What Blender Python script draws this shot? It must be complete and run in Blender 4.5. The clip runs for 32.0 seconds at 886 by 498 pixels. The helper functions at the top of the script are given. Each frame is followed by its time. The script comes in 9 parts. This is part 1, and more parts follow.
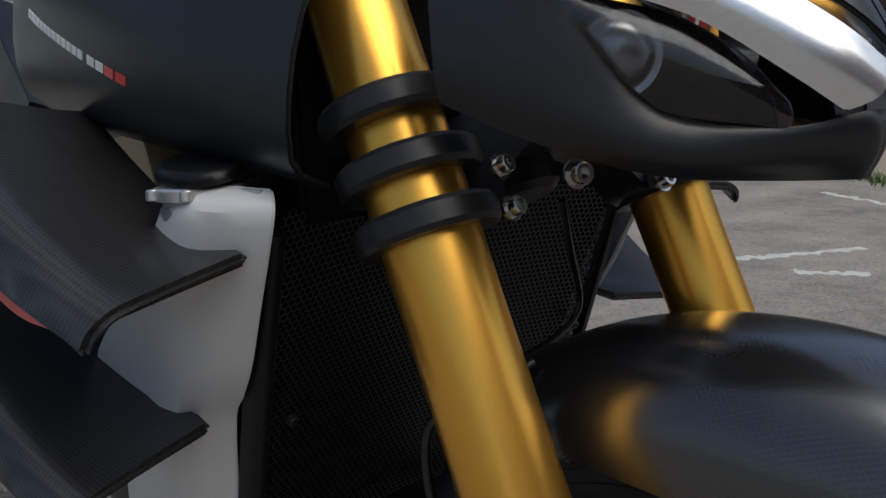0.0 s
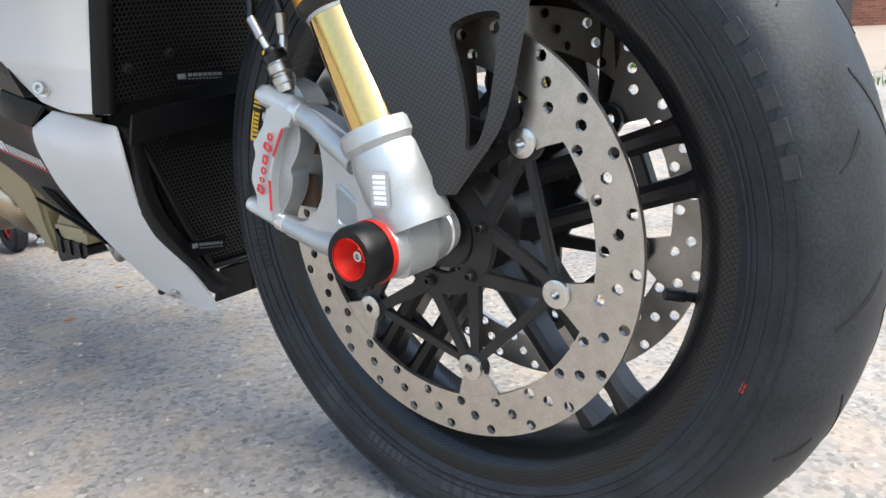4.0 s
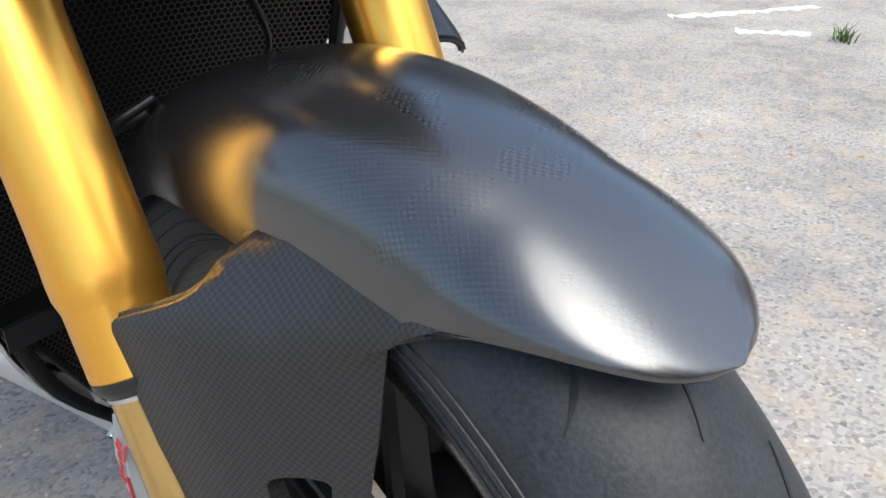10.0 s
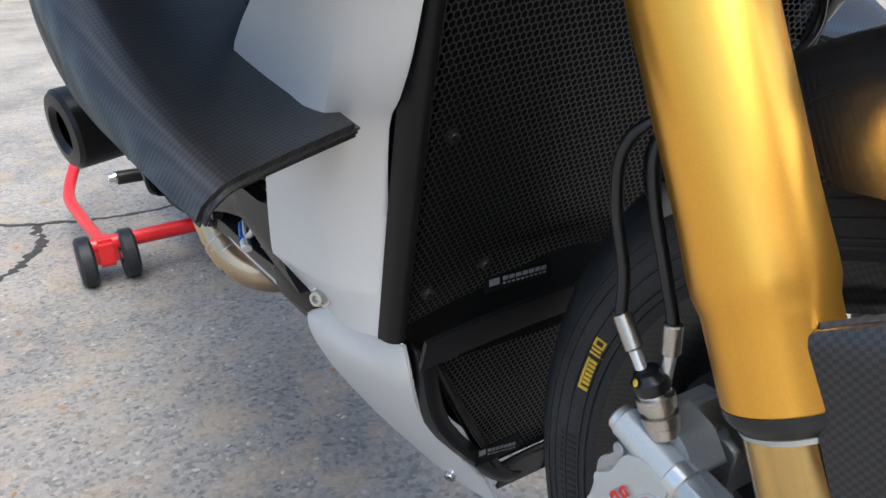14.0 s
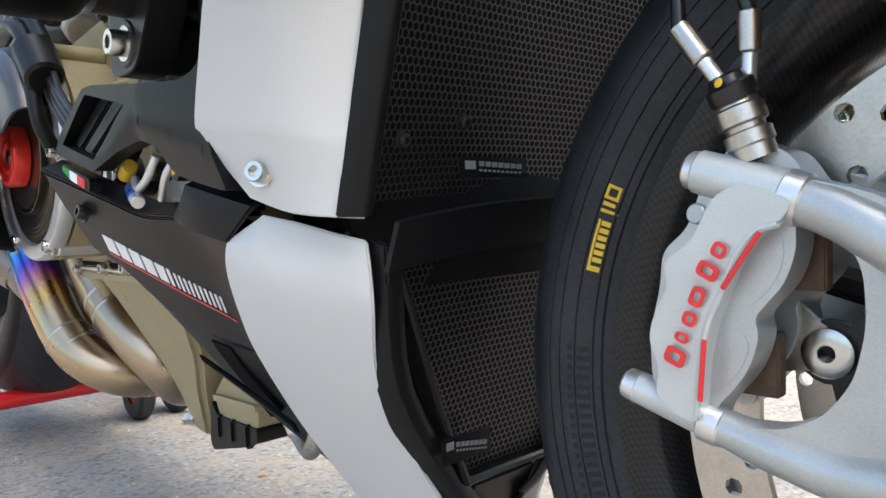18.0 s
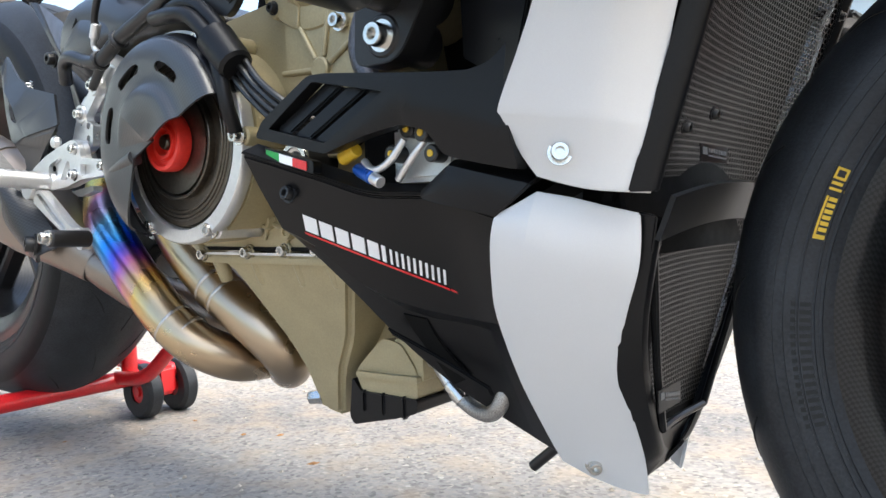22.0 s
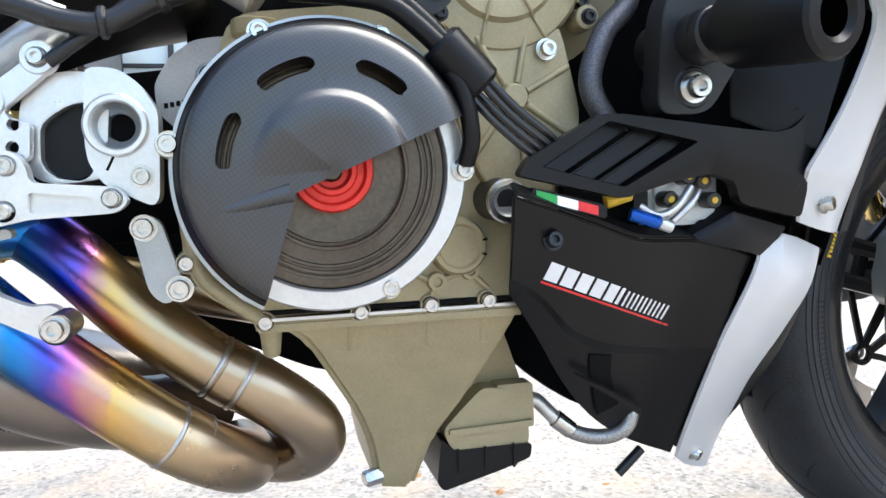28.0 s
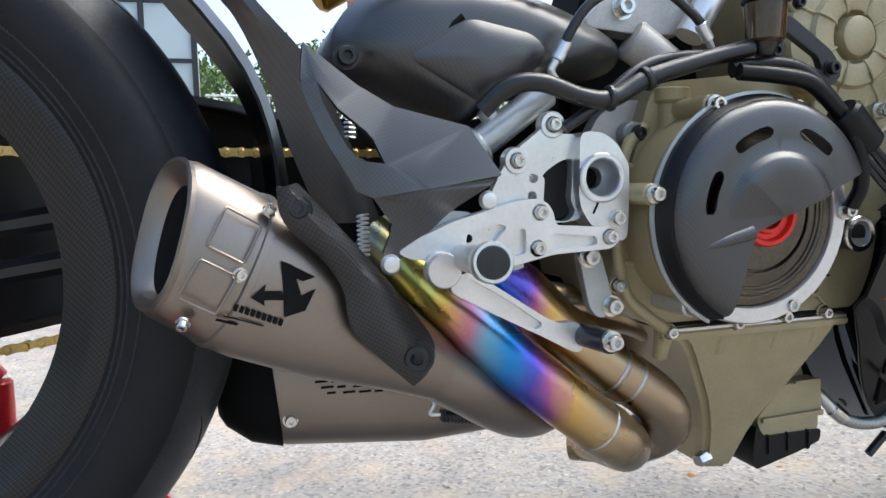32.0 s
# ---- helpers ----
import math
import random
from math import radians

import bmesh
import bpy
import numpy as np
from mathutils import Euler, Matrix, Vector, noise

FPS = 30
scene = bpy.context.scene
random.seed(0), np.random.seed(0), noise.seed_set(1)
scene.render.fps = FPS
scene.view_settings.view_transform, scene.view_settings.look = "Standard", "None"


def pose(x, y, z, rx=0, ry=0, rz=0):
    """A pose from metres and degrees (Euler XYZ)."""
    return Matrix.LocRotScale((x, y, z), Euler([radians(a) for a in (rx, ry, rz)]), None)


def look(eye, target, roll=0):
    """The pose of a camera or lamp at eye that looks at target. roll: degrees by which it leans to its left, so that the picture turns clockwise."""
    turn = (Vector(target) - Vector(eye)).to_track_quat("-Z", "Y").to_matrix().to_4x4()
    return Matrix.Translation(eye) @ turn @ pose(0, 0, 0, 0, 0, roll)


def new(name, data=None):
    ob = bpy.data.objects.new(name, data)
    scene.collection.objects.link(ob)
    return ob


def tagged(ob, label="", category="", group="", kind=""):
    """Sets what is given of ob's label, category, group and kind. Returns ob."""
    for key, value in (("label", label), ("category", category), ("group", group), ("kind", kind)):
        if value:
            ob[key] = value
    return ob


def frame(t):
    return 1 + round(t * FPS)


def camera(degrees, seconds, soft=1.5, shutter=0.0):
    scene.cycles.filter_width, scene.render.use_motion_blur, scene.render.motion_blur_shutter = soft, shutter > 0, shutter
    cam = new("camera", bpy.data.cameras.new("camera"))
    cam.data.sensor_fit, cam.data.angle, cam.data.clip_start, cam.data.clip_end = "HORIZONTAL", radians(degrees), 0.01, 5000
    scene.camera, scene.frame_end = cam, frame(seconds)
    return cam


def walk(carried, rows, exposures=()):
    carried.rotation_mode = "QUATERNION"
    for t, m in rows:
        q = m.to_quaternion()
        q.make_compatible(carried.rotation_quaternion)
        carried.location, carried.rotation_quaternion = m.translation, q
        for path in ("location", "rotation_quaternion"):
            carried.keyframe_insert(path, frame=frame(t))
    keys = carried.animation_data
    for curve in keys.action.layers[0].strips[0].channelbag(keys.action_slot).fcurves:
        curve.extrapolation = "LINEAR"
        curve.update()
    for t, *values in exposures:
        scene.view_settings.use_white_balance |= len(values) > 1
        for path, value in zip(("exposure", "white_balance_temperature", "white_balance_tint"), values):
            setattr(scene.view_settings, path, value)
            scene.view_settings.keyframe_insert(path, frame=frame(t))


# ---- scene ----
import collections

cam = camera(60.5, 32.0)
METRES = 3.392
FIRST = pose(0.192, -0.380, 0.753, -8.86, 2.11, 50.69)
ROWS = [
    (0.0, 0.0, 0.0, 0.0, 0.0, 0.0, -0.0),
    (0.5, 0.0096, -0.0115, -0.0103, -0.33, -0.0, 0.11),
    (1.0, 0.0165, -0.0228, -0.0261, -0.48, -0.51, 0.43),
    (1.5, 0.0217, -0.0303, -0.0388, -1.98, -3.44, 0.75),
    (2.0, 0.0259, -0.0384, -0.0502, -3.22, -5.69, 1.02),
    (2.5, 0.0229, -0.0432, -0.0615, -4.63, -6.74, 1.16),
    (3.0, 0.0161, -0.0516, -0.0714, -7.51, -7.03, 1.66),
    (3.5, 0.0095, -0.0576, -0.0833, -10.37, -7.08, 2.13),
    (4.0, 0.0048, -0.0613, -0.0958, -11.37, -7.15, 2.29),
    (4.5, 0.0009, -0.0671, -0.1064, -11.86, -7.15, 2.33),
    (6.5, 0.0065, -0.062, -0.0892, -11.81, -6.85, 2.25),
    (7.0, 0.0108, -0.0565, -0.0709, -11.81, -6.72, 2.13),
    (7.5, 0.0224, -0.046, -0.0546, -11.59, -6.71, 2.1),
    (8.0, 0.0352, -0.0406, -0.0419, -3.69, -6.24, 0.55),
    (8.5, 0.0456, -0.0321, -0.0307, -3.23, -9.05, 0.28),
    (9.0, 0.0501, -0.019, -0.0163, -3.18, -13.55, 0.33),
    (9.5, 0.0495, -0.0083, -0.0066, -3.14, -16.0, 0.3),
    (10.0, 0.0611, 0.0044, -0.0005, -2.29, -19.83, 0.1),
    (10.5, 0.0691, 0.0134, 0.0025, 6.06, -20.6, -1.09),
    (11.0, 0.0772, 0.0132, 0.002, 12.42, -20.83, -2.16),
    (11.5, 0.0814, 0.0125, 0.0029, 16.17, -21.08, -2.73),
    (12.0, 0.07, 0.0139, 0.0031, 19.77, -21.25, -3.34),
    (12.5, 0.0556, 0.0129, 0.0018, 20.68, -21.46, -3.41),
    (13.0, 0.0278, 0.0118, -0.0018, 20.95, -21.59, -3.22),
    (13.5, 0.0003, 0.0152, -0.0097, 19.02, -20.01, -3.08),
    (14.0, -0.0149, 0.0248, -0.0188, 8.34, -15.22, -1.4),
    (14.5, -0.0253, 0.0227, -0.0363, 4.41, -11.33, -0.93),
    (15.0, -0.0389, 0.0279, -0.0582, 2.08, -6.48, -0.34),
    (15.5, -0.0442, 0.033, -0.0808, -1.29, -0.17, -0.19),
    (17.5, -0.0444, 0.0474, -0.1038, -4.28, 5.95, 0.35),
    (18.0, -0.041, 0.0474, -0.0992, -4.22, 5.91, 0.43),
    (18.5, -0.0432, 0.0444, -0.0927, -4.25, 5.87, 0.47),
    (19.0, -0.0446, 0.0386, -0.09, -4.24, 5.87, 0.49),
    (19.5, -0.0471, 0.0321, -0.0827, -4.07, 5.78, 0.54),
    (20.0, -0.055, 0.0263, -0.0714, -4.04, 5.77, 0.53),
    (20.5, -0.0665, 0.0218, -0.0639, -4.1, 5.62, 0.7),
    (21.0, -0.0837, 0.0228, -0.0655, -4.14, 5.59, 0.73),
    (21.5, -0.1038, 0.0231, -0.0829, -4.7, 6.01, 0.51),
    (22.0, -0.1185, 0.0404, -0.1069, -13.1, 6.25, 1.6),
    (22.5, -0.1294, 0.0562, -0.1118, -19.91, 5.84, 3.02),
    (23.0, -0.1483, 0.0708, -0.112, -25.98, 5.6, 3.94),
    (23.5, -0.1681, 0.0761, -0.1087, -33.38, 5.09, 5.05),
    (24.0, -0.1865, 0.0883, -0.1052, -38.45, 4.56, 5.82),
    (24.5, -0.1965, 0.1042, -0.099, -44.22, 3.99, 6.66),
    (25.0, -0.2069, 0.1207, -0.0941, -46.11, 3.74, 6.83),
    (25.5, -0.2169, 0.1284, -0.0901, -48.45, 3.47, 7.2),
    (27.5, -0.2633, 0.1617, -0.0776, -59.62, 1.76, 8.47),
    (28.0, -0.2756, 0.1798, -0.0731, -63.91, 1.2, 8.86),
    (28.5, -0.2851, 0.1936, -0.0672, -64.08, 1.22, 8.94),
    (29.0, -0.2979, 0.2056, -0.0605, -65.08, 0.75, 8.88),
    (29.5, -0.3092, 0.2119, -0.0572, -66.11, 0.65, 8.93),
    (30.0, -0.3224, 0.2193, -0.0512, -66.96, 0.58, 9.0),
    (30.5, -0.3361, 0.2267, -0.0466, -67.31, 0.48, 8.98),
    (31.0, -0.3434, 0.2387, -0.044, -67.24, 0.46, 9.01),
    (31.5, -0.351, 0.249, -0.0438, -67.16, 0.38, 8.92),
    (32.0, -0.3587, 0.265, -0.0482, -66.79, 0.43, 8.93),
]
walk(cam, [(0.0, look((0.180, -0.384, 0.772), (-1.325, 0.876, 0.391), -2.9))] + [(t, FIRST @ pose(METRES * x, METRES * y, METRES * z, 90 + pitch, roll, yaw)) for t, x, y, z, yaw, pitch, roll in ROWS[1:]],
     [(t, e, 6550 if t <= 4.5 else 6420 if 8 <= t <= 14 or t >= 28 else 6700, 5) for t, e in ((0.0, 0.0), (0.4, 0.35), (0.7, 0.75), (1.0, 0.92), (1.5, 1.3), (2.0, 1.6), (3.0, 1.87), (4.5, 2.03), (8.0, 2.2), (9.0, 2.03), (10.0, 1.62), (11.0, 1.2), (12.0, 1.2), (13.0, 1.38), (14.0, 1.62), (15.0, 1.78), (17.5, 2.04), (22.0, 2.24), (25.0, 1.93), (28.0, 2.45), (30.0, 2.1), (32.0, 1.8))])

# ---- daylight: hazy overcast, a little brighter towards the bike's front ----
SUN_EL, SUN_AZ = 60.0, 6.0
world = bpy.data.worlds.new("overcast")
world.use_nodes = True
scene.world = world
wn = world.node_tree.nodes
sky = wn.new("ShaderNodeTexSky")
sky.sky_type, sky.sun_disc = "NISHITA", False
sky.sun_elevation, sky.sun_rotation = radians(SUN_EL), radians(90 - SUN_AZ)
sky.air_density, sky.dust_density, sky.ozone_density = 1.0, 4.0, 1.8
world.node_tree.links.new(sky.outputs[0], wn["Background"].inputs[0])
wn["Background"].inputs[1].default_value = 0.12
sun_data = bpy.data.lights.new("sun", "SUN")
sun_data.energy, sun_data.angle, sun_data.color = 1.15, radians(60), (1.0, 0.99, 0.97)
sun = new("sun", sun_data)
sun.matrix_world = look((5 * math.cos(radians(SUN_AZ)), 5 * math.sin(radians(SUN_AZ)), 5 * math.tan(radians(SUN_EL))), (0, 0, 0))


# ---- materials ----
def material(name, colour, rough=0.5, metal=0.0, vary=0.15, scale=40.0, bump=0.0, bump_scale=300.0, coat=0.0, spec=0.5, fine=True):
    """A surface with colour variation at two scales, uneven gloss and fine relief, in metres."""
    m = bpy.data.materials.new(name)
    m.use_nodes = True
    n, l = m.node_tree.nodes, m.node_tree.links
    b = n["Principled BSDF"]
    b.inputs["Metallic"].default_value, b.inputs["Coat Weight"].default_value = metal, coat
    b.inputs["Specular IOR Level"].default_value = spec
    tc = n.new("ShaderNodeTexCoord")
    big, small = n.new("ShaderNodeTexNoise"), n.new("ShaderNodeTexNoise")
    big.inputs["Scale"].default_value, big.inputs["Detail"].default_value = scale, 4
    small.inputs["Scale"].default_value, small.inputs["Detail"].default_value = bump_scale, 3
    l.new(tc.outputs["Object"], big.inputs["Vector"])
    l.new(tc.outputs["Object"], small.inputs["Vector"])
    mix = n.new("ShaderNodeMath")
    mix.operation = "ADD"
    l.new(big.outputs[0], mix.inputs[0])
    l.new(small.outputs[0], mix.inputs[1])
    ramp = n.new("ShaderNodeValToRGB")
    lo, hi = 1 - vary, 1 + vary
    ramp.color_ramp.elements[0].position, ramp.color_ramp.elements[1].position = 0.35, 0.65
    ramp.color_ramp.elements[0].color = (*[c * lo for c in colour], 1)
    ramp.color_ramp.elements[1].color = (*[min(1, c * hi) for c in colour], 1)
    half = n.new("ShaderNodeMath")
    half.operation, half.inputs[1].default_value = "MULTIPLY", 0.5
    l.new(mix.outputs[0], half.inputs[0])
    l.new(half.outputs[0], ramp.inputs[0])
    l.new(ramp.outputs[0], b.inputs["Base Color"])
    mr = n.new("ShaderNodeMapRange")
    mr.inputs[3].default_value, mr.inputs[4].default_value = max(0.02, rough * 0.8), min(1, rough * 1.2)
    l.new(big.outputs[0], mr.inputs[0])
    l.new(mr.outputs[0], b.inputs["Roughness"])
    if bump:
        bp = n.new("ShaderNodeBump")
        bp.inputs["Strength"].default_value, bp.inputs["Distance"].default_value = bump, 0.001
        l.new(small.outputs[0], bp.inputs["Height"])
        l.new(bp.outputs[0], b.inputs["Normal"])
    return m


def carbon(name, cell=0.0013, dark=0.009, light=0.034, rough=0.25, coat=0.0, spec=0.85, zw=1.0, relief=1.0, yw=1.0, turn=12):
    """Woven carbon fibre under a matt clear coat: a fine twill whose tows catch the light in turn."""
    m = bpy.data.materials.new(name)
    m.use_nodes = True
    n, l = m.node_tree.nodes, m.node_tree.links
    b = n["Principled BSDF"]
    tc = n.new("ShaderNodeTexCoord")
    sep = n.new("ShaderNodeSeparateXYZ")
    l.new(tc.outputs["Object"], sep.inputs[0])
    add = n.new("ShaderNodeMath")
    add.operation = "ADD"
    add.operation, add.inputs[1].default_value = "MULTIPLY_ADD", zw
    l.new(sep.outputs["Z"], add.inputs[0])
    side_y = n.new("ShaderNodeMath")
    side_y.operation, side_y.inputs[1].default_value = "MULTIPLY", yw
    l.new(sep.outputs["Y"], side_y.inputs[0])
    l.new(side_y.outputs[0], add.inputs[2])
    com = n.new("ShaderNodeCombineXYZ")
    l.new(sep.outputs["X"], com.inputs[0])
    l.new(add.outputs[0], com.inputs[1])
    com.inputs[2].default_value = 0.0003
    rot = n.new("ShaderNodeMapping")
    rot.inputs["Rotation"].default_value = (0, 0, radians(turn))
    l.new(com.outputs[0], rot.inputs[0])
    ck = n.new("ShaderNodeTexChecker")
    ck.inputs["Scale"].default_value = 1 / cell
    ck.inputs["Color1"].default_value, ck.inputs["Color2"].default_value = (dark, dark, dark * 1.1, 1), (light, light, light * 1.05, 1)
    l.new(rot.outputs[0], ck.inputs["Vector"])
    l.new(ck.outputs[0], b.inputs["Base Color"])
    nz = n.new("ShaderNodeTexNoise")
    nz.inputs["Scale"].default_value = 25
    l.new(tc.outputs["Object"], nz.inputs["Vector"])
    mr = n.new("ShaderNodeMapRange")
    mr.inputs[3].default_value, mr.inputs[4].default_value = rough - 0.06, rough + 0.08
    l.new(nz.outputs[0], mr.inputs[0])
    tow = n.new("ShaderNodeMath")
    tow.operation, tow.inputs[1].default_value = "MULTIPLY_ADD", 0.10 * relief
    l.new(ck.outputs["Fac"], tow.inputs[0])
    l.new(mr.outputs[0], tow.inputs[2])
    l.new(tow.outputs[0], b.inputs["Roughness"])
    bp = n.new("ShaderNodeBump")
    bp.inputs["Strength"].default_value, bp.inputs["Distance"].default_value = min(0.6, 0.15 * relief), 0.0002
    l.new(ck.outputs["Fac"], bp.inputs["Height"])
    l.new(bp.outputs[0], b.inputs["Normal"])
    b.inputs["Coat Weight"].default_value, b.inputs["Coat Roughness"].default_value = coat, 0.2
    b.inputs["Specular IOR Level"].default_value = spec
    return m


def glass(name, colour=(1, 1, 1), rough=0.0):
    m = bpy.data.materials.new(name)
    m.use_nodes = True
    b = m.node_tree.nodes["Principled BSDF"]
    b.inputs["Base Color"].default_value = (*colour, 1)
    b.inputs["Transmission Weight"].default_value, b.inputs["Roughness"].default_value = 1.0, rough
    return m


def titanium(name):
    """Titanium tube with the heat tint of welded exhausts: straw, violet and blue bands along its length (world x)."""
    m = bpy.data.materials.new(name)
    m.use_nodes = True
    n, l = m.node_tree.nodes, m.node_tree.links
    b = n["Principled BSDF"]
    b.inputs["Metallic"].default_value = 1.0
    tc = n.new("ShaderNodeTexCoord")
    sep = n.new("ShaderNodeSeparateXYZ")
    l.new(tc.outputs["Object"], sep.inputs[0])
    nz = n.new("ShaderNodeTexNoise")
    nz.inputs["Scale"].default_value, nz.inputs["Detail"].default_value = 22, 3
    l.new(tc.outputs["Object"], nz.inputs["Vector"])
    ma = n.new("ShaderNodeMath")
    ma.operation, ma.inputs[1].default_value = "MULTIPLY_ADD", 0.05
    l.new(nz.outputs[0], ma.inputs[0])
    l.new(sep.outputs["X"], ma.inputs[2])
    mr = n.new("ShaderNodeMapRange")
    mr.inputs[1].default_value, mr.inputs[2].default_value = -1.10, -0.78
    l.new(ma.outputs[0], mr.inputs[0])
    r = n.new("ShaderNodeValToRGB")
    e = r.color_ramp.elements
    e[0].position, e[0].color = 0.0, (0.22, 0.22, 0.16, 1)
    e[1].position, e[1].color = 1.0, (0.42, 0.34, 0.25, 1)
    for p, c in ((0.07, (0.62, 0.56, 0.14)), (0.14, (0.70, 0.42, 0.10)), (0.20, (0.50, 0.20, 0.28)), (0.27, (0.16, 0.40, 0.62)), (0.34, (0.03, 0.26, 0.70)), (0.41, (0.10, 0.10, 0.55)), (0.46, (0.44, 0.14, 0.34)), (0.52, (0.66, 0.42, 0.14)), (0.62, (0.52, 0.40, 0.24)), (0.75, (0.44, 0.34, 0.23))):
        k = e.new(p)
        k.color = (*c, 1)
    l.new(mr.outputs[0], r.inputs[0])
    l.new(r.outputs[0], b.inputs["Base Color"])
    rr = n.new("ShaderNodeMapRange")
    rr.inputs[3].default_value, rr.inputs[4].default_value = 0.22, 0.36
    l.new(nz.outputs[0], rr.inputs[0])
    l.new(rr.outputs[0], b.inputs["Roughness"])
    return m


def asphalt(name):
    """Old pale asphalt: grey and tan aggregate, worn patches and fine relief."""
    m = bpy.data.materials.new(name)
    m.use_nodes = True
    n, l = m.node_tree.nodes, m.node_tree.links
    b = n["Principled BSDF"]
    tc = n.new("ShaderNodeTexCoord")
    vor = n.new("ShaderNodeTexVoronoi")
    vor.inputs["Scale"].default_value = 150
    vor2 = n.new("ShaderNodeTexVoronoi")
    vor2.inputs["Scale"].default_value = 120
    patch, fine = n.new("ShaderNodeTexNoise"), n.new("ShaderNodeTexNoise")
    patch.inputs["Scale"].default_value, patch.inputs["Detail"].default_value = 2.1, 8
    fine.inputs["Scale"].default_value, fine.inputs["Detail"].default_value = 13, 9
    for t in (vor, vor2, patch, fine):
        l.new(tc.outputs["Object"], t.inputs["Vector"])
    stone = n.new("ShaderNodeValToRGB")
    e = stone.color_ramp.elements
    e[0].position, e[0].color = 0.0, (0.135, 0.132, 0.128, 1)
    e[1].position, e[1].color = 1.0, (0.54, 0.51, 0.47, 1)
    for p, c in ((0.35, (0.285, 0.275, 0.265)), (0.6, (0.335, 0.325, 0.312)), (0.85, (0.39, 0.36, 0.32))):
        k = e.new(p)
        k.color = (*c, 1)
    l.new(vor.outputs["Color"], stone.inputs[0])
    pr = n.new("ShaderNodeValToRGB")
    pr.color_ramp.elements[0].position, pr.color_ramp.elements[0].color = 0.3, (0.50, 0.50, 0.515, 1)
    pr.color_ramp.elements[1].position, pr.color_ramp.elements[1].color = 0.7, (0.97, 0.945, 0.915, 1)
    l.new(patch.outputs[0], pr.inputs[0])
    mul = n.new("ShaderNodeMix")
    mul.data_type, mul.blend_type = "RGBA", "MULTIPLY"
    mul.inputs["Factor"].default_value = 1
    l.new(stone.outputs[0], mul.inputs[6])
    l.new(pr.outputs[0], mul.inputs[7])
    tan = n.new("ShaderNodeMix")
    tan.data_type = "RGBA"
    tan.inputs[7].default_value = (0.36, 0.285, 0.205, 1)
    tr = n.new("ShaderNodeValToRGB")
    tr.color_ramp.elements[0].position, tr.color_ramp.elements[1].position = 0.47, 0.68
    tr.color_ramp.elements[1].color = (0.5, 0.5, 0.5, 1)
    l.new(fine.outputs[0], tr.inputs[0])
    l.new(tr.outputs[0], tan.inputs["Factor"])
    l.new(mul.outputs[2], tan.inputs[6])
    l.new(tan.outputs[2], b.inputs["Base Color"])
    b.inputs["Roughness"].default_value = 0.85
    bp = n.new("ShaderNodeBump")
    bp.inputs["Strength"].default_value, bp.inputs["Distance"].default_value = 0.6, 0.0015
    l.new(vor2.outputs["Distance"], bp.inputs["Height"])
    l.new(bp.outputs[0], b.inputs["Normal"])
    return m


def brickwork(name, brick, mortar):
    """Brick courses at true size on upright walls: 215 by 65 mm with 10 mm joints."""
    m = material(name, brick, 0.8, vary=0.3, scale=6, bump=0.3, bump_scale=50)
    n, l = m.node_tree.nodes, m.node_tree.links
    b = n["Principled BSDF"]
    tc, sep, add, com = n.new("ShaderNodeTexCoord"), n.new("ShaderNodeSeparateXYZ"), n.new("ShaderNodeMath"), n.new("ShaderNodeCombineXYZ")
    l.new(tc.outputs["Object"], sep.inputs[0])
    l.new(sep.outputs["X"], add.inputs[0])
    l.new(sep.outputs["Y"], add.inputs[1])
    l.new(add.outputs[0], com.inputs[0])
    l.new(sep.outputs["Z"], com.inputs[1])
    t = n.new("ShaderNodeTexBrick")
    t.inputs["Scale"].default_value = 1.0
    t.inputs["Brick Width"].default_value, t.inputs["Row Height"].default_value, t.inputs["Mortar Size"].default_value = 0.225, 0.075, 0.006
    t.inputs["Color1"].default_value = (*[c * 0.75 for c in brick], 1)
    t.inputs["Color2"].default_value = (*[min(1, c * 1.3) for c in brick], 1)
    t.inputs["Mortar"].default_value = (*mortar, 1)
    l.new(com.outputs[0], t.inputs["Vector"])
    l.new(t.outputs["Color"], b.inputs["Base Color"])
    return m


M_GROUND = asphalt("old_asphalt")
M_RUBBER = material("tyre_rubber", (0.0185, 0.0210, 0.0245), 0.48, vary=0.5, scale=26, bump=0.25, bump_scale=420, spec=0.32)
M_SIDEWALL = material("smooth_sidewall_rubber", (0.0105, 0.0110, 0.0120), 0.5, vary=0.3, scale=30, bump=0.15, bump_scale=500, spec=0.2)
M_MARK = material("raised_sidewall_rubber", (0.030, 0.032, 0.034), 0.5, vary=0.3, spec=0.4)
M_GROOVE = material("groove_black", (0.008, 0.008, 0.008), 0.8, vary=0.2)
M_CARBON = carbon("matt_carbon", 0.0021, 0.006, 0.019, 0.24, 0.9, 0.9, zw=0.8, relief=0.08)
M_CARBON_WING = carbon("matt_carbon_wing", 0.0020, 0.006, 0.024, 0.30, 0.15, 0.6, zw=-0.6, relief=1.0)
M_CARBON_FINE = carbon("matt_carbon_plate", 0.0021, 0.006, 0.019, 0.36, 0.1, 0.5, yw=0.0, turn=-14, relief=0.9)
M_CARBON_COARSE = carbon("matt_carbon_cover", 0.0021, 0.008, 0.0175, 0.34, 0.2, relief=0.45)
M_RIM = carbon("carbon_rim", 0.0024, 0.0025, 0.013, 0.30, 0.35, 0.22)
M_SPOKE = material("satin_black_spoke", (0.010, 0.010, 0.011), 0.3, vary=0.2, bump=0.05, spec=0.4)
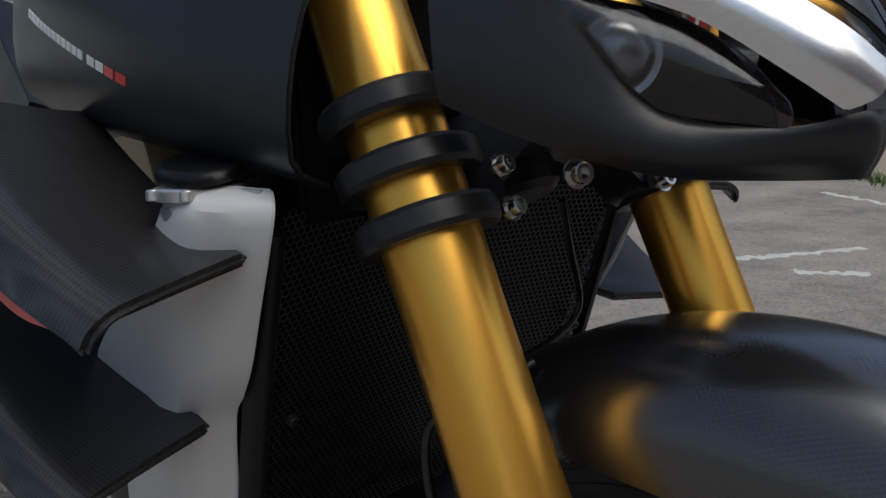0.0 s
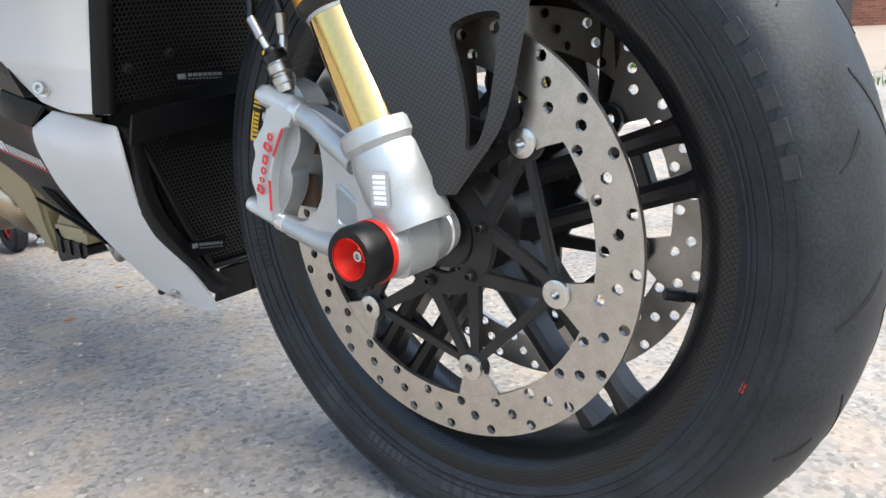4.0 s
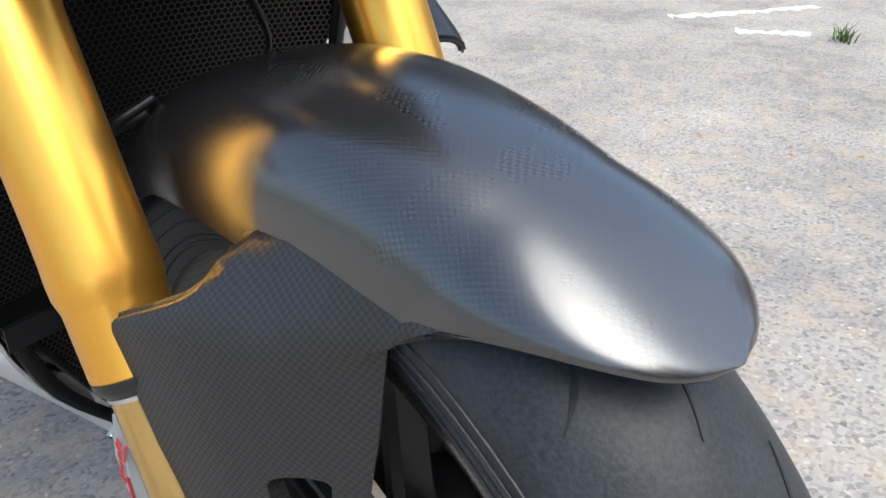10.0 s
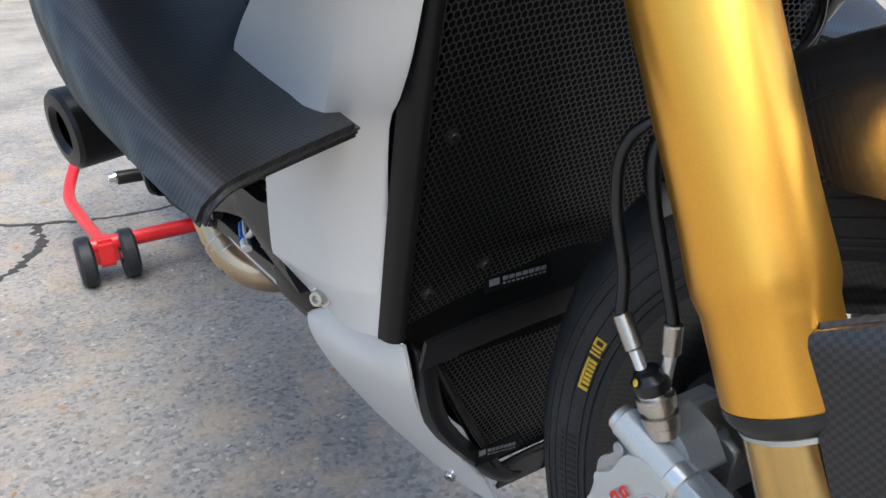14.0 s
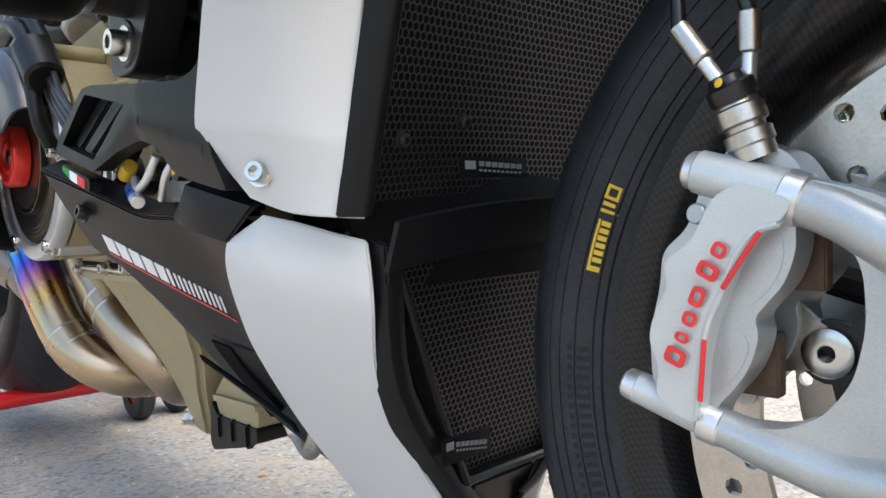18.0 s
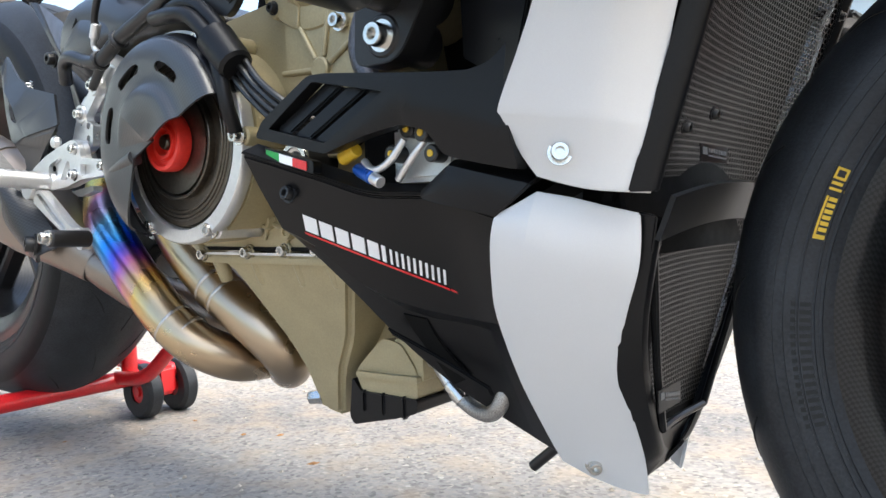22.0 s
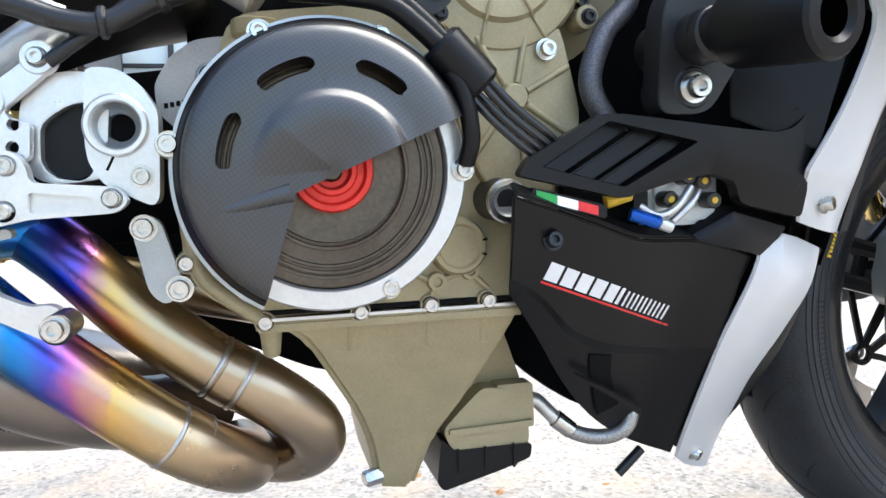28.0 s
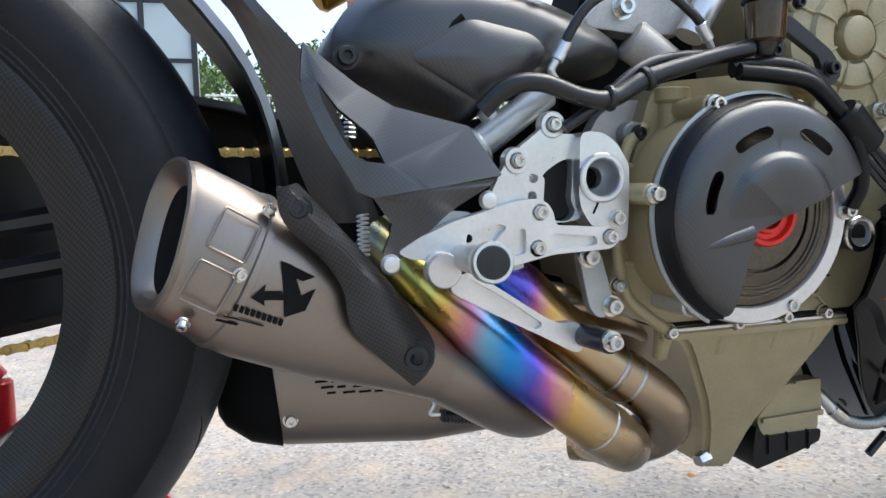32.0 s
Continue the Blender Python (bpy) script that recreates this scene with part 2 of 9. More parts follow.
M_BLACK = material("satin_black_plastic", (0.0050, 0.0052, 0.0060), 0.36, vary=0.2, scale=18, bump=0.08, bump_scale=900, spec=0.24)
M_BLACK_METAL = material("black_anodised", (0.012, 0.012, 0.0125), 0.36, vary=0.2, bump=0.12, bump_scale=800, spec=0.4)
# near-black for dark parts and prints, and for sheets that stand for shade
M_DARK = material("dark_parts_and_shade", (0.004, 0.004, 0.004), 0.7, vary=0.3, spec=0.12)
M_MESH = material("black_mesh_wire", (0.021, 0.0202, 0.0195), 0.34, vary=0.2, spec=0.5)
M_MATTBLACK = material("matt_black_paint", (0.012, 0.013, 0.015), 0.34, vary=0.15, scale=9, bump=0.05, bump_scale=900, spec=0.45)
M_GOLD = material("gold_anodised", (0.86, 0.445, 0.075), 0.30, metal=0.92, vary=0.05, scale=6, bump=0.02, bump_scale=900)
M_GOLDTUBE = material("gold_nitride_tube", (0.66, 0.46, 0.18), 0.13, metal=1.0, vary=0.05)
M_SILVER = material("cast_aluminium", (0.44, 0.46, 0.46), 0.36, metal=0.6, vary=0.08, bump=0.15, bump_scale=700)
M_CALIPER = material("grey_caliper_coat", (0.50, 0.525, 0.52), 0.34, metal=0.35, vary=0.06, bump=0.12, bump_scale=800)
# darker copy of the cast aluminium, with shade put into its colour
M_DARKCAST = material("shaded_cast_aluminium", (0.30, 0.31, 0.31), 0.5, metal=0.4, vary=0.12, bump=0.25, bump_scale=600)
M_BRIGHT = material("machined_aluminium", (0.66, 0.66, 0.65), 0.3, metal=0.8, vary=0.06, bump=0.04)
M_PAD = material("brown_pad_backing", (0.11, 0.065, 0.04), 0.6, vary=0.3, scale=60, bump=0.2)
M_STEEL = material("brushed_steel", (0.50, 0.47, 0.43), 0.33, metal=1.0, vary=0.12, scale=90, bump=0.1, bump_scale=600)
M_BOLT = material("zinc_bolt", (0.62, 0.61, 0.58), 0.25, metal=1.0, vary=0.1)
M_GREYPAINT = material("silver_grey_paint", (0.56, 0.57, 0.575), 0.3, vary=0.03, scale=12, coat=0.35, bump=0.03, bump_scale=1200)
M_ENGINE = material("bronze_engine_paint", (0.34, 0.285, 0.165), 0.42, vary=0.12, scale=25, bump=0.2, bump_scale=500, metal=0.2)
M_ENGINE2 = material("grey_crankcase", (0.42, 0.40, 0.37), 0.42, vary=0.12, bump=0.25, bump_scale=500, metal=0.3)
M_RED = material("red_anodised", (0.66, 0.03, 0.02), 0.3, vary=0.1, metal=0.3)
M_REDPAINT = material("red_paint", (0.62, 0.015, 0.02), 0.32, vary=0.15, coat=0.3)
M_WHITE = material("white_print", (0.78, 0.78, 0.78), 0.4, vary=0.03)
M_PALEPRINT = material("pale_grey_print", (0.14, 0.145, 0.15), 0.5, vary=0.1)
M_GREEN = material("green_print", (0.02, 0.30, 0.06), 0.4, vary=0.05)
M_YELLOW = material("yellow_print", (0.62, 0.40, 0.03), 0.5, vary=0.1)
M_BLUE = material("blue_fitting", (0.01, 0.09, 0.42), 0.28, metal=0.5, vary=0.1)
M_TITAN = titanium("heat_tinted_titanium")
M_MUFFLER = material("matt_titanium", (0.25, 0.212, 0.182), 0.36, metal=0.9, vary=0.07, scale=10, bump=0.06, bump_scale=900)
M_HOSE = material("black_hose", (0.009, 0.009, 0.010), 0.3, vary=0.2)
M_BRAID = material("braided_hose", (0.10, 0.10, 0.11), 0.35, metal=0.6, vary=0.5, scale=600, bump=0.6, bump_scale=900)
M_BRAIDSTEEL = material("braided_steel", (0.40, 0.39, 0.37), 0.38, metal=0.9, vary=0.45, scale=700, bump=0.6, bump_scale=900)
M_CLUTCH = material("clutch_steel", (0.105, 0.088, 0.07), 0.3, metal=0.9, vary=0.25, scale=20)
M_CHAIN = material("gold_chain", (0.55, 0.38, 0.14), 0.35, metal=1.0, vary=0.2)
M_LENS = glass("lamp_lens", (0.45, 0.47, 0.50), 0.02)
M_CHROME = material("lamp_reflector", (0.80, 0.81, 0.82), 0.26, metal=1.0, vary=0.04)


# ---- geometry helpers ----
BASE = {}


def thing(name, at, label, category, group="", kind=""):
    ob = new(name)
    ob.empty_display_size = 0.1
    ob.matrix_basis = Matrix.Translation(at)
    BASE[ob] = Vector(at)
    return tagged(ob, label, category, group, kind)


def part(name, bm, mat, parent, label="", smooth=38):
    """Link a bmesh (in world metres) as one mesh object under a thing or a part."""
    bmesh.ops.recalc_face_normals(bm, faces=bm.faces)
    me = bpy.data.meshes.new(name)
    bm.to_mesh(me)
    bm.free()
    for p in me.polygons:
        p.use_smooth = True
    me.set_sharp_from_angle(angle=radians(smooth))
    me.materials.append(mat)
    return attach(name, me, parent, None, label)


def attach(name, me, parent, m=None, label=""):
    ob = new(name, me)
    if m is not None:
        ob.matrix_basis = m
    if parent is not None:
        ob.parent = parent
        if parent in BASE:
            ob.matrix_parent_inverse = Matrix.Translation(-BASE[parent])
        else:
            ob.matrix_parent_inverse = parent.matrix_basis.inverted()
    if label:
        ob["label"] = label
    return ob


def solid(name, bm, mat, label, category, group="", kind="", smooth=38):
    """A thing that is one mesh."""
    ob = part(name, bm, mat, None, "", smooth)
    return tagged(ob, label, category, group, kind)


def V(*a):
    return Vector(a)


def frame_to(a, b):
    """A turn that sends local z along a to b, at a."""
    d = Vector(b) - Vector(a)
    return Matrix.Translation(a) @ d.to_track_quat("Z", "Y").to_matrix().to_4x4()


def side(y):
    """Local x, y, z become world x, z and outwards to the bike's right, from the plane at y."""
    return Matrix(((1, 0, 0, 0), (0, 0, -1, y), (0, 1, 0, 0), (0, 0, 0, 1)))


def loft(rings, cap=True, bm=None, closed=True):
    bm = bm or bmesh.new()
    vs = [[bm.verts.new(p) for p in r] for r in rings]
    n = len(rings[0])
    for a, b in zip(vs, vs[1:]):
        for i in range(n if closed else n - 1):
            j = (i + 1) % n
            bm.faces.new((a[i], a[j], b[j], b[i]))
    if cap and closed:
        bm.faces.new(vs[0])
        bm.faces.new(vs[-1])
    return bm


def lathe(profile, m=Matrix(), segs=32, bm=None, loop=False, a0=0.0, a1=360.0):
    """Turn (radius, height) pairs about local z. loop: the profile closes on itself."""
    bm = bm or bmesh.new()
    full = abs(a1 - a0) >= 359.9
    k = segs if full else segs + 1
    rings = []
    for i in range(k):
        t = radians(a0 + (a1 - a0) * i / segs)
        rings.append([bm.verts.new(m @ V(r * math.cos(t), r * math.sin(t), h)) for r, h in profile])
    n = len(profile)
    for i in range(segs):
        a, b = rings[i], rings[(i + 1) % k]
        for j in range(n if loop else n - 1):
            q = (j + 1) % n
            if profile[j][0] < 1e-6 and profile[q][0] < 1e-6:
                continue
            bm.faces.new((a[j], b[j], b[q], a[q]))
    bmesh.ops.remove_doubles(bm, verts=bm.verts, dist=1e-6)
    if not full and loop:
        bm.faces.new(rings[0])
        bm.faces.new(rings[-1])
    return bm


def rod(a, b, r, r2=None, segs=16, bm=None, bevel=0.0):
    """A round bar from a to b with softened ends."""
    L = (Vector(b) - Vector(a)).length
    r2 = r if r2 is None else r2
    e = bevel or min(r, r2) * 0.15
    return lathe([(0, 0), (r - e, 0), (r, e), (r2, L - e), (r2 - e, L), (0, L)], frame_to(a, b), segs, bm)


def smooth_path(pts, steps=6):
    P = [Vector(p) for p in pts]
    P = [2 * P[0] - P[1]] + P + [2 * P[-1] - P[-2]]
    out = []
    for i in range(1, len(P) - 2):
        for s in range(steps):
            t = s / steps
            a, b, c, d = P[i - 1:i + 3]
            out.append(0.5 * (2 * b + (c - a) * t + (2 * a - 5 * b + 4 * c - d) * t * t + (3 * b - a - 3 * c + d) * t ** 3))
    return out + [P[-2]]


def tube(pts, r, segs=12, steps=6, bm=None):
    """A hose or pipe through the points; r is a radius, or a function of 0..1."""
    path = smooth_path(pts, steps) if len(pts) > 2 else [Vector(p) for p in pts]
    rings = []
    up = V(0.3, 0.5, 0.81).normalized()
    for i, p in enumerate(path):
        d = (path[min(i + 1, len(path) - 1)] - path[max(i - 1, 0)]).normalized()
        u = (up - d * up.dot(d)).normalized()
        w = d.cross(u)
        up = u
        q = r(i / (len(path) - 1)) if callable(r) else r
        rings.append([p + u * q * math.cos(2 * math.pi * k / segs) + w * q * math.sin(2 * math.pi * k / segs) for k in range(segs)])
    return loft(rings, bm=bm)


def plate(outer, thick, m, holes=(), bevel=0.0015, bm=None, z0=0.0):
    """A flat plate from an outline in local x, y, with holes, from z0 to z0 + thick, its sharp rims eased."""
    b = bmesh.new()
    edges = []
    for loop in (outer, *holes):
        vs = [b.verts.new((x, y, z0)) for x, y in loop]
        edges += [b.edges.new((vs[i], vs[(i + 1) % len(vs)])) for i in range(len(vs))]
    bmesh.ops.triangle_fill(b, edges=edges, use_beauty=True, use_dissolve=False)
    ext = bmesh.ops.extrude_face_region(b, geom=list(b.faces))
    bmesh.ops.translate(b, verts=[v for v in ext["geom"] if isinstance(v, bmesh.types.BMVert)], vec=(0, 0, thick))
    bmesh.ops.recalc_face_normals(b, faces=b.faces)
    if bevel:
        sharp = [e for e in b.edges if len(e.link_faces) == 2 and e.calc_face_angle(0) > 1.2]
        bmesh.ops.bevel(b, geom=sharp, offset=bevel, segments=2, affect="EDGES", clamp_overlap=True)
    b.transform(m)
    if bm is None:
        return b
    me = bpy.data.meshes.new("tmp")
    b.to_mesh(me)
    b.free()
    bm.from_mesh(me)
    bpy.data.meshes.remove(me)
    return bm


def box(lo, hi, bevel=0.003, m=Matrix(), bm=None):
    (x0, y0, z0), (x1, y1, z1) = lo, hi
    return plate([(x0, y0), (x1, y0), (x1, y1), (x0, y1)], z1 - z0, m, bevel=bevel, z0=z0, bm=bm)


def rounded(pts, r=0.006, n=4):
    """An outline with its corners rounded."""
    out = []
    P = [V(x, y) for x, y in pts]
    for i, p in enumerate(P):
        a, b = P[i - 1], P[(i + 1) % len(P)]
        ra = min(r, (a - p).length * 0.45)
        rb = min(r, (b - p).length * 0.45)
        s, e = p + (a - p).normalized() * ra, p + (b - p).normalized() * rb
        for k in range(n + 1):
            t = k / n
            q = s * (1 - t) ** 2 + p * 2 * t * (1 - t) + e * t * t
            out.append((q.x, q.y))
    return out


def domed(bm, m, fn, longest=0.012):
    """Split a plate's long edges and lift its points along local z by fn(x, y)."""
    for _ in range(4):
        long_ = [e for e in bm.edges if e.calc_length() > longest]
        if long_:
            bmesh.ops.subdivide_edges(bm, edges=long_, cuts=1, use_grid_fill=True)
            bmesh.ops.triangulate(bm, faces=[q for q in bm.faces if len(q.verts) > 4])
    inv = m.inverted()
    for v in bm.verts:
        p = inv @ v.co
        p.z += fn(p.x, p.y)
        v.co = m @ p
    return bm


def circle(x, y, r, n=20):
    return [(x + r * math.cos(2 * math.pi * i / n), y + r * math.sin(2 * math.pi * i / n)) for i in range(n)]


def shell(fn, nu, nv, thick, bm=None):
    """A curved sheet fn(u, v), u and v from 0 to 1, with a real thickness."""
    b = bmesh.new()
    g = [[b.verts.new(fn(i / nu, j / nv)) for j in range(nv + 1)] for i in range(nu + 1)]
    for i in range(nu):
        for j in range(nv):
            b.faces.new((g[i][j], g[i + 1][j], g[i + 1][j + 1], g[i][j + 1]))
    bmesh.ops.remove_doubles(b, verts=b.verts, dist=1e-5)
    bmesh.ops.recalc_face_normals(b, faces=b.faces)
    bmesh.ops.solidify(b, geom=list(b.faces), thickness=thick)
    return b


def pillow(outline, depth, m, back=0.006, power=3.0, n=7):
    """A domed cover: the outline rises along local z to a soft crown; it has a flat back."""
    c = V(sum(p[0] for p in outline) / len(outline), sum(p[1] for p in outline) / len(outline))
    rings = [[m @ V(x, y, -back) for x, y in outline]]
    for k in range(n + 1):
        s = math.cos(k / n * math.pi / 2)
        h = depth * (1 - s ** power)
        s = max(s, 0.02)
        rings.append([m @ V(c.x + (x - c.x) * s, c.y + (y - c.y) * s, h) for x, y in outline])
    return loft(rings)


def bolt_mesh(name, r, h, mat):
    bm = lathe([(0, h * 0.45), (r * 0.48, h * 0.45), (r * 0.52, h), (r * 0.9, h), (r, h * 0.85), (r, 0), (r * 1.35, 0), (r * 1.35, -h * 0.3), (0, -h * 0.3)], segs=18)
    bmesh.ops.recalc_face_normals(bm, faces=bm.faces)
    me = bpy.data.meshes.new(name)
    bm.to_mesh(me)
    bm.free()
    for p in me.polygons:
        p.use_smooth = True
    me.set_sharp_from_angle(angle=radians(35))
    me.materials.append(mat)
    return me


BOLT = bolt_mesh("bolt", 0.005, 0.006, M_BOLT)
BOLT_BLACK = bolt_mesh("bolt_black", 0.005, 0.005, M_BLACK_METAL)


def bolt(parent, at, toward=(0, -1, 0), size=1.0, me=None, label=""):
    m = Matrix.Translation(at) @ Vector(toward).to_track_quat("Z", "Y").to_matrix().to_4x4() @ Matrix.Scale(size, 4)
    return attach("bolt", me or BOLT, parent, m, label)


# ---- ground ----
def ground_sheet():
    xs = sorted({-900, -300, -120, -60, -30, -15, -8, -4, 0, 4, 8, 15, 30, 60, 120, 300, 900})
    bm = bmesh.new()
    g = [[bm.verts.new((x, y, 0)) for y in xs] for x in xs]
    for i in range(len(xs) - 1):
        for j in range(len(xs) - 1):
            bm.faces.new((g[i][j], g[i + 1][j], g[i + 1][j + 1], g[i][j + 1]))
    return bm


solid("ground", ground_sheet(), M_GROUND, "pale worn grey asphalt yard with tan aggregate", "ground", kind="structure")

# ---- the motorcycle: x ahead, y to its left, front axle over the origin ----
bike = thing("motorcycle", (-0.75, 0, 0), "matt black and silver naked sport motorcycle on a rear paddock stand", "motorcycle")
AXLE = V(-0.0045, 0, 0.2975)
FOOT = V(0, 0, 0.304)
RAKE = 0.44
FORK_Y = 0.117


# the front wheel and its mudguard are turned a little to the left
STEER = Matrix.Translation((AXLE.x, 0.0075, 0)) @ Matrix.Rotation(0.022, 4, "Z") @ Matrix.Translation((-AXLE.x, 0, 0))


def on_wheel(r, deg, y, c=AXLE):
    p = V(c.x + r * math.cos(radians(deg)), y, c.z + r * math.sin(radians(deg)))
    return STEER @ p if abs(c.x) < 0.05 else p


def wheel_turn(c):
    """Local z points to the bike's right; local x, y are world x, z."""
    m = Matrix.Translation(c) @ side(0)
    return STEER @ m if abs(c.x) < 0.05 else m


def tread(r, half, rim, w):
    """Radius of the round tread at a distance w from its middle."""
    sag, edge = 0.43 * (r - rim), 0.965 * half
    rho = (edge * edge + sag * sag) / (2 * sag)
    return r - rho + (rho * rho - w * w) ** 0.5


def flank(r, half, rim):
    """The side wall as (radius, half width) from the tread's edge down to the bead."""
    t = r - rim
    return [(r - 0.53 * t, half * 0.992), (r - 0.64 * t, half), (rim + 0.24 * t, half * 0.968), (rim + 0.11 * t, half * 0.915), (rim, half * 0.85), (rim - 0.006, half * 0.79)]


def wall_at(r, half, rim, q):
    """Half width of the side wall at the radius q."""
    pts = flank(r, half, rim)
    for (a, wa), (b, wb) in zip(pts, pts[1:]):
        if b <= q <= a:
            return wa + (wb - wa) * (a - q) / (a - b)
    return half


def tyre(name, c, r, half, rim, label):
    """A tyre with a round tread, pressed flat where it stands on the ground."""
    prof = [(tread(r, half, rim, 0.965 * half * i / 14), 0.965 * half * i / 14) for i in range(-14, 15)]
    lo = flank(r, half, rim)
    prof = [(q, -w) for q, w in reversed(lo)] + prof + lo + [(rim - 0.004, half * 0.7), (rim - 0.004, -half * 0.7)]
    bm = lathe(prof, wheel_turn(c), 128, loop=True)
    for v in bm.verts:
        v.co.z = max(v.co.z, 0.0004)
    return part(name, bm, M_RUBBER, bike, label, 50)


def tyre_point(r, half, rim, s, deg, lift, c):
    """A point on the tread: s runs across it from -1 to 1."""
    w = 0.965 * half * s
    return on_wheel(tread(r, half, rim, w) + lift, deg, w * (1 + lift / half * abs(s)), c)


def sipe(ty, r, half, rim, c, s0, s1, d0, d1, wide=1.5, name="tread_groove"):
    rows = []
    for i in range(9):
        u = i / 8
        s, d = s0 + (s1 - s0) * u + 0.03 * math.sin(math.pi * u), d0 + (d1 - d0) * u
        w = wide * (0.25 + 0.75 * math.sin(math.pi * min(1, u * 1.15 + 0.12)))
        rows.append([tyre_point(r, half, rim, s, d - w * 0.5, 0.0005, c), tyre_point(r, half, rim, s, d + w * 0.5, 0.0005, c),
                     tyre_point(r, half, rim, s, d + w * 0.5, -0.002, c), tyre_point(r, half, rim, s, d - w * 0.5, -0.002, c)])
    part(name, loft(rows), M_GROOVE, ty)


F_R, F_H, F_RIM = 0.321, 0.065, 0.243
front_tyre = tyre("front_tyre", AXLE, F_R, F_H, F_RIM, "worn black sport tyre with a rounded tread")
for k in range(9):
    for sg, off in ((1, 0), (-1, 20)):
        d = k * 40 + off
        if -70 > (d + 180) % 360 - 180 > -125:
            continue
        sipe(front_tyre, F_R, F_H, F_RIM, AXLE, -0.53 * sg, -0.80 * sg, d + 17.4, d + 13.5, 1.0)
        sipe(front_tyre, F_R, F_H, F_RIM, AXLE, -0.33 * sg, -0.80 * sg, d + 0.6, d - 5.8, 1.1)
        sipe(front_tyre, F_R, F_H, F_RIM, AXLE, 0.05 * sg, -0.15 * sg, d + 14.9, d + 8.0, 1.0)
        sipe(front_tyre, F_R, F_H, F_RIM, AXLE, 0.42 * sg, -0.02 * sg, d + 4.3, d - 5.1, 0.9)


# maker's mark on the sidewall, drawn as plain yellow bars
def arc_bar(r0, r1, d0, d1, n=6, lift=0.0007):
    """A raised bar on the front tyre's right side wall, between two radii and two angles."""
    rings = []
    for i in range(n + 1):
        d = d0 + (d1 - d0) * i / n
        a, b = wall_at(F_R, F_H, F_RIM, r0), wall_at(F_R, F_H, F_RIM, r1)
        rings.append([on_wheel(r0, d, -a - lift), on_wheel(r1, d, -b - lift), on_wheel(r1, d, 0.0015 - b), on_wheel(r0, d, 0.0015 - a)])
    return loft(rings)


part("yellow_mark", arc_bar(0.2580, 0.2594, 158.6, 165.6), M_YELLOW, front_tyre)
part("yellow_mark", arc_bar(0.2520, 0.2594, 164.9, 165.6, 2), M_YELLOW, front_tyre)
for k in range(6):
    part("yellow_mark", arc_bar(0.2522, 0.2574, 158.7 + 1.0 * k, 159.35 + 1.0 * k, 2), M_YELLOW, front_tyre)
part("yellow_mark", arc_bar(0.2505, 0.2600, 157.2, 157.6, 2), M_YELLOW, front_tyre)
part("yellow_mark", arc_bar(0.2530, 0.2600, 156.2, 156.7, 2), M_YELLOW, front_tyre)
for a, b, d0, d1 in ((0.2525, 0.2540, 153.9, 155.8), (0.2590, 0.2605, 153.9, 155.8), (0.2540, 0.2590, 153.9, 154.3), (0.2540, 0.2590, 155.4, 155.8)):
    part("yellow_mark", arc_bar(a, b, d0, d1, 3), M_YELLOW, front_tyre)
for r, w in ((0.2470, 0.0016), (0.2715, 0.0010), (0.2790, 0.0008)):
    y = wall_at(F_R, F_H, F_RIM, r)
    part("sidewall_ring", lathe([(r - w, -0.0012), (r - w * 0.5, 0.0009), (r + w * 0.5, 0.0009), (r + w, -0.0012)], wheel_turn(V(AXLE.x, -y, AXLE.z)), 96), M_RUBBER, front_tyre)
for k in range(7):
    part("sidewall_mark", arc_bar(0.2515, 0.2640, -116.4 + k * 1.75, -115.3 + k * 1.75, 2), M_MARK, front_tyre)
part("sidewall_mark", arc_bar(0.2500, 0.2690, -131.5, -127.5, 3), M_MARK, front_tyre)
for k in range(6):
    part("sidewall_mark", arc_bar(0.2480, 0.2640, -95.0 + k * 3.2, -93.0 + k * 3.2, 2), M_MARK, front_tyre)
for k in range(5):
    part("sidewall_mark", arc_bar(0.2740, 0.2840, 14.0 + k * 4.6, 17.0 + k * 4.6, 3), M_MARK, front_tyre)
for k in range(2):
    part("red_dot", arc_bar(0.2605, 0.2635, -18.4 + k * 1.0, -17.7 + k * 1.0, 2), M_REDPAINT, front_tyre)
for k in range(16):
    part("sidewall_mark", arc_bar(0.253, 0.266, 176 + k * 1.3, 176.7 + k * 1.3, 1, 0.0003), M_GROOVE, front_tyre)


def rim(name, c, r, half, barrel, label):
    prof = [(r + 0.003, half), (r + 0.004, half - 0.003), (r - 0.004, half - 0.007), (r - 0.012, half - 0.012), (barrel + 0.006, half - 0.02), (barrel, half - 0.034),
            (barrel - 0.001, 0), (barrel, -half + 0.034), (barrel + 0.006, -half + 0.02), (r - 0.012, -half + 0.012), (r - 0.004, -half + 0.007), (r + 0.004, -half + 0.003), (r + 0.003, -half)]
    prof += [(r - 0.006, -half - 0.001), (r - 0.018, -half + 0.004), (barrel - 0.010, -half + 0.016), (barrel - 0.012, 0), (barrel - 0.010, half - 0.016), (r - 0.018, half - 0.004), (r - 0.006, half + 0.001)]
    return part(name, lathe(prof, wheel_turn(c), 96, loop=True), M_RIM, bike, label, 50)


def bead_rings(ty, c, r, half, rim_r):
    """Fine raised rings moulded round both side walls, next to the rim."""
    for dr in (0.0035, 0.0085, 0.0190):
        w = wall_at(r, half, rim_r, rim_r + dr)
        for sg in (-1, 1):
            part("moulded_ring", lathe([(rim_r + dr - 0.0012, sg * (w - 0.0012)), (rim_r + dr - 0.0006, sg * (w + 0.0009)), (rim_r + dr + 0.0006, sg * (w + 0.0009)), (rim_r + dr + 0.0012, sg * (w - 0.0012))], wheel_turn(c), 96), M_RUBBER, ty)


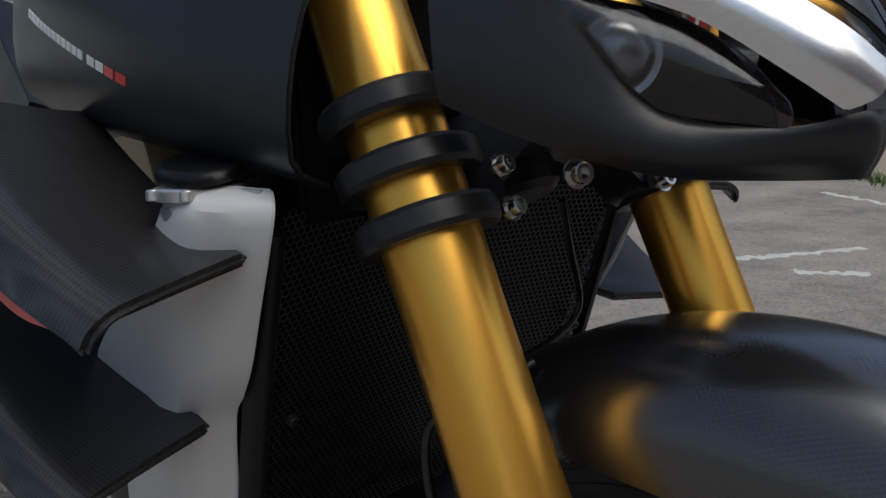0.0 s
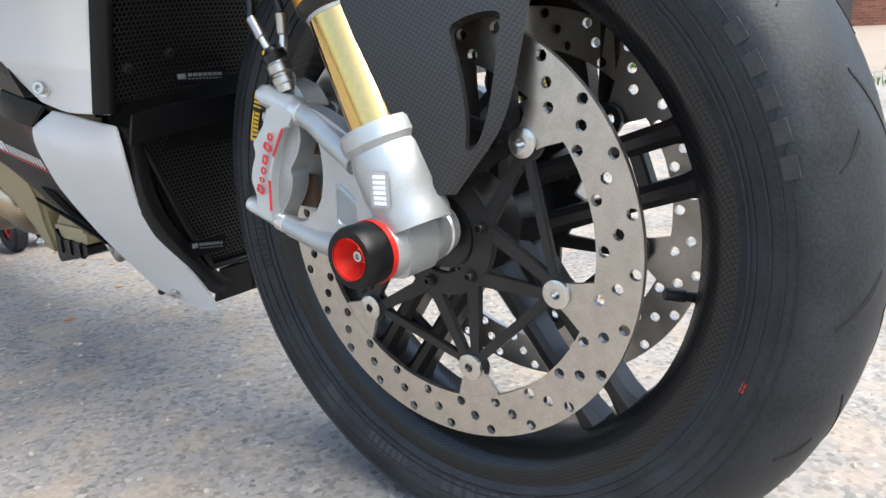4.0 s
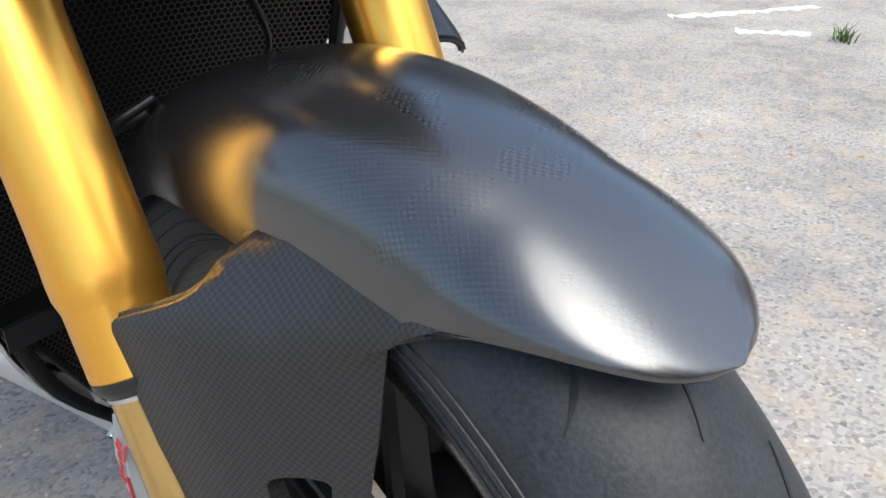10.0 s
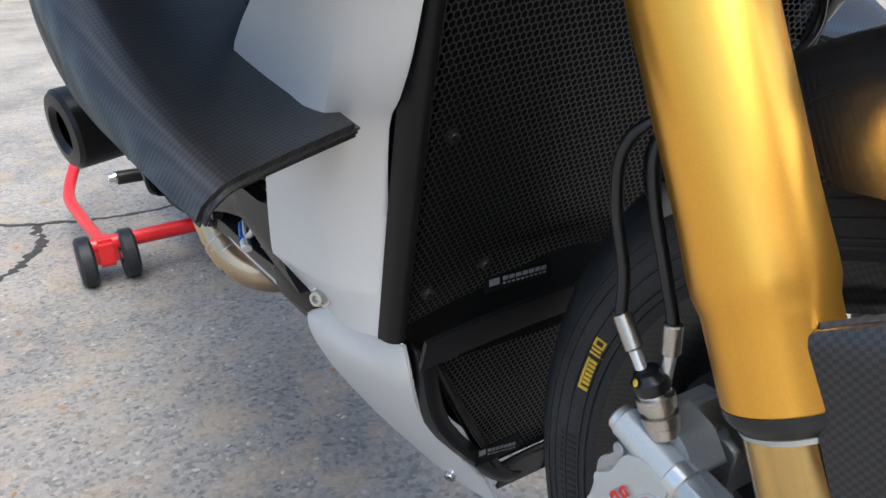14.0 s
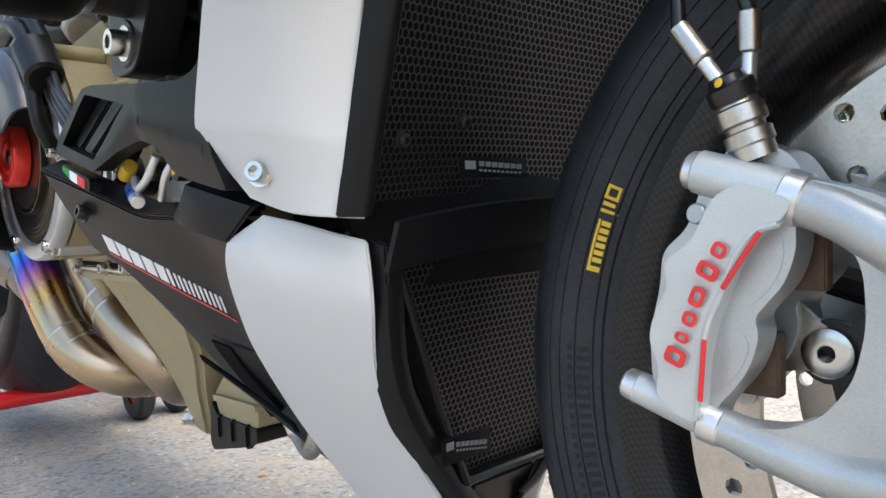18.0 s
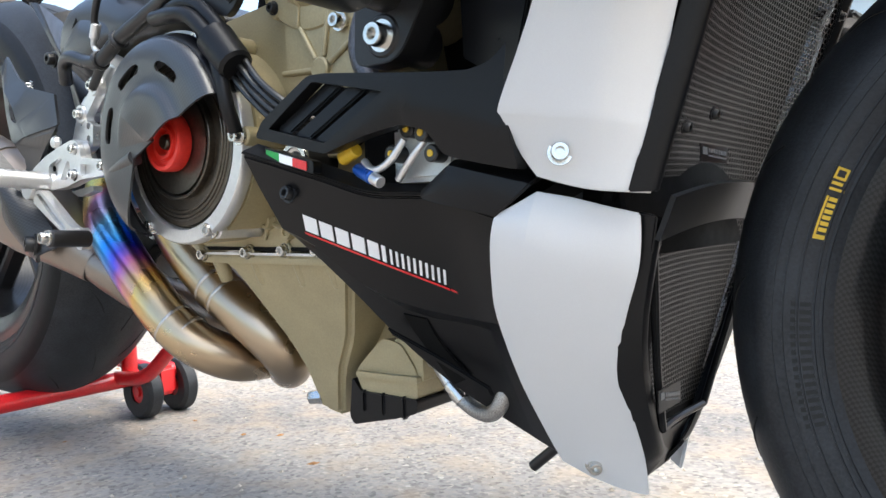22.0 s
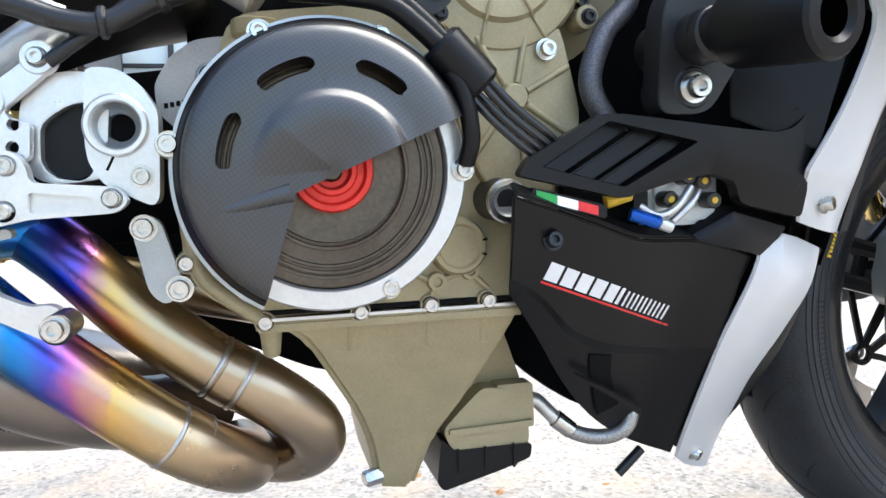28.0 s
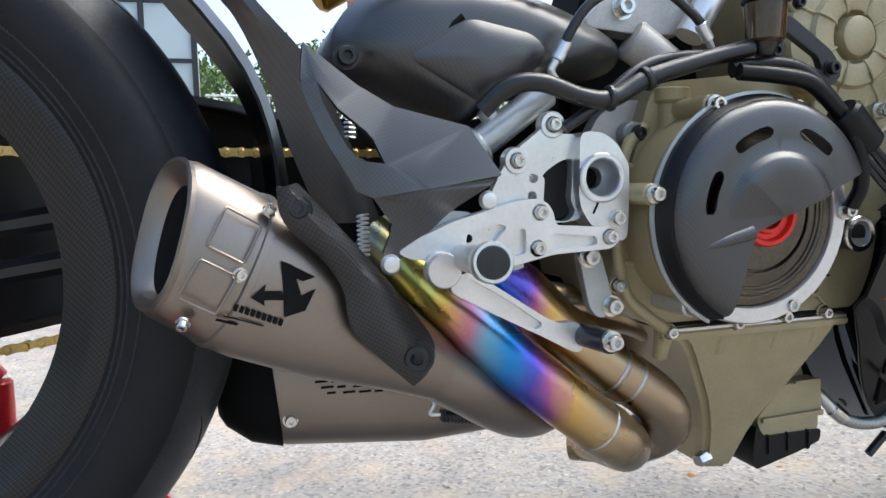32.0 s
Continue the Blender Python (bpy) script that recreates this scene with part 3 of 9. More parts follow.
front_rim = rim("front_rim", AXLE, 0.239, 0.0525, 0.218, "black carbon rim with a fine weave")
bead_rings(front_tyre, AXLE, F_R, F_H, F_RIM)
part("hub", lathe([(0.012, 0.07), (0.03, 0.07), (0.034, 0.06), (0.038, 0.03), (0.046, 0.02), (0.046, -0.02), (0.038, -0.03), (0.034, -0.06), (0.03, -0.07), (0.012, -0.07)], wheel_turn(AXLE), 32, loop=True), M_BLACK_METAL, front_rim)


def spoke(c, deg, off, r0, r1, wide, deep):
    """One of a pair of parallel spokes, a tapered hollow-faced bar."""
    turn = wheel_turn(c) @ Matrix.Rotation(radians(deg), 4, "Z")
    rings = []
    for x, w, h in ((r0, wide * 1.2, deep * 1.25), (r0 + 0.02, wide, deep * 1.1), ((r0 + r1) / 2, wide * 0.9, deep), (r1 - 0.02, wide, deep), (r1, wide * 1.6, deep * 1.1)):
        e = w * 0.3
        rings.append([turn @ V(x, off + a, b) for a, b in ((-w / 2, h / 2 - e), (-w / 2 + e, h / 2), (w / 2 - e, h / 2), (w / 2, h / 2 - e), (w / 2, -h / 2 + e), (w / 2 - e, -h / 2), (-w / 2 + e, -h / 2), (-w / 2, -h / 2 + e))])
    return loft(rings)


for k in range(5):
    for off in (-0.021, 0.021):
        part("spoke", spoke(AXLE, 20 + 72 * k, off, 0.036, 0.211, 0.019, 0.032), M_SPOKE, front_rim)
    t = wheel_turn(AXLE) @ Matrix.Rotation(radians(20 + 72 * k), 4, "Z")
    part("spoke_web", box((0.15, -0.014, -0.007), (0.162, 0.014, 0.007), 0.002, t), M_SPOKE, front_rim)
part("valve", rod(on_wheel(0.210, -12, 0), on_wheel(0.192, -12, -0.012), 0.0045, 0.004), M_BLACK_METAL, front_rim)
part("valve_cap", rod(on_wheel(0.193, -12, -0.0115), on_wheel(0.180, -12, -0.022), 0.005, 0.005), M_HOSE, front_rim)


def disc_mesh(c, y, r0, r1, thick, cols=75, hole=0.0050):
    """A drilled brake rotor: every second cell of three staggered rows has a hole right through."""
    bm = bmesh.new()
    rows = [r0 + (r1 - r0) * k / 3 for k in range(4)]
    cache = {}

    def vert(r, d, z):
        key = (round(r, 5), round(d % 360, 3), z)
        if key not in cache:
            cache[key] = bm.verts.new(on_wheel(r, d, z, c))
        return cache[key]

    st = 360 / cols
    for j in range(3):
        for i in range(cols):
            a, b, rm, dm = i * st, (i + 1) * st, (rows[j] + rows[j + 1]) / 2, (i + 0.5) * st
            ring = [(rows[j], a), (rows[j], dm), (rows[j], b), (rm, b), (rows[j + 1], b), (rows[j + 1], dm), (rows[j + 1], a), (rm, a)]
            drilled = i % 3 == j
            hp = [(rm + hole * math.sin(q), dm + math.degrees(hole / rm * math.cos(q))) for q in (radians(225 + 45 * k) for k in range(8))]
            for z, flip in ((y, 1), (y + thick, 0)):
                o = [vert(r, d, z) for r, d in ring]
                if not drilled:
                    bm.faces.new(o if flip else o[::-1])
                    continue
                h = [bm.verts.new(on_wheel(r, d, z, c)) for r, d in hp]
                for k in range(8):
                    q = (o[k], o[(k + 1) % 8], h[(k + 1) % 8], h[k])
                    bm.faces.new(q if flip else q[::-1])
                if flip:
                    first = h
                else:
                    for k in range(8):
                        bm.faces.new((first[k], first[(k + 1) % 8], h[(k + 1) % 8], h[k]))
    for r in (r0, r1):
        for i in range(cols):
            for a, b in ((i * st, (i + 0.5) * st), ((i + 0.5) * st, (i + 1) * st)):
                bm.faces.new((vert(r, a, y), vert(r, b, y), vert(r, b, y + thick), vert(r, a, y + thick)))
    return bm


DISC_Y = 0.0745
BOB = [44 - 60 * k for k in range(6)]


def brake_disc(sgn):
    y = -DISC_Y if sgn < 0 else DISC_Y - 0.005
    disc = part("brake_disc", disc_mesh(AXLE, y, 0.1445, 0.1815, 0.005, 75, 0.0046), M_STEEL, bike, "drilled steel brake disc with a worn brown sheen", 30)
    ym = -DISC_Y + 0.0005 if sgn < 0 else DISC_Y - 0.0045
    for d in BOB:
        m = wheel_turn(V(AXLE.x, ym, AXLE.z)) @ Matrix.Rotation(radians(d), 4, "Z")
        tab = rounded([(0.1470, -0.024), (0.124, -0.011), (0.108, -0.009), (0.108, 0.009), (0.124, 0.011), (0.1470, 0.024)], 0.008)
        part("disc_tab", plate(tab, 0.004, m @ Matrix.Translation((0, 0, -0.004)), [circle(0.1172, 0, 0.009, 14)], 0.0004), M_STEEL, disc)
        b = wheel_turn(V(AXLE.x, -DISC_Y - 0.003 if sgn < 0 else DISC_Y - 0.004, AXLE.z)) @ Matrix.Translation((0.1172 * math.cos(radians(d)), 0.1172 * math.sin(radians(d)), 0))
        part("bobbin", lathe([(0.004, 0.001), (0.0085, 0.001), (0.0115, 0), (0.0118, -0.003), (0.0085, -0.004), (0.0085, -0.010), (0.004, -0.010)], b, 24, loop=True), M_BOLT, disc)
    m = wheel_turn(V(AXLE.x, -DISC_Y + 0.004 if sgn < 0 else DISC_Y - 0.012, AXLE.z))
    part("disc_carrier", plate(circle(0, 0, 0.054, 36), 0.0066, m, [circle(0, 0, 0.034, 30)], 0.001, None, -0.0033), M_BLACK_METAL, disc, "black spoked disc carrier")
    for k, d in enumerate(BOB):
        for dd in (-26, 26):
            a = V(0.050 * math.cos(radians(d + dd)), 0.050 * math.sin(radians(d + dd)))
            e = V(0.108 * math.cos(radians(d + dd * 0.12)), 0.108 * math.sin(radians(d + dd * 0.12)))
            u = (e - a).normalized()
            w = V(-u.y, u.x) * 0.0048
            part("carrier_arm", plate([tuple(a - w * 1.4), tuple(e - w), tuple(e + w), tuple(a + w * 1.4)], 0.006, m, bevel=0.0008, z0=-0.003), M_BLACK_METAL, disc)
        nxt = BOB[(k + 1) % len(BOB)]
        a = V(0.116 * math.cos(radians(d)), 0.116 * math.sin(radians(d)))
        e = V(0.116 * math.cos(radians(nxt)), 0.116 * math.sin(radians(nxt)))
        u = (e - a).normalized()
        w = V(-u.y, u.x) * 0.0042
        a, e = a + u * 0.009, e - u * 0.009
        part("carrier_bar", plate([tuple(a - w), tuple(e - w), tuple(e + w), tuple(a + w)], 0.0058, m, bevel=0.0008, z0=-0.0029), M_BLACK_METAL, disc)
        cx, cz = 0.1172 * math.cos(radians(d)), 0.1172 * math.sin(radians(d))
        part("carrier_eye", plate(circle(cx, cz, 0.0150, 18), 0.0062, m, [circle(cx, cz, 0.0085, 14)], 0.0006, None, -0.0031), M_BLACK_METAL, disc)
    for k in range(6):
        bolt(disc, on_wheel(0.0445, BOB[k] + 30, -DISC_Y - 0.0005 if sgn < 0 else DISC_Y), (0, sgn, 0), 0.9, BOLT_BLACK)
    return disc


brake_disc(-1)
brake_disc(1)


# ---- fork legs ----
def fork_at(z, sgn=-1):
    return V(-0.107 - RAKE * (z - 0.6), sgn * FORK_Y, z)


def fork_leg(sgn):
    A, B = fork_at(0.487, sgn), fork_at(0.86, sgn)
    L = (B - A).length
    leg = part("fork_tube", lathe([(0.0, 0), (0.0268, 0), (0.0280, 0.002), (0.0280, 0.041), (0.0284, 0.043), (0.0300, 0.050), (0.0302, 0.058), (0.0296, 0.072), (0.0292, 0.090), (0.0292, 0.19), (0.0298, 0.23), (0.0298, L - 0.003), (0.029, L), (0, L)], frame_to(A, B), 48), M_GOLD, bike, "gold anodised upper fork tube", 25)
    part("fork_seal", lathe([(0.019, -0.009), (0.0235, -0.009), (0.0260, -0.006), (0.0278, -0.003), (0.0278, 0.001), (0.019, 0.001)], frame_to(A, B), 40, loop=True), M_HOSE, leg)
    part("seal_ring", lathe([(0.020, -0.012), (0.0228, -0.012), (0.0235, -0.0095), (0.020, -0.0095)], frame_to(A, B), 40, loop=True), M_SILVER, leg)
    part("inner_tube", rod(fork_at(0.375, sgn), fork_at(0.49, sgn), 0.0222, segs=40), M_GOLDTUBE, leg, "polished pale gold fork stanchion")
    # cast foot: sleeve, collar and axle clamp
    S0, S1 = fork_at(0.318, sgn), fork_at(0.393, sgn)
    Ls = (S1 - S0).length
    foot = part("fork_foot", lathe([(0, 0), (0.029, 0), (0.030, 0.010), (0.0285, 0.024), (0.0305, 0.030), (0.0305, Ls - 0.022), (0.0295, Ls - 0.018), (0.033, Ls - 0.013), (0.033, Ls - 0.003), (0.031, Ls), (0.023, Ls)], frame_to(S0, S1), 40), M_SILVER, bike, "grey cast aluminium fork foot", 30)
    c = FOOT
    y0, y1 = sgn * 0.150, sgn * 0.082
    part("axle_clamp", lathe([(0.016, 0), (0.0230, 0), (0.0248, 0.003), (0.0248, abs(y1 - y0) - 0.003), (0.0236, abs(y1 - y0)), (0.016, abs(y1 - y0))], frame_to((c.x, y0, c.z), (c.x, y1, c.z)), 36, loop=True), M_SILVER, foot)
    part("clamp_web", plate(rounded([(-0.032, 0.375), (0.012, 0.378), (0.027, 0.31), (0.022, 0.28), (-0.018, 0.278), (-0.03, 0.31)], 0.012), 0.034, side(sgn * FORK_Y + 0.017), bevel=0.006), M_SILVER, foot)
    part("spacer", lathe([(0.015, 0), (0.022, 0), (0.024, 0.003), (0.021, 0.006), (0.021, 0.014), (0.015, 0.014)], frame_to((c.x, y1, c.z), (c.x, sgn * 0.05, c.z)), 30, loop=True), M_BRIGHT, foot)
    part("maker_plate", box((-0.014, -0.008, 0), (0.014, 0.008, 0.0007), 0.0002, frame_to(fork_at(0.352, sgn) + V(0.008, sgn * 0.0298, 0), fork_at(0.352, sgn) + V(0.008 + 0.25, sgn * 1.0, 0.0)) @ Matrix.Rotation(radians(90), 4, "Z")), M_SILVER, foot)
    mp = frame_to(fork_at(0.352, sgn) + V(0.008, sgn * 0.0305, 0), fork_at(0.352, sgn) + V(0.008 + 0.25, sgn * 1.0, 0.0)) @ Matrix.Rotation(radians(90), 4, "Z")
    for k in range(6):
        part("plate_bar", box((-0.0115 + k * 0.0039, -0.005, 0), (-0.0088 + k * 0.0039, 0.005, 0.0008), 0, mp), M_WHITE, foot)
    # crash bobbin on the axle end
    bob = part("axle_slider", lathe([(0.0160, 0), (0.0222, 0), (0.0242, 0.004), (0.0242, 0.024), (0.0200, 0.034), (0.0, 0.034)], frame_to((c.x, sgn * 0.174, c.z), (c.x, sgn * 0.13, c.z)), 40), M_BLACK, bike, "black nylon axle slider with a red ring")
    part("slider_ring", lathe([(0.020, 0), (0.0249, 0), (0.0249, 0.005), (0.020, 0.005)], frame_to((c.x, sgn * 0.152, c.z), (c.x, sgn * 0.13, c.z)), 40, loop=True), M_RED, bob, "red anodised ring")
    part("slider_cup", lathe([(0.0, 0.016), (0.007, 0.016), (0.0166, 0.001), (0.0166, -0.001), (0.0168, 0.02), (0, 0.02)], frame_to((c.x, sgn * 0.174, c.z), (c.x, sgn * 0.13, c.z)), 32), M_RED, bob, "red cone inside the slider")
    bolt(bob, (c.x, sgn * 0.160, c.z), (0, sgn, 0), 0.9)
    return leg


for sgn in (-1, 1):
    fork_leg(sgn)
part("front_axle", rod((FOOT.x, -0.14, FOOT.z), (FOOT.x, 0.14, FOOT.z), 0.0125), M_BRIGHT, bike)


# ---- triple clamp: three black ribs round each leg, joined in the middle ----
def clamp_ring(sgn, z, h, extra):
    c, d = fork_at(z, sgn), (fork_at(z + 0.1, sgn) - fork_at(z, sgn)).normalized()
    return lathe([(0.0305, -h / 2), (0.0395 + extra, -h / 2), (0.042 + extra, -h / 2 + 0.003), (0.042 + extra, h / 2 - 0.003), (0.0395 + extra, h / 2), (0.0305, h / 2)], frame_to(c, c + d), 40, loop=True)


FA = V(-RAKE, 0, 1).normalized()
mc = Matrix.Translation(fork_at(0.70, 0) + V(-0.002, 0, 0)) @ Matrix(((0, FA.x, FA.z, 0), (1, 0, 0, 0), (0, FA.z, -FA.x, 0), (0, 0, 0, 1)))
web = rounded([(-0.100, -0.006), (-0.075, -0.006), (-0.052, 0.026), (-0.028, 0.040), (0.028, 0.040), (0.052, 0.026), (0.075, -0.006), (0.100, -0.006), (0.100, 0.084), (0.070, 0.084), (0.050, 0.066), (-0.050, 0.066), (-0.070, 0.084), (-0.100, 0.084)], 0.012)
clamp = part("triple_clamp", plate(web, 0.036, mc @ Matrix.Translation((0, 0, -0.020)), bevel=0.006), M_BLACK_METAL, bike, "black cast lower triple clamp")
part("stem", rod(fork_at(0.70, 0) + V(-0.045, 0, 0), fork_at(0.83, 0) + V(-0.045, 0, 0), 0.035, 0.035, 24), M_BLACK_METAL, clamp)
for sgn in (-1, 1):
    for z in (0.702, 0.733, 0.765):
        part("clamp_rib", clamp_ring(sgn, z, 0.0165, 0.001), M_BLACK_METAL, clamp)
    for z in (0.710, 0.734):
        bolt(clamp, (-0.131 - (z - 0.71) * 0.33 + 0.006, sgn * 0.075, z), (0.9, -sgn * 0.1, 0.4), 1.15)
bolt(clamp, (-0.100, -0.047, 0.728), (1, -0.3, 0.1), 1.3)


# ---- front mudguard ----
HUB = V(0, 0, 0.304)


def guard_size(d):
    """Half width and side drop of the mudguard at an angle round the wheel."""
    front = min(1.0, max(0.0, (68.4 - d) / 17.5))
    w = (0.068 + 0.0006 * min(20, max(0, d - 67))) * max(0.0, 1 - front ** 2.2) ** 0.5
    if d >= 67:
        drop = 0.060 + 0.018 * math.sin(math.pi * min(1, (d - 67) / 45))
    else:
        drop = 0.060 * (1 - front) ** 1.7 + 0.004
    return max(w, 0.0008), drop


def guard_at(d, s, lift=0.0):
    w, drop = guard_size(d)
    front = max(0.0, (75 - d) / 24)
    r = 0.340 + 0.003 * front ** 2 - drop * abs(s) ** 2.4 + lift
    return on_wheel(r, d, w * math.copysign(1 - (1 - abs(s)) ** 1.7, s), HUB)


def guard(u, v):
    """u from the rear edge over the top to the rounded front; v across."""
    return guard_at(50.9 + 79.1 * (1 - u) ** 1.25, 2 * v - 1)


guard_top = part("mudguard", shell(guard, 56, 32, 0.0022), M_CARBON, bike, "matt carbon fibre front mudguard", 60)


def guard_leg(sgn):
    """The side plate: one skin that leaves the mudguard's flank, turns outwards over a rolled edge and runs down to the fork foot, with a three-cornered opening."""
    def W(x, y, z):
        return V(x, -sgn * y, z)

    rear = smooth_path([W(-0.050, -0.1310, 0.526), W(-0.030, -0.1290, 0.474), W(-0.003, -0.1250, 0.404), W(0.0137, -0.1200, 0.367), W(0.0260, -0.1150, 0.346)], 8)
    front = smooth_path([W(0.0965, -0.0625, 0.534), W(0.0945, -0.0685, 0.497), W(0.0880, -0.0765, 0.446), W(0.0765, -0.0870, 0.392), W(0.0480, -0.1050, 0.346)], 8)
    tip = W(0.0370, -0.1110, 0.3405)
    n_out = W(0.43, -0.90, 0.09).normalized()

    def along(path, w):
        i = min(len(path) - 2, int(w * (len(path) - 1)))
        return path[i].lerp(path[i + 1], w * (len(path) - 1) - i)

    def face(u, w):
        a, b = along(rear, w), along(front, w)
        p = a.lerp(b, u)
        low = max(0.0, (w - 0.86) / 0.14) ** 2
        return p.lerp(tip + (b - a) * (u - 0.5), low * 0.35) + n_out * 0.0065 * 4 * u * (1 - u) * (1 - 0.5 * w)

    # top line: the free rolled edge from the rear corner, then the mudguard's flank forward to the rim
    free = smooth_path([W(-0.0455, -0.1235, 0.5285), W(-0.024, -0.1075, 0.5375), W(-0.0055, -0.0900, 0.5460), W(0.0025, -0.0805, 0.5550), W(0.0030, -0.0755, 0.5680)], 6)
    d0, d1 = 91.0, 62.5

    def top(u):
        if u <= 0.36:
            return along(free, u / 0.36)
        q = (u - 0.36) / 0.64
        g = guard_at(d0 + (d1 - d0) * q, sgn * (0.87 + 0.12 * q), 0.0006)
        return along(free, 1.0).lerp(g, min(1, q * 5))

    def column(u):
        """From the top line over the turn down to the flat face."""
        a, b = top(u), face(u, 0.03)
        down = (face(u, 0.10) - b).normalized()
        L = (b - a).length
        q = min(1, max(0, (u - 0.30) / 0.25))
        out = W(0.10, -0.55, 0.42).normalized() * (1 - q) + W(-0.25 * u, -0.42, -0.86).normalized() * q
        if u > 0.86:
            out = out.lerp(W(-0.93, -0.12, -0.18), (u - 0.86) / 0.14)
        k = 1 + 0.8 * max(0, (u - 0.8) / 0.2)
        t0, t1 = out * L * 1.2 * k, down * L * 1.1 * k
        pts = []
        for i in range(12):
            t = i / 12
            pts.append(a * (2 * t ** 3 - 3 * t * t + 1) + t0 * (t ** 3 - 2 * t * t + t) + b * (3 * t * t - 2 * t ** 3) + t1 * (t ** 3 - t * t))
        return pts

    W0, W1 = 0.335, 0.800

    def hole_side(w, right):
        """Share of the width at which the opening's edge lies, at a height."""
        q = min(1, max(0, (w - W0) / (W1 - W0)))
        lo, hi = 0.535 + 0.125 * q, 0.845 - 0.045 * q
        end = min(1.0, 0.30 + 0.70 * (1 - max(0.0, 1 - min(q, 1 - q) / 0.07) ** 2) ** 0.5)
        mid = lo * 0.5 + hi * 0.5
        return mid + ((hi if right else lo) - mid) * (end if W0 <= w <= W1 else 0.30)

    heights = [0.03 + (W0 - 0.03) * i / 11 for i in range(11)] + [W0 + (W1 - W0) * q for q in (0, 0.02, 0.05, 0.10, 0.2, 0.3, 0.4, 0.5, 0.6, 0.7, 0.8, 0.9, 0.95, 0.98, 1)] + [W1 + (1 - W1) * i / 7 for i in range(1, 8)]
    grid = []
    for w in heights:
        a, b = hole_side(w, False), hole_side(w, True)
        grid.append([face(u, w) for u in [a * i / 7 for i in range(7)] + [a + (b - a) * i / 6 for i in range(6)] + [b + (1 - b) * i / 5 for i in range(6)]])
    a, b = hole_side(0.03, False), hole_side(0.03, True)
    top_us = [a * i / 7 for i in range(7)] + [a + (b - a) * i / 6 for i in range(6)] + [b + (1 - b) * i / 5 for i in range(6)]
    cols = [column(u) for u in top_us]
    grid = [[c[i] for c in cols] for i in range(12)] + grid
    bm = bmesh.new()
    R, C = len(grid), len(grid[0])
    skins = [[[bm.verts.new(p) for p in row] for row in grid], []]
    for i in range(R):
        row = []
        for j in range(C):
            a = grid[min(i + 1, R - 1)][j] - grid[max(i - 1, 0)][j]
            b = grid[i][min(j + 1, C - 1)] - grid[i][max(j - 1, 0)]
            n = a.cross(b)
            n = n.normalized() if n.length > 1e-12 else n_out.copy()
            row.append(bm.verts.new(grid[i][j] - n * math.copysign(0.0024, n.dot(n_out) + 0.2)))
        skins[1].append(row)
    inside = [12 + k for k, w in enumerate(heights) if W0 - 1e-6 <= w < W1 - 1e-6]
    kept = [(i, j) for i in range(R - 1) for j in range(C - 1) if not (i in inside and 7 <= j < 13)]
    uses = collections.Counter()
    for i, j in kept:
        q = ((i, j), (i, j + 1), (i + 1, j + 1), (i + 1, j))
        for f in skins:
            bm.faces.new([f[a][b] for a, b in q])
        for e in zip(q, q[1:] + q[:1]):
            uses[tuple(sorted(e))] += 1
    for (a, b), n in uses.items():
        if n == 1:
            bm.faces.new((skins[0][a[0]][a[1]], skins[0][b[0]][b[1]], skins[1][b[0]][b[1]], skins[1][a[0]][a[1]]))
    k0, k1 = inside[0], inside[-1] + 1
    loop = [grid[k0][j].copy() for j in range(7, 14)] + [grid[i][13].copy() for i in range(k0 + 1, k1 + 1)] + [grid[k1][j].copy() for j in range(12, 6, -1)] + [grid[i][7].copy() for i in range(k1 - 1, k0, -1)]
    leg = part("mudguard_leg", bm, M_CARBON_FINE, guard_top, "matt carbon side plate with a three-cornered opening", 60)
    # turned-in rim of the opening
    mid = sum(loop, V(0, 0, 0)) / len(loop)
    part("opening_rim", loft([[p + (mid - p) * 0.02 * k - n_out * (0.0012 + 0.0034 * k) for p in loop] for k in range(4)] + [[p + (mid - p) * 0.06 - n_out * 0.0118 - (mid - p).normalized() * 0.002 for p in loop], [p - n_out * 0.0025 - (mid - p).normalized() * 0.002 for p in loop]], cap=False), M_CARBON_FINE, leg, "", 60)
    return leg


for sgn in (-1, 1):
    guard_leg(sgn)

from mathutils.bvhtree import BVHTree

# ---- fairing, right-hand and left-hand alike ----
def mirror(p, sgn):
    return V(p[0], -sgn * p[1], p[2])


def strip(rows, thick, sgn=-1, mid=3, cross=3, ease=0.0012):
    """A panel skinned over rows of points (each row runs from the outer to the inner edge), smoothed along and across."""
    R = [[mirror(p, sgn) for p in row] for row in rows]
    if len(R[0]) > 2:
        R = [smooth_path(row, cross) for row in R]
    cols = [smooth_path([row[k] for row in R], mid) if len(R) > 2 else [row[k] for row in R] for k in range(len(R[0]))]
    b = bmesh.new()
    g = [[b.verts.new(c[i]) for c in cols] for i in range(len(cols[0]))]
    for i in range(len(g) - 1):
        for j in range(len(cols) - 1):
            b.faces.new((g[i][j], g[i][j + 1], g[i + 1][j + 1], g[i + 1][j]))
    bmesh.ops.recalc_face_normals(b, faces=b.faces)
    bmesh.ops.solidify(b, geom=list(b.faces), thickness=thick)
    rims = [e for e in b.edges if len(e.link_faces) == 2 and e.calc_face_angle(0) > 1.0]
    bmesh.ops.bevel(b, geom=rims, offset=min(ease, abs(thick) * 0.42), segments=2, affect="EDGES")
    return b


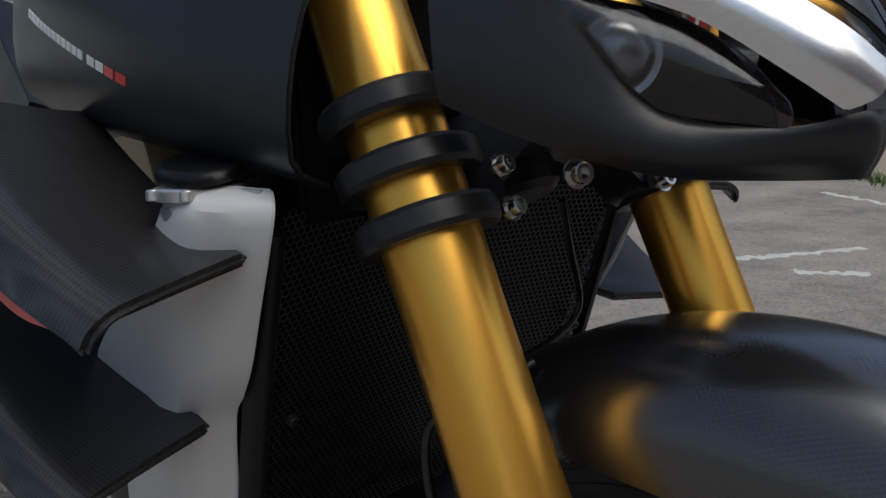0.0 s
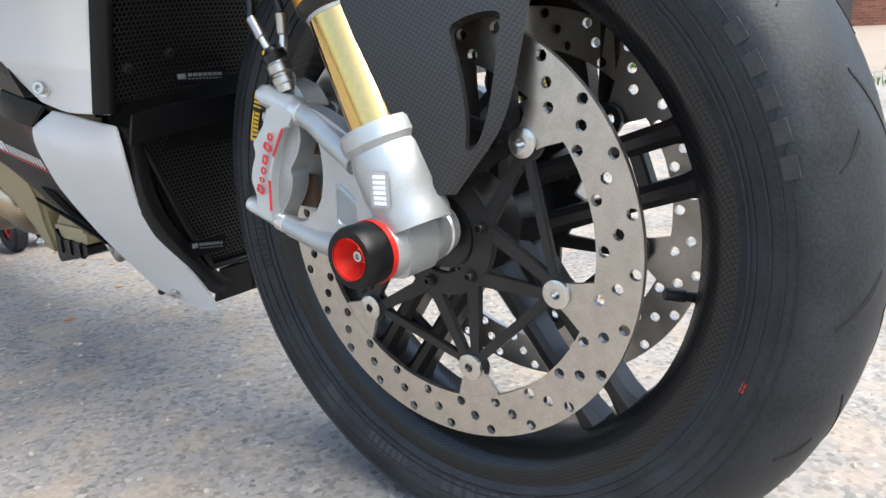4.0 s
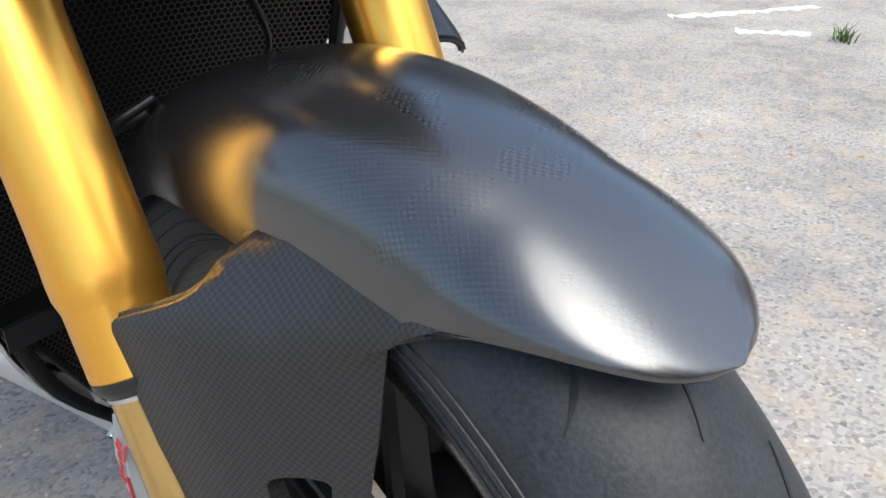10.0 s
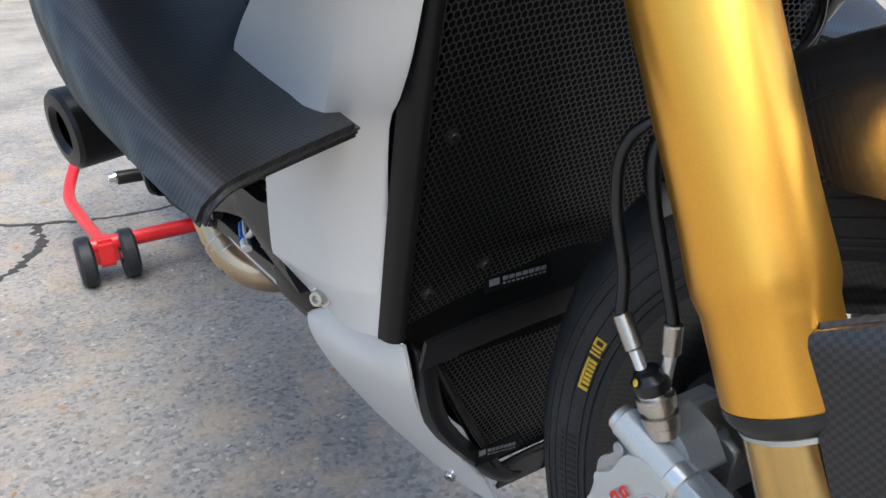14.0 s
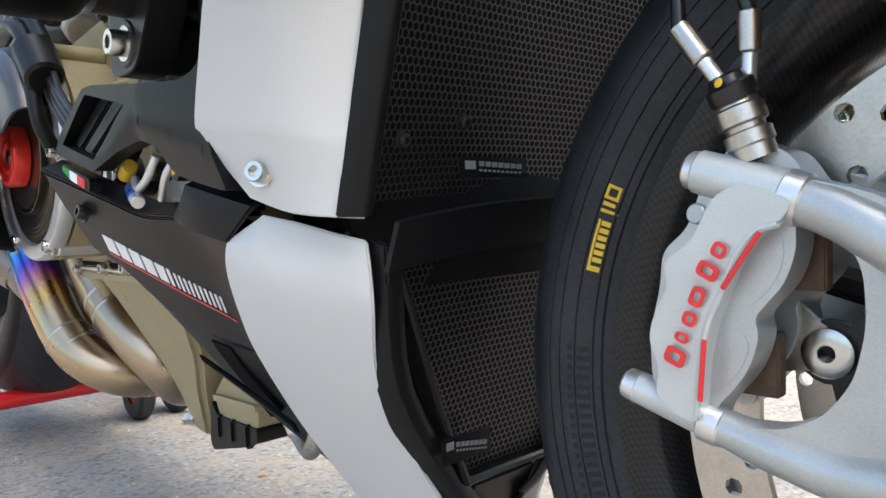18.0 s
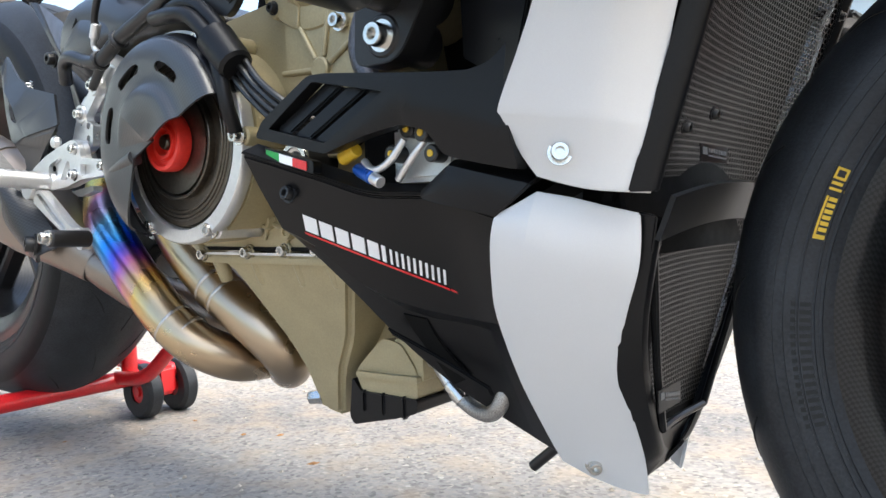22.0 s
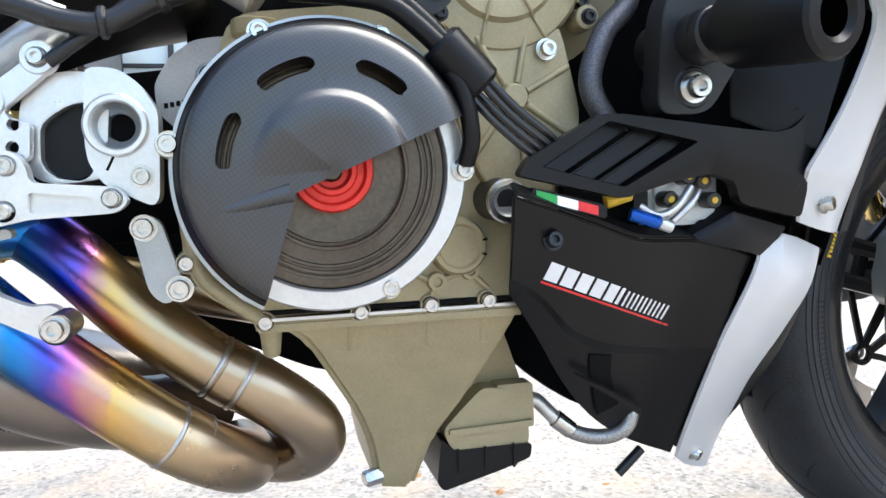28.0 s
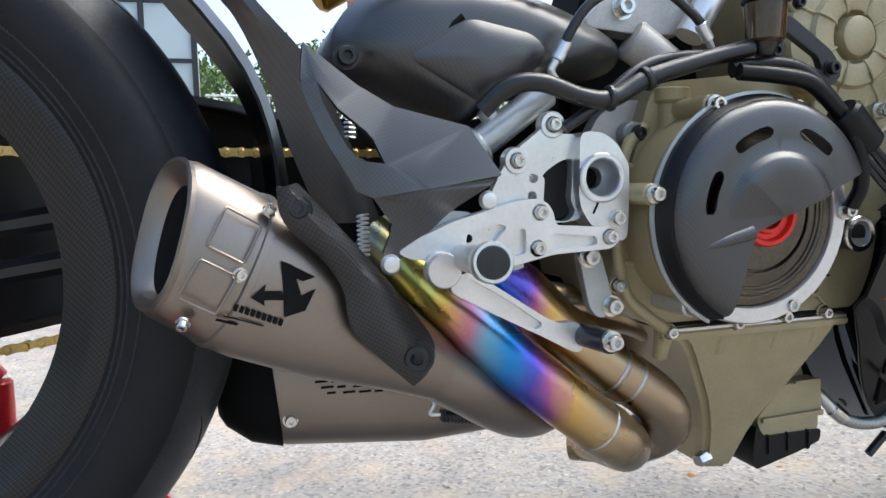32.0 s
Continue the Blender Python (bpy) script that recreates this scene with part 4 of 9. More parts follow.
def surface_of(ob):
    """A finder: the point of a panel's outer face at x, z, lifted outwards."""
    me = ob.data
    tree_ = BVHTree.FromPolygons([v.co for v in me.vertices], [p.vertices for p in me.polygons])

    def at(x, z, lift, sgn=-1):
        hit = tree_.ray_cast(V(x, sgn * 2, z), V(0, -sgn, 0))
        return (hit[0] + V(0, sgn * lift, 0)) if hit[0] else V(x, sgn * 0.2, z)
    return at


for sgn in (-1, 1):
    far = "silver-grey painted side panel of the radiator"
    upper = part("upper_panel", strip([
        [(-0.274, -0.205, 0.7250), (-0.248, -0.202, 0.7275), (-0.236, -0.197, 0.7275), (-0.216, -0.178, 0.7245)],
        [(-0.272, -0.217, 0.7190), (-0.244, -0.214, 0.7225), (-0.230, -0.208, 0.7225), (-0.206, -0.182, 0.7190)],
        [(-0.274, -0.223, 0.708), (-0.246, -0.220, 0.710), (-0.230, -0.213, 0.710), (-0.207, -0.184, 0.706)],
        [(-0.322, -0.234, 0.655), (-0.280, -0.226, 0.655), (-0.258, -0.217, 0.655), (-0.236, -0.183, 0.652)],
        [(-0.368, -0.241, 0.615), (-0.315, -0.226, 0.615), (-0.278, -0.216, 0.615), (-0.257, -0.182, 0.614)],
        [(-0.372, -0.240, 0.590), (-0.325, -0.225, 0.588), (-0.294, -0.216, 0.588), (-0.277, -0.181, 0.588)],
        [(-0.362, -0.233, 0.565), (-0.327, -0.226, 0.566), (-0.306, -0.217, 0.566), (-0.293, -0.181, 0.568)],
        [(-0.386, -0.229, 0.505), (-0.348, -0.218, 0.505), (-0.331, -0.209, 0.505), (-0.312, -0.176, 0.505)],
        [(-0.411, -0.223, 0.460), (-0.366, -0.209, 0.454), (-0.347, -0.200, 0.452), (-0.324, -0.170, 0.450)],
        [(-0.412, -0.219, 0.452), (-0.368, -0.206, 0.445), (-0.349, -0.197, 0.443), (-0.325, -0.169, 0.440)],
        [(-0.408, -0.205, 0.430), (-0.372, -0.196, 0.424), (-0.354, -0.188, 0.421), (-0.329, -0.165, 0.418)],
        [(-0.400, -0.194, 0.412), (-0.376, -0.189, 0.404), (-0.358, -0.182, 0.400), (-0.332, -0.162, 0.397)],
    ], -0.004, sgn, 3, 2), M_GREYPAINT, bike, far, 30)
    lower = part("lower_panel", strip([
        [(-0.4360, -0.1900, 0.3840), (-0.4070, -0.1830, 0.4000), (-0.3850, -0.1735, 0.3955), (-0.3620, -0.1620, 0.3885), (-0.3445, -0.1520, 0.3835)],
        [(-0.4380, -0.1925, 0.3805), (-0.4120, -0.1885, 0.3760), (-0.3870, -0.1765, 0.3690), (-0.3600, -0.1590, 0.3670), (-0.3458, -0.1490, 0.3655)],
        [(-0.4430, -0.1900, 0.3640), (-0.4180, -0.1835, 0.3560), (-0.3920, -0.1710, 0.3490), (-0.3640, -0.1540, 0.3450), (-0.3505, -0.1440, 0.3425)],
        [(-0.4505, -0.1780, 0.3340), (-0.4260, -0.1690, 0.3250), (-0.4020, -0.1560, 0.3170), (-0.3770, -0.1410, 0.3120), (-0.3645, -0.1330, 0.3100)],
        [(-0.4556, -0.1640, 0.3060), (-0.4310, -0.1530, 0.2950), (-0.4080, -0.1410, 0.2880), (-0.3850, -0.1270, 0.2840), (-0.3740, -0.1200, 0.2830)],
        [(-0.4565, -0.1310, 0.2500), (-0.4320, -0.1170, 0.2400), (-0.4120, -0.1060, 0.2340), (-0.3920, -0.0930, 0.2310), (-0.3830, -0.0870, 0.2310)],
        [(-0.4525, -0.0950, 0.1970), (-0.4310, -0.0820, 0.1860), (-0.4120, -0.0710, 0.1800), (-0.3940, -0.0590, 0.1780), (-0.3860, -0.0530, 0.1780)],
        [(-0.4495, -0.0780, 0.1725), (-0.4300, -0.0640, 0.1580), (-0.4130, -0.0530, 0.1490), (-0.3970, -0.0430, 0.1430), (-0.3895, -0.0370, 0.1410)],
    ], -0.004, sgn, 3, 1), M_GREYPAINT, bike, "silver-grey painted lower duct panel", 14)
    bolt(upper, mirror((-0.378, -0.203, 0.425), sgn), (0.5, sgn * 0.86, 0.1), 1.25)
    bolt(lower, mirror((-0.4225, -0.0720, 0.1695), sgn), (0.5, sgn * 0.75, -0.3), 1.2)
    # black belly panel with the maker's mark
    a, b_, c_ = 0.062, 0.101, -0.525

    def on_panel(x, z, lift=0.0):
        return mirror((x, a + b_ * x + c_ * z - lift, z), sgn)

    rows = [
        [(-0.667, 0.441), (-0.664, 0.414), (-0.660, 0.378), (-0.657, 0.369), (-0.654, 0.362)],
        [(-0.636, 0.431), (-0.640, 0.406), (-0.631, 0.362), (-0.628, 0.354), (-0.624, 0.323)],
        [(-0.588, 0.415), (-0.591, 0.382), (-0.594, 0.327), (-0.591, 0.318), (-0.586, 0.269)],
        [(-0.548, 0.402), (-0.549, 0.368), (-0.552, 0.309), (-0.550, 0.299), (-0.546, 0.226)],
        [(-0.492, 0.398), (-0.491, 0.366), (-0.496, 0.299), (-0.496, 0.291), (-0.499, 0.193)],
        [(-0.440, 0.383), (-0.444, 0.356), (-0.455, 0.296), (-0.456, 0.288), (-0.451, 0.172)],
    ]
    sink = (-0.001, 0.0, -0.001, -0.009, -0.013)
    edge_row = [(-0.437, -0.1885, 0.382), (-0.446, -0.183, 0.358), (-0.453, -0.164, 0.300), (-0.455, -0.152, 0.286), (-0.4505, -0.0745, 0.1725)]
    belly = part("belly_panel", strip([[(x, a + b_ * x + c_ * z - sink[k], z) for k, (x, z) in enumerate(row)] for row in rows[:-1]] + [edge_row], -0.004, sgn, 5, 1), M_BLACK, bike, "satin black belly panel with printed bars", 20)
    part("top_flange", strip([[(x, a + b_ * x + c_ * z, z), (x + 0.002, a + b_ * x + c_ * z + 0.018, z + 0.008)] for (x, z) in ((r[0][0], r[0][1] + 0.001) for r in rows)], -0.003, sgn, 5), M_BLACK, belly)
    part("vent_mouth", strip([[(x, a + b_ * x + c_ * z + 0.008, z) for x, z in q] for q in (((-0.570, 0.300), (-0.566, 0.282), (-0.545, 0.230)), ((-0.545, 0.296), (-0.540, 0.272), (-0.523, 0.240)))], -0.003, sgn, 3), M_DARK, belly)
    part("vent_blade", strip([[(x, a + b_ * x + c_ * z - 0.002, z) for x, z in q] for q in (((-0.586, 0.285), (-0.582, 0.278)), ((-0.545, 0.262), (-0.542, 0.254)), ((-0.501, 0.234), (-0.500, 0.225)))], -0.004, sgn, 4), M_BLACK, belly)
    part("panel_ledge", strip([
        [(-0.500, -0.180, 0.404), (-0.470, -0.180, 0.424), (-0.440, -0.176, 0.420), (-0.406, -0.172, 0.410)],
        [(-0.500, -0.196, 0.401), (-0.468, -0.203, 0.419), (-0.440, -0.197, 0.412), (-0.409, -0.189, 0.404)],
        [(-0.496, -0.199, 0.398), (-0.478, -0.202, 0.394), (-0.455, -0.199, 0.389), (-0.436, -0.193, 0.384)],
    ], -0.004, sgn, 3, 1), M_BLACK, belly)
    bolt(belly, on_panel(-0.630, 0.407, 0.002), (0, sgn, 0.2), 1.2, BOLT_BLACK)

    # printed bars: a bold white word, a thin white word and the red line below
    skin = surface_of(belly)

    def slanted(x0, x1, lift0, lift1, lean=0.0):
        """A printed bar along the sloping line of words, between two heights above that line."""
        n = max(1, int((x1 - x0) / 0.012))
        rings = []
        for k in range(n + 1):
            x = x0 + (x1 - x0) * k / n
            z = 0.3744 - 0.383 * (x + 0.6324)
            p, q = (x + lean * lift0, z + lift0), (x + lean * lift1, z + lift1)
            rings.append([skin(*p, 0.0008, sgn), skin(*q, 0.0008, sgn), skin(*q, 0.0001, sgn), skin(*p, 0.0001, sgn)])
        return loft(rings)

    if sgn < 0:
        x = -0.6318
        for w in (0.0150, 0.0145, 0.0145, 0.0142, 0.0122, 0.0060):
            part("white_bar", slanted(x, x + w - 0.0028, 0.0010, 0.0150, 0.34), M_WHITE, belly)
            x += w
        x += 0.0010
        for k in range(10):
            part("white_bar", slanted(x, x + 0.0018, 0.0012, 0.0140, 0.34), M_WHITE, belly)
            x += 0.0049
        part("red_line", slanted(-0.6332, -0.5065, -0.0026, -0.0006), M_REDPAINT, belly)
        part("red_line", slanted(-0.5050, -0.5000, -0.0026, -0.0006), M_REDPAINT, belly)

# ---- louvred duct above the belly panel ----
for sgn in (-1, 1):
    y = -0.214
    m = side(y) if sgn < 0 else Matrix.Diagonal((1, -1, 1, 1)) @ side(y)
    opening = rounded([(-0.6420, 0.4620), (-0.5870, 0.4950), (-0.5120, 0.4785), (-0.5750, 0.4450)], 0.003, 3)
    outer = rounded([(-0.6600, 0.4560), (-0.6510, 0.4690), (-0.5930, 0.5005), (-0.5735, 0.5000), (-0.5330, 0.4950), (-0.4980, 0.4905), (-0.4647, 0.4870), (-0.4380, 0.4850), (-0.4220, 0.4885), (-0.4090, 0.4990), (-0.3960, 0.5240), (-0.3800, 0.5240), (-0.4085, 0.4590), (-0.4060, 0.4150), (-0.4300, 0.4200), (-0.4569, 0.4262), (-0.4669, 0.4295), (-0.4766, 0.4470), (-0.4984, 0.4535), (-0.5330, 0.4480), (-0.5577, 0.4415), (-0.5757, 0.4365)], 0.005, 4)

    def turn_in(x, z):
        """The arm swings inwards ahead, and its lower half below the crease falls away."""
        ridge = 0.4364 + (0.030 * (x + 0.5754) / 0.077 if x < -0.4984 else 0.0297 - 0.29 * (x + 0.4984))
        low = max(0.0, ridge - z) if x > -0.57 else 0.0
        return -0.10 * max(0.0, x + 0.490) - 0.38 * low - 0.04 * max(0.0, z - 0.485)

    duct = part("side_duct", domed(plate(outer, 0.013, m, [opening], 0.0035), m, turn_in, 0.010), M_BLACK, bike, "satin black louvred side duct", 40)
    part("duct_arm", strip([[(-0.436, -0.190, 0.494), (-0.414, -0.212, 0.500), (-0.384, -0.214, 0.508)], [(-0.428, -0.180, 0.530), (-0.402, -0.200, 0.530), (-0.368, -0.208, 0.530)], [(-0.430, -0.175, 0.575), (-0.396, -0.194, 0.575), (-0.346, -0.204, 0.575)], [(-0.420, -0.170, 0.640), (-0.385, -0.186, 0.640), (-0.310, -0.196, 0.640)]], -0.005, sgn, 4), M_BLACK, duct)
    part("duct_back", plate([(-0.648, 0.460), (-0.588, 0.494), (-0.510, 0.480), (-0.566, 0.440)], 0.003, m @ Matrix.Translation((0, 0, -0.014)), bevel=0), M_DARK, duct)
    A0, B0, C0, D0 = V(-0.6420, 0.4620), V(-0.5870, 0.4950), V(-0.5120, 0.4785), V(-0.5750, 0.4450)
    for u0, u1 in ((0.02, 0.29), (0.37, 0.64), (0.71, 0.95)):
        slat = [A0.lerp(D0, u0), B0.lerp(C0, u0 * 0.98), B0.lerp(C0, u1 * 0.98), A0.lerp(D0, u1)]
        tilt = Matrix.Translation((0, 0, 0.002))
        part("duct_slat", domed(plate([tuple(q) for q in slat], 0.004, m @ tilt, bevel=0.0014), m, lambda x, z: -0.10 * (z - 0.462 + 0.28 * (x + 0.642)), 0.02), M_BLACK, duct)
    f = part("flag_plate", plate(rounded([(-0.6490, 0.4475), (-0.6490, 0.4375), (-0.5895, 0.4215), (-0.5895, 0.4318)], 0.003), 0.010, m @ Matrix.Translation((0, 0, 0.002)), bevel=0.0012), M_BLACK, duct)
    for k, mt in enumerate((M_GREEN, M_WHITE, M_REDPAINT)):
        x0, x1 = -0.6462 + k * 0.0164, -0.6462 + (k + 1) * 0.0164
        z = lambda x: 0.4450 - (x + 0.6462) * 0.27
        part("flag_band", plate([(x0, z(x0)), (x0, z(x0) - 0.0072), (x1, z(x1) - 0.0072), (x1, z(x1))], 0.0008, m @ Matrix.Translation((0, 0, 0.0121)), bevel=0), mt, f)


# ---- radiators behind their mesh guards ----
def hexguard(corner, eu, ev, nu, nv, cell, bow, inside):
    """A sheet pierced by hexagonal holes, bowed, cut to the outline that inside(u, v) keeps."""
    bm = bmesh.new()
    C, U, W = Vector(corner), Vector(eu), Vector(ev)
    nrm = U.cross(W).normalized()
    lu, lv = U.length, W.length
    U.normalize(), W.normalize()
    dx, dy = cell, cell * 0.866
    cache = {}

    def vert(u, v):
        k = (round(u * 1e5), round(v * 1e5))
        if k not in cache:
            cache[k] = bm.verts.new(C + U * u + W * v + nrm * bow * (4 * (u / lu) * (1 - u / lu)))
        return cache[k]

    for j in range(int(lv / dy)):
        for i in range(int(lu / dx)):
            cx, cy = (i + 0.5 + 0.5 * (j % 2)) * dx, (j + 0.5) * dy
            if not inside(cx / lu, cy / lv):
                continue
            o = [(cx + dx / math.sqrt(3) * math.sin(q), cy + dx / math.sqrt(3) * math.cos(q)) for q in (math.pi / 3 * k for k in range(6))]
            h = [(cx + (u - cx) * 0.78, cy + (v - cy) * 0.78) for u, v in o]
            ov, hv = [vert(*p) for p in o], [vert(*p) for p in h]
            for k in range(6):
                try:
                    bm.faces.new((ov[k], ov[(k + 1) % 6], hv[(k + 1) % 6], hv[k]))
                except ValueError:
                    pass
    return bm


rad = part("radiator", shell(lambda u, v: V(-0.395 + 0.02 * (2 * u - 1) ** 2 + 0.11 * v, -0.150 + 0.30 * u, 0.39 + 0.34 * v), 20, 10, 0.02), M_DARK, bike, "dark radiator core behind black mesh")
guard_up = hexguard((-0.331, -0.171, 0.405), (0, 0.342, 0), (0.105, 0, 0.31), 0, 0, 0.0054, -0.022, lambda u, v: abs(u - 0.5) < 0.49)
part("mesh_guard", guard_up, M_MESH, rad, "black hexagonal mesh guard")
frame_pts = [(-0.333, 0.170, 0.398), (-0.306, 0.172, 0.48), (-0.272, 0.174, 0.58), (-0.231, 0.174, 0.70)]
for sgn in (-1, 1):
    part("guard_frame", strip([[(x - 0.010, -y - 0.005, z), (x + 0.002, -y - 0.001, z), (x + 0.004, -y + 0.005, z), (x - 0.002, -y + 0.008, z)] for x, y, z in frame_pts], -0.003, sgn, 4), M_BLACK, rad)
part("guard_beam", shell(lambda u, v: V(-0.320 - 0.004 * (2 * u - 1) ** 2 - 0.012 * v, -0.148 + 0.296 * u, 0.407 - 0.030 * v - 0.012 * (2 * u - 1) ** 2), 20, 3, 0.004), M_BLACK, rad)
# added dark sheet that fills the gap round the core with shade
part("core_gap_shade", shell(lambda u, v: V(-0.352 - 0.006 * (2 * u - 1) ** 2, (2 * u - 1) * (0.146 + 0.018 * v), 0.352 + 0.085 * v), 12, 4, 0.004), M_DARK, rad)
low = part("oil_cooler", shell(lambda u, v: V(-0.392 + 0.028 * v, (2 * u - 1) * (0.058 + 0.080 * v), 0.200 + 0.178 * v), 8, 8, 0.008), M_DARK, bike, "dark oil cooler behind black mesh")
guard_lo = hexguard((-0.370, -0.135, 0.205), (0, 0.27, 0), (0.028, 0, 0.172), 0, 0, 0.0054, -0.012, lambda u, v: abs(u - 0.5) < 0.20 + 0.29 * v)
part("mesh_guard", guard_lo, M_MESH, low, "black hexagonal mesh guard")
for sgn in (-1, 1):
    part("guard_frame", strip([[(-0.348, -0.146, 0.385), (-0.336, -0.146, 0.382), (-0.338, -0.134, 0.376)], [(-0.378, -0.124, 0.285), (-0.360, -0.120, 0.285), (-0.362, -0.108, 0.285)], [(-0.398, -0.052, 0.180), (-0.378, -0.050, 0.190), (-0.378, -0.042, 0.196)], [(-0.400, -0.018, 0.150), (-0.384, -0.022, 0.170), (-0.382, -0.016, 0.176)]], -0.003, sgn, 4), M_BLACK, low)
for sgn in (-1, 1):
    part("guard_rim", tube([(-0.371, sgn * 0.050, 0.203), (-0.362, sgn * 0.082, 0.262), (-0.351, sgn * 0.112, 0.325), (-0.342, sgn * 0.136, 0.378)], 0.0035, 8), M_BLACK, low)
part("guard_rim", tube([(-0.371, -0.050, 0.203), (-0.376, 0.0, 0.201), (-0.371, 0.050, 0.203)], 0.0035, 8), M_BLACK, low)
part("guard_sill", shell(lambda u, v: V(-0.402 + 0.020 * v, -0.034 + 0.068 * u, 0.150 + 0.045 * v), 6, 3, 0.004), M_BLACK, low)
for y, z, x, w, drop, lean in ((-0.0928, 0.4298, -0.3205, 0.0548, -0.0018, 0.30), (-0.0790, 0.2395, -0.3605, 0.0408, -0.0068, 0.16)):
    plate_ = part("print_plate", box((x - 0.0012, y - 0.004, z - 0.0085 + drop), (x - 0.0004, y + w + 0.004, z + 0.0030), 0.0003), M_BLACK, rad)
    part("pale_badge", box((x - 0.0003, y, z - 0.0050), (x + 0.0002, y + 0.17 * w, z + 0.0004), 0.0), M_PALEPRINT, plate_)
    for k in range(7):
        y0 = y + w * (0.23 + 0.11 * k)
        z0 = z + drop * (0.23 + 0.11 * k)
        part("pale_bar", box((x - 0.0003, y0, z0 - 0.0026), (x + 0.0002, y0 + w * 0.085, z0 + 0.0006), 0.0), M_PALEPRINT, plate_)
    for k in range(10):
        y0 = y + w * (0.23 + 0.077 * k)
        z0 = z + drop * (0.23 + 0.077 * k) - 0.0050
        part("pale_bar", box((x - 0.0003, y0, z0 - 0.0008), (x + 0.0002, y0 + w * 0.042, z0 + 0.0006), 0.0), M_PALEPRINT, plate_)
for y, z in ((-0.150, 0.440), (-0.150, 0.560), (-0.105, 0.452), (0.150, 0.440), (0.150, 0.560)):
    bolt(rad, (-0.3245 + (z - 0.405) * 0.3387, y, z), (1, 0, -0.3), 0.75, BOLT_BLACK)


# ---- winglets ----
def winglet(name, rows, lip, sgn):
    """Rows run from the root edge to the tip edge; the outer rim turns up into a lip."""
    w = part(name, strip(rows, -0.008, sgn, 5, 2, 0.0033), M_CARBON_WING, bike, "matt carbon winglet with a turned edge", 50)
    return w


for sgn in (-1, 1):
    wing_rows = [
        [(-0.270, -0.208, 0.570), (-0.260, -0.245, 0.565), (-0.250, -0.280, 0.560), (-0.247, -0.290, 0.558), (-0.247, -0.298, 0.552), (-0.250, -0.301, 0.544)],
        [(-0.320, -0.208, 0.577), (-0.302, -0.245, 0.574), (-0.284, -0.284, 0.573), (-0.279, -0.297, 0.574), (-0.274, -0.306, 0.567), (-0.269, -0.311, 0.556)],
        [(-0.372, -0.210, 0.594), (-0.346, -0.248, 0.591), (-0.322, -0.292, 0.592), (-0.316, -0.308, 0.594), (-0.314, -0.317, 0.586), (-0.311, -0.321, 0.571)],
        [(-0.420, -0.214, 0.616), (-0.388, -0.254, 0.612), (-0.360, -0.300, 0.614), (-0.352, -0.318, 0.616), (-0.354, -0.328, 0.607), (-0.352, -0.332, 0.590)],
        [(-0.465, -0.218, 0.640), (-0.436, -0.258, 0.640), (-0.410, -0.306, 0.646), (-0.402, -0.326, 0.650), (-0.408, -0.336, 0.640), (-0.404, -0.337, 0.620)],
        [(-0.490, -0.220, 0.656), (-0.466, -0.262, 0.660), (-0.442, -0.310, 0.670), (-0.434, -0.328, 0.676), (-0.440, -0.336, 0.668), (-0.440, -0.337, 0.650)],
    ]
    low_wing = winglet("winglet", wing_rows, 0, sgn)
    shifted = [[(x + 0.058, y + 0.010, z + 0.1165) for x, y, z in row] for row in wing_rows]
    top_wing = winglet("winglet", shifted, 0, sgn)
    edge = [r[-1] for r in shifted]
    for name, a, b, mt in () if sgn > 0 else (("red_stripe", 1, 3, M_REDPAINT), ("white_stripe", 3, 5, M_WHITE)):
        part(name, strip([[(x - 0.002, y + 0.003, z + 0.003), (x - 0.008, y + 0.005, z - 0.003 - 0.012 * min(1, k))] for k, (x, y, z) in enumerate(edge[a:b + 1], a - 1)], -0.002, sgn, 4), mt, top_wing)


# ---- engine ----
case = part("crankcase", plate(rounded([(-0.895, 0.47), (-0.905, 0.40), (-0.89, 0.372), (-0.855, 0.352), (-0.62, 0.356), (-0.60, 0.40), (-0.585, 0.50), (-0.60, 0.58), (-0.70, 0.60), (-0.86, 0.585)], 0.02), 0.28, side(0.13), bevel=0.012), M_ENGINE, bike, "bronze painted engine crankcase")
part("cylinder_bank", plate(rounded([(-0.73, 0.57), (-0.58, 0.55), (-0.50, 0.62), (-0.56, 0.76), (-0.76, 0.74)], 0.02), 0.24, side(0.11), bevel=0.01), M_ENGINE, case)
# sump
def eased(b, size):
    """Round every edge of a solid."""
    bmesh.ops.bevel(b, geom=list(b.edges), offset=size, segments=3, affect="EDGES")
    return b


sump = part("sump", eased(loft([
    [V(x, y, z) for x, y, z in ((-0.842, -0.147, 0.350), (-0.628, -0.147, 0.352), (-0.628, 0.12, 0.352), (-0.842, 0.12, 0.350))],
    [V(x, y, z) for x, y, z in ((-0.812, -0.136, 0.325), (-0.640, -0.138, 0.325), (-0.640, 0.12, 0.325), (-0.812, 0.12, 0.325))],
    [V(x, y, z) for x, y, z in ((-0.772, -0.106, 0.255), (-0.672, -0.108, 0.262), (-0.672, 0.10, 0.262), (-0.772, 0.10, 0.255))],
    [V(x, y, z) for x, y, z in ((-0.760, -0.092, 0.222), (-0.700, -0.094, 0.222), (-0.700, 0.08, 0.222), (-0.760, 0.08, 0.222))],
    [V(x, y, z) for x, y, z in ((-0.752, -0.076, 0.174), (-0.718, -0.078, 0.170), (-0.718, 0.06, 0.170), (-0.752, 0.06, 0.174))],
]), 0.006), M_ENGINE, bike, "bronze painted tapering oil sump", 30)
